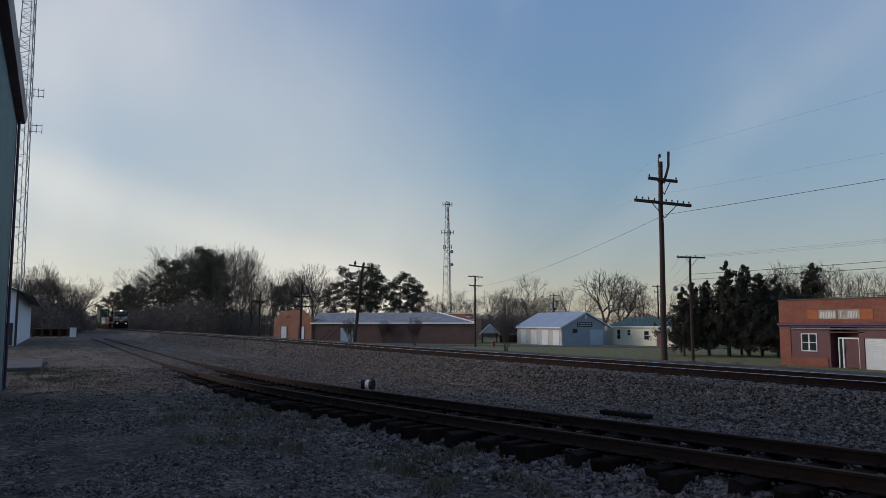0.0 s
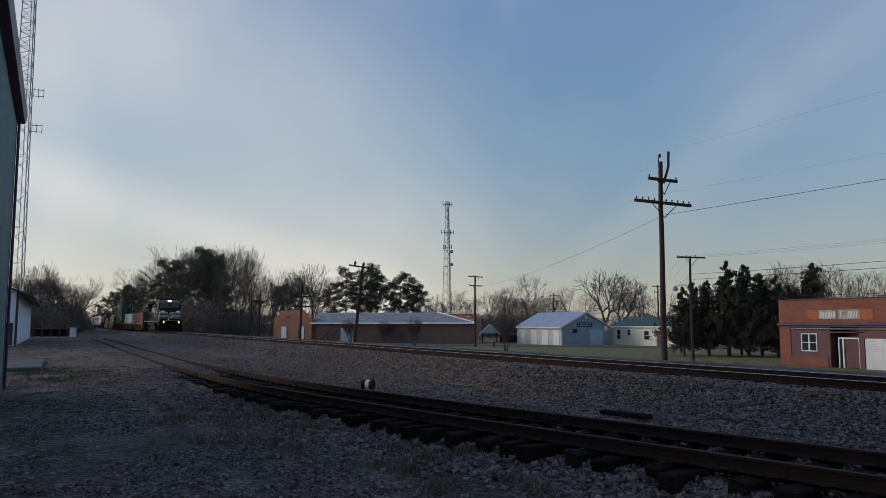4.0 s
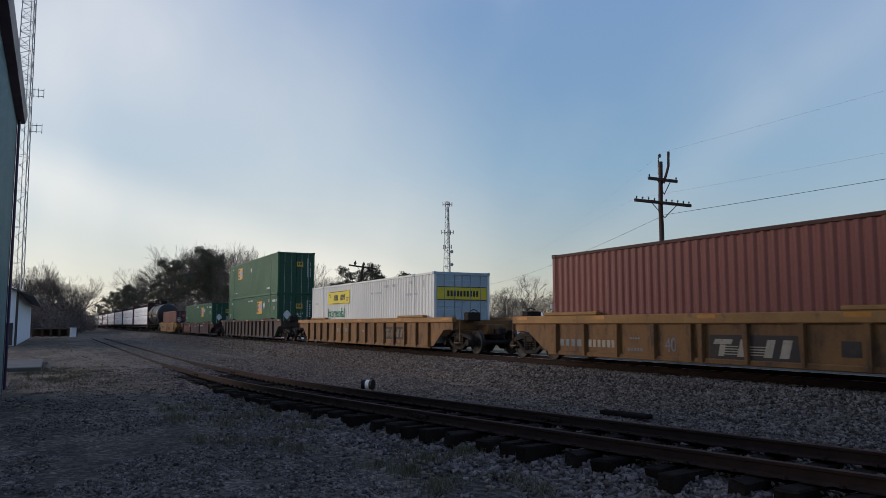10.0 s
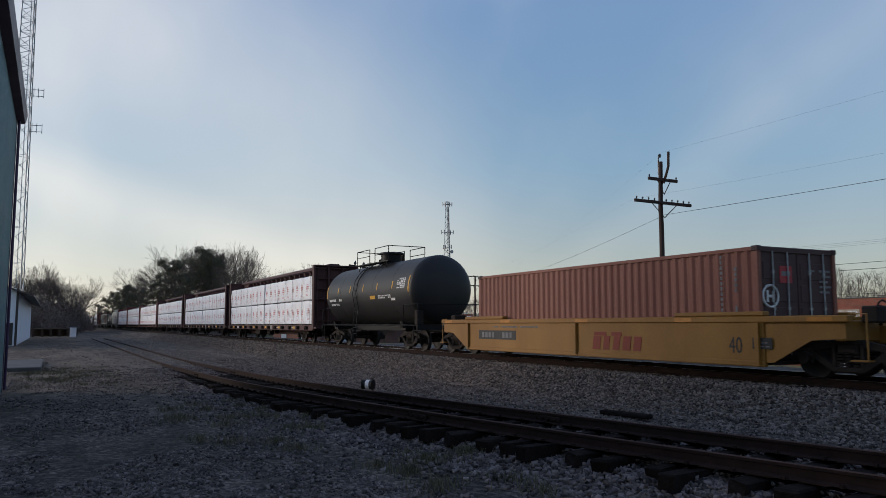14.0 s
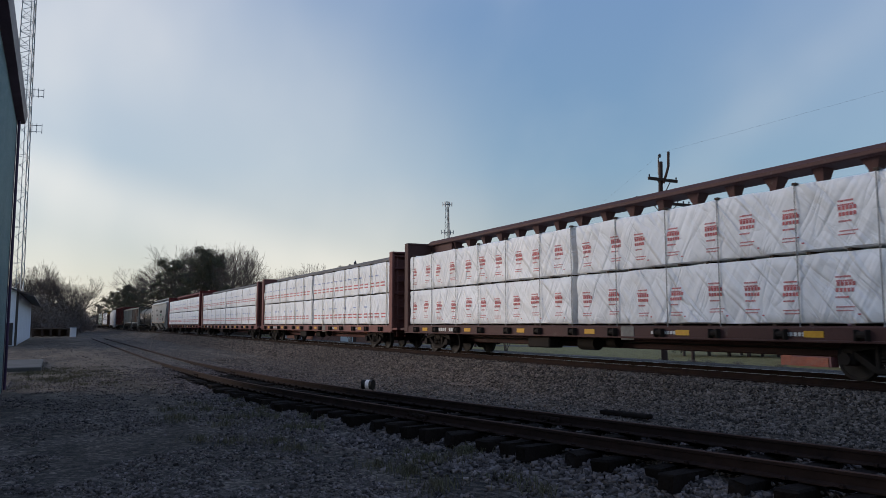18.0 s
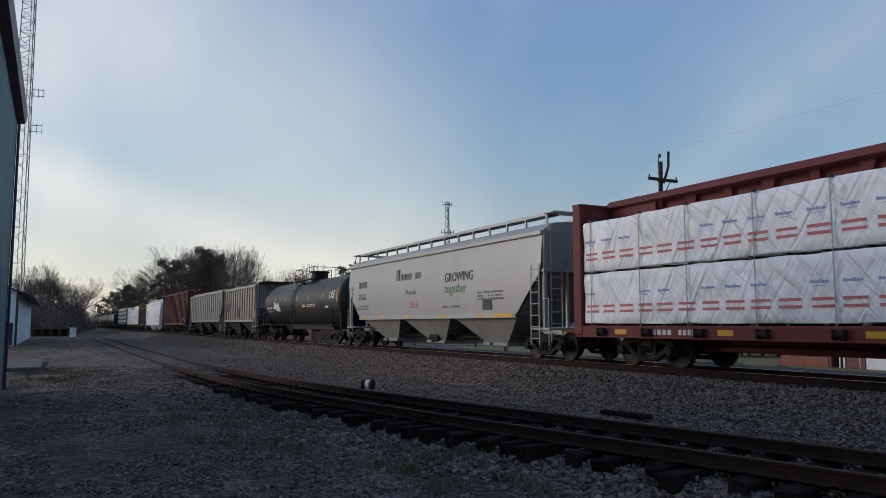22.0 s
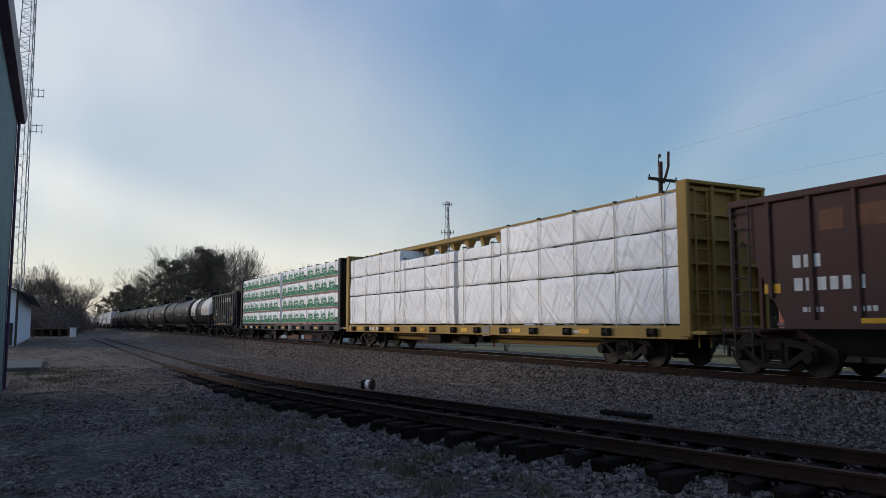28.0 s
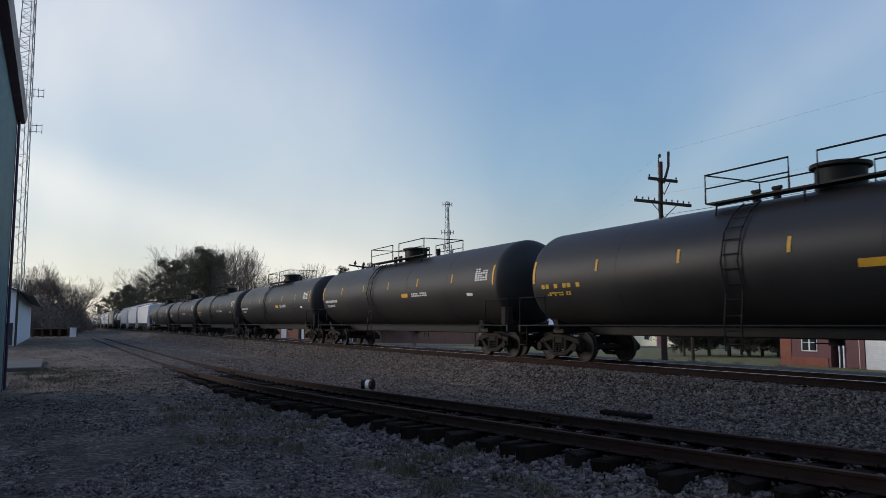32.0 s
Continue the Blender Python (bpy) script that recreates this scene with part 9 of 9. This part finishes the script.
def reach(p, d, env):
    """How far it is from p along d to the crown's outline; env: its centre height, its half width, its half height."""
    q = Vector((p.x / env[1], p.y / env[1], (p.z - env[0]) / env[2]))
    e = Vector((d.x / env[1], d.y / env[1], d.z / env[2]))
    a, b, c = e.dot(e), q.dot(e), q.dot(q) - 1
    k = b * b - a * c
    return max((-b + math.sqrt(k)) / a, 0.0) if k > 0 else 0.0


def grow(tw, fine, rnd, p, d, length, r, level, most, spread, lift, wild, env=None):
    """One limb, bent over a few pieces, and the limbs that leave it, inside the crown's outline."""
    if env and level:
        length = min(length, reach(p, d, env) * rnd.uniform(0.55, 1.12))
        if length < 0.10:
            return
    if level > 1:
        lift, spread = 0.0, max(spread, 0.70)
    pieces = 4 if level < 2 else (3 if level < most else 2)
    pts = [p]
    for i in range(pieces):
        d = (d + Vector((rnd.gauss(0, wild), rnd.gauss(0, wild), rnd.gauss(0, wild) + lift))).normalized()
        q = pts[-1] + d * (length / pieces)
        r1 = r * (1 - 0.16 * (i + 1)) if level else r * (1 - 0.08 * (i + 1))
        (tw if level < 2 else fine).bar(pts[-1], q, r * (1 - 0.16 * i) if level else r * (1 - 0.08 * i), r1)
        pts.append(q)
    if level >= most:
        return
    kids = (5, 4, 4, 3, 3)[level]
    for k in range(kids):
        u = 0.25 + 0.75 * (k + rnd.random()) / kids if level else 0.5 + 0.5 * (k + 0.5) / kids
        j = min(int(u * pieces), pieces - 1)
        at = pts[j].lerp(pts[j + 1], u * pieces - j)
        ax = Vector((rnd.gauss(0, 1), rnd.gauss(0, 1), rnd.gauss(0, 1))).cross(d).normalized()
        a = spread * rnd.uniform(0.6, 1.3)
        nd = (d * math.cos(a) + ax * math.sin(a)).normalized()
        grow(tw, fine, rnd, at, nd, length * rnd.uniform(0.55, 0.95), max(r * (0.60 if level < 2 else 0.42), 0.007), level + 1, most, spread, lift, wild, env)
    grow(tw, fine, rnd, pts[-1], d, length * 0.72, max(r * (0.72 if level < 2 else 0.5), 0.007), level + 1, most, spread, lift, wild, env)


def branch(tw, fine, rnd, p, d, length, r, level, most, angle, lift):
    """A limb that forks at its tip, and now and then along its way, into thinner ones."""
    pieces = 3 if level < 2 else 2
    at, q = [p], r
    for i in range(pieces):
        d = (d + Vector((rnd.gauss(0, 0.13), rnd.gauss(0, 0.13), rnd.gauss(0, 0.10) + lift))).normalized()
        e = at[-1] + d * (length / pieces)
        (tw if level < 3 else fine).bar(at[-1], e, q, q * 0.95)
        q *= 0.95
        at.append(e)
    if level >= most:
        return
    turn = rnd.uniform(0, 6.283)
    side = d.orthogonal().normalized()
    other = d.cross(side)
    kids = [(at[-1], turn, rnd.uniform(0.5, 1.0)), (at[-1], turn + 3.14 + rnd.uniform(-0.7, 0.7), rnd.uniform(0.7, 1.25))]
    if rnd.random() < (0.75 if level < 3 else 0.45):
        kids.append((at[-1] if rnd.random() < 0.4 else at[-2], turn + rnd.uniform(1.0, 2.2), rnd.uniform(1.0, 1.7)))
    for start, t, k in kids:
        a = angle * k
        nd = (d * math.cos(a) + (side * math.cos(t) + other * math.sin(t)) * math.sin(a)).normalized()
        branch(tw, fine, rnd, start, nd, length * rnd.uniform(0.66, 0.90), q * (0.86 - 0.13 * k), level + 1, most, angle, lift)


def bare_meshes(seed, h, angle=0.50, lift=0.05, trunk=0.27, r=0.017, most=7):
    """A leafless tree, h metres tall."""
    rnd = random.Random(seed)
    tw, fine = Twigs(6), Twigs(3)
    branch(tw, fine, rnd, Vector((0, 0, -0.02)), Vector((0, 0, 1)), trunk, r, 0, most, angle, lift)
    k = h / max(v.z for v in fine.v)
    return (fast_mesh("trunk", [tuple(v * k) for v in tw.v], tw.f, BARK, True), fast_mesh("crown", [tuple(v * k) for v in fine.v], fine.f, TWIG))


def leaf_cloud(rng, centres, per, size, flat=1.0):
    """Small leaves round each centre (x, y, z, radius)."""
    c = np.array(centres)
    n = len(c) * per
    ci = np.repeat(np.arange(len(c)), per)
    d = rng.normal(0, 1, (n, 3))
    d /= np.linalg.norm(d, axis=1)[:, None]
    rad = c[ci, 3] * rng.uniform(0.35, 1.0, n) ** 0.6
    p = c[ci, :3] + d * rad[:, None] * np.array((1, 1, flat))
    a = rng.normal(0, 1, (n, 3)) + d * 0.8
    a /= np.linalg.norm(a, axis=1)[:, None]
    b = np.cross(a, rng.normal(0, 1, (n, 3)))
    b /= np.linalg.norm(b, axis=1)[:, None]
    s = size * rng.uniform(0.6, 1.4, n)[:, None]
    v = np.stack([p - b * s * 0.22, p + a * s, p + b * s * 0.22, p - a * s * 0.6], 1).reshape(-1, 3)
    return v, np.arange(4 * n).reshape(-1, 4)


def pine_meshes(seed, h):
    rnd, rng = random.Random(seed), np.random.default_rng(seed)
    tw = Twigs(7)
    cs = []
    top = Vector((rnd.uniform(-0.3, 0.3), rnd.uniform(-0.3, 0.3), h))
    tw.bar(Vector((0, 0, -0.3)), top * 0.5, h * 0.014, h * 0.010)
    tw.bar(top * 0.5, top, h * 0.010, h * 0.003)
    k = 36
    for i in range(k):
        u = 0.36 + 0.62 * i / k
        a = rnd.uniform(0, 6.283)
        ln = h * (0.05 + 0.20 * max(1 - abs(u - 0.62) / 0.42, 0.0)) * rnd.uniform(0.45, 1.25)
        p = top * u
        e = p + Vector((math.cos(a) * ln, math.sin(a) * ln, ln * rnd.uniform(0.05, 0.4)))
        tw.bar(p, e, h * 0.004, h * 0.0015)
        for q in (0.72, 1.0):
            m = p.lerp(e, q)
            cs.append((m.x + rnd.gauss(0, 0.25), m.y + rnd.gauss(0, 0.25), m.z + rnd.uniform(0, 0.4), h * rnd.uniform(0.035, 0.070)))
    v, f = leaf_cloud(rng, cs, 170, h * 0.0115, 0.65)
    return fast_mesh("trunk", [tuple(x) for x in tw.v], tw.f, BARK, True), fast_mesh("crown", v, f, LEAF_PINE)


def cedar_meshes(seed, h):
    rnd, rng = random.Random(seed), np.random.default_rng(seed)
    tw = Twigs(8)
    cs = []
    tw.bar(Vector((0, 0, -0.3)), Vector((0, 0, h * 0.3)), h * 0.022, h * 0.018)
    tw.bar(Vector((0, 0, h * 0.3)), Vector((0, 0, h * 0.97)), h * 0.018, h * 0.004)
    tops = [(rnd.uniform(-0.10, 0.10) * h, rnd.uniform(-0.10, 0.10) * h, rnd.uniform(0.80, 0.93)) for k in range(2)] + [(0, 0, 1.0)]
    for i in range(230):
        tx, ty, tz = tops[i % 3]
        u = (0.05 + 0.03 * (seed % 3) + 0.93 * (i / 230)) * tz
        a = rnd.uniform(0, 6.283)
        wide = (0.37 * max(1 - u / tz, 0.0) ** 0.85 + 0.012) * (1.0 + 0.16 * math.sin(u * 23 + seed + i % 3))
        ln = h * wide * rnd.choice((0.45, 0.65, 0.8, 1.0, 1.1, 1.35))
        p = Vector((tx * u, ty * u, h * u))
        e = p + Vector((math.cos(a) * ln, math.sin(a) * ln, ln * rnd.uniform(0.1, 0.65)))
        if i % 2 == 0:
            tw.bar(p, e, h * 0.006, h * 0.002)
        for q in (0.6, 1.0):
            m = p.lerp(e, q)
            cs.append((m.x, m.y, m.z, h * rnd.uniform(0.018, 0.045) * (1.1 - 0.7 * u)))
    v, f = leaf_cloud(rng, cs, 100, h * 0.0115, 1.3)
    return fast_mesh("trunk", [tuple(x) for x in tw.v], tw.f, BARK, True), fast_mesh("crown", v, f, LEAF_DARK)


def bush_meshes(seed, h, leafy):
    rnd, rng = random.Random(seed), np.random.default_rng(seed)
    tw, fine = Twigs(3), Twigs(3)
    for k in range(12):
        d = Vector((rnd.gauss(0, 0.5), rnd.gauss(0, 0.5), 1)).normalized()
        grow(tw, fine, rnd, Vector((rnd.gauss(0, h * 0.26), rnd.gauss(0, h * 0.26), -0.2)), d, h * 0.33, h * 0.006, 2, 4, 0.85, 0.02, 0.2)
    cs = [(rnd.gauss(0, h * 0.30), rnd.gauss(0, h * 0.30), h * rnd.uniform(0.03, 0.62), h * rnd.uniform(0.10, 0.18)) for k in range(60)]
    lv, lf = leaf_cloud(rng, cs, 90 if leafy else 60, h * 0.03)
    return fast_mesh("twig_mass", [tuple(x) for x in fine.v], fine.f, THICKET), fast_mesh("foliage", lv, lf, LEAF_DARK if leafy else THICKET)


def myrtle_meshes(seed, h):
    """Several upright stems under a round head of fine twigs."""
    rnd = random.Random(seed)
    tw, fine = Twigs(5), Twigs(3)
    for k in range(6):
        a = k * 1.05 + rnd.random() * 0.4
        d = Vector((math.cos(a) * 0.24, math.sin(a) * 0.24, 1)).normalized()
        grow(tw, fine, rnd, Vector((math.cos(a) * 0.12, math.sin(a) * 0.12, -0.1)), d, h * 0.40, h * 0.011, 0, 3, 0.55, 0.05, 0.10, (h * 0.68, h * 0.36, h * 0.34))
    return fast_mesh("trunk", [tuple(v) for v in tw.v], tw.f, BARK, True), fast_mesh("crown", [tuple(v) for v in fine.v], fine.f, TWIG)


def plant(meshes, name, x, y, z, s, turn, label, cat, group="trees"):
    ob = thing(name, pose(x, y, z, 0, 0, turn), label, cat, group)
    for me in meshes:
        p = part(me.name.split(".")[0], me, None, ob)
        p.scale = (s, s, s)
    return ob


BARE = [bare_meshes(11, 12.0), bare_meshes(12, 12.0, 0.44, 0.06), bare_meshes(13, 12.0, 0.58, 0.04, 0.22), bare_meshes(14, 12.0, 0.46, 0.07, 0.32)]
SLIM = [bare_meshes(31, 12.0, 0.34, 0.12, 0.34, 0.013), bare_meshes(32, 12.0, 0.30, 0.14, 0.38, 0.012)]
PINE = [pine_meshes(21, 14.0), pine_meshes(22, 14.0), pine_meshes(23, 14.0)]
OAK = bare_meshes(17, 12.0, 0.62, 0.035, 0.20, 0.024, 8)
CEDAR = [cedar_meshes(41, 8.5), cedar_meshes(42, 8.5), cedar_meshes(43, 8.5)]
MYRTLE = myrtle_meshes(61, 4.0)
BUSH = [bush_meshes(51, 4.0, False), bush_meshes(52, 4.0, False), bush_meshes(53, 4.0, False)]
rnd = random.Random(77)


def woods(n, kinds, name, xr, yr, hr, nominal, label, cat, z=-0.9):
    for k in range(n):
        x, y = xr[0] + (xr[1] - xr[0]) * (k + rnd.random()) / n, rnd.uniform(*yr)
        plant(kinds[rnd.randrange(len(kinds))], name, x, y, z if y < 30 else min(z, -1.6), rnd.uniform(*hr) / nominal, rnd.uniform(0, 360), label, cat)


def grove(rows, kinds, nominal, name, label, z=-1.0, group="trees", thick=False):
    """Single trees; rows: x, y, height; thick: a second one behind each."""
    for k, (x, y, h) in enumerate(rows):
        plant(kinds[k % len(kinds)], name, x, y, z, h / nominal, rnd.uniform(0, 360), label, "tree", group)
        if thick:
            plant(kinds[(k + 1) % len(kinds)], name, x * rnd.uniform(1.02, 1.06), y + rnd.uniform(-1, 3), z, h / nominal * rnd.uniform(0.75, 0.98), rnd.uniform(0, 360), label, "tree", group)


# beside the track, far off on its far side
grove(((-402, 34, 25), (-369, 35, 26), (-346, 36, 27), (-307, 36, 27), (-294, 38, 29), (-286, 40, 30.5), (-263, 40, 29), (-213, 38, 25), (-212, 41, 25), (-185, 37, 21), (-208, 34, 22), (-250, 42, 26), (-232, 40, 26)), SLIM + BARE[:2], 12, "bare_tree", "leafless grey tree in the trackside wood", thick=True)
grove(((-167, 36, 18), (-154, 35, 15.6), (-144, 34, 9), (-161, 33, 15.6), (-153, 38, 8), (-160, 42, 11), (-175, 40, 14.5)), [SLIM[0], BARE[1], SLIM[1]], 12, "bare_tree", "slim leafless tree at the wood's edge", thick=True)
grove(((-242, 30, 21.3), (-230, 31, 20.4), (-176.5, 30, 19), (-172, 31, 16.5), (-194, 29, 13.5), (-275, 30, 16), (-154, 30, 9.5), (-181, 32.5, 17.5)), PINE, 14, "pine_tree", "dark pine tree in the trackside wood")
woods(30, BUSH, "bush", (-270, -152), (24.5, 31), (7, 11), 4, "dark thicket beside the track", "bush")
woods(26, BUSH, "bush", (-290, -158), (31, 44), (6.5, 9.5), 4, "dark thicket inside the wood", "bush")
grove(((-556, 26, 15), (-487, 27, 17.5), (-429, 27, 18.6), (-397, 28, 19), (-371, 29, 19.8), (-361, 31, 18), (-328, 30, 13.5), (-293, 24.5, 13), (-440, 30, 17), (-410, 33, 18), (-340, 33, 16)), PINE, 14, "pine_tree", "dark pine tree far down the track")
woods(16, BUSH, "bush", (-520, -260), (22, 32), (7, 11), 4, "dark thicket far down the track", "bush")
# on the near side of the track, beyond the shed
grove(((-170, -8.4, 15.4), (-178, -6.6, 15.5), (-185, -4.2, 15), (-190, -1.6, 13.8), (-200, 1.6, 13.5), (-205, 4.1, 14.4), (-210, 6.0, 12.5), (-165, -4.7, 11.6), (-185, 0.1, 11.7), (-210, -3.2, 17.5), (-190, 2.7, 11.4), (-172, -12, 15), (-230, 7.6, 9)), [BARE[0], BARE[1], BARE[3], SLIM[0]], 12, "bare_tree", "leafless tree beyond the white shed", -0.9, thick=True)
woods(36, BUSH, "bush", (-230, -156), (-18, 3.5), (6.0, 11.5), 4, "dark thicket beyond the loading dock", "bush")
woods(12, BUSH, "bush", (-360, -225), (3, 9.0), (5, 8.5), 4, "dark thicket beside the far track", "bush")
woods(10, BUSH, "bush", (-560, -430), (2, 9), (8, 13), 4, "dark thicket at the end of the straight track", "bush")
# behind the brick hall
grove(((-197, 52, 13.7), (-199, 55, 17.2), (-209, 60, 17.7), (-195, 58, 18.3), (-184, 58, 18.6), (-183, 60, 15.8), (-202, 62, 15.8), (-195, 50, 12.1), (-169, 48, 12.3), (-205, 66, 17)), [SLIM[0], BARE[3], SLIM[1]], 12, "bare_tree", "leafless tree behind the brick hall", -1.6, thick=True)
grove(((-190, 51, 12.5), (-185, 53.5, 11), (-209, 72, 14.7), (-210, 76, 19.2), (-208, 80, 18.5), (-201, 80, 19.4), (-201, 82, 17.8), (-196, 84, 14.7), (-203, 90, 16.8), (-202, 92, 17.7), (-196, 92, 14), (-209, 70, 12.5), (-202, 76, 14.8), (-199, 79, 15), (-200, 94.5, 14)), PINE, 14, "pine_tree", "tall dark pine behind the brick hall", -1.8)
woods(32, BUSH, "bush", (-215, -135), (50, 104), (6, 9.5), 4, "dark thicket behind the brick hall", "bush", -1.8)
woods(16, BARE, "bare_tree", (-215, -160), (92, 150), (10, 14), 12, "leafless tree on the far skyline", "tree", -1.8)
# behind the garage and the houses
grove(((-150, 92, 12), (-143, 95, 14.4), (-157, 100, 11.5), (-148, 102, 10), (-141, 104, 11.8), (-186, 98, 12.7), (-110, 100, 10.3), (-109, 104, 9)), [BARE[0], BARE[3], BARE[1]], 12, "bare_tree", "spreading leafless tree behind the garage", -1.8)
grove(((-121.8, 98, 14.4), (-118.6, 101, 13.4)), [OAK], 12, "bare_tree", "broad leafless oak behind the garage", -1.8)
grove(((-84, 100, 11.4), (-78.7, 98, 12.5), (-79.4, 102, 12.5), (-75, 104, 12.3), (-71.5, 98, 12), (-70.4, 100, 11.3), (-69.2, 102, 10.7), (-64.5, 98, 10.4), (-61, 100, 10), (-89, 104, 10.9), (-57, 99, 10), (-53, 102, 11)), [BARE[0], BARE[1], BARE[3]], 12, "bare_tree", "leafless tree behind the houses", -1.8)
woods(28, BUSH, "bush", (-165, -50), (92, 115), (5.5, 8), 4, "dark hedge behind the houses", "bush", -1.8)
# the treeline behind the camera, which the cars' paint mirrors
woods(16, BARE, "bare_tree", (-75, 40), (-62, -45), (10, 14), 12, "leafless tree behind the metal building", "tree")
woods(14, BUSH, "bush", (-75, 40), (-62, -45), (5, 8), 4, "dark thicket behind the metal building", "bush")
# cedars
grove(((-51.9, 51.3, 6.1), (-52.5, 53, 6.9), (-51.5, 54, 6.9), (-49.6, 54.5, 8.3), (-48.3, 55.5, 8.4), (-48.1, 57, 7.4), (-46.8, 57.5, 6.9), (-46.4, 58.6, 6.5), (-48.3, 64.5, 8.6), (-51.3, 58, 6.9)), CEDAR, 8.5, "cedar_tree", "dark evergreen cedar on the verge", -1.8, "cedars on the verge")
# small ornamental trees in front of the hall and the shelter
for x, y, h in ((-112, 41.2, 3.9), (-109.5, 45.8, 3.6), (-93.5, 43.6, 3.9), (-69.6, 43.2, 4.3)):
    plant(MYRTLE, "small_tree", x, y, -1.72, h / 4.0, rnd.uniform(0, 360), "small leafless ornamental tree with many stems", "tree")
for x, y in ((-25.5, 24.0), (-24.2, 24.4), (-22.8, 23.8), (-29.5, 33.0), (-21, 26)):
    plant(BUSH[1], "weed_clump", x, y, ground_z(x, y) - 0.05, 0.16, rnd.uniform(0, 360), "low brown weed clump on the verge", "weeds", "weeds on the verge")


def motions():
    for ob, c, y, z in MOVING:
        walk(ob, [(0, pose(c, TRACK_Y + y, z)), (32, pose(c + SPEED * 32, TRACK_Y + y, z))])


motions()
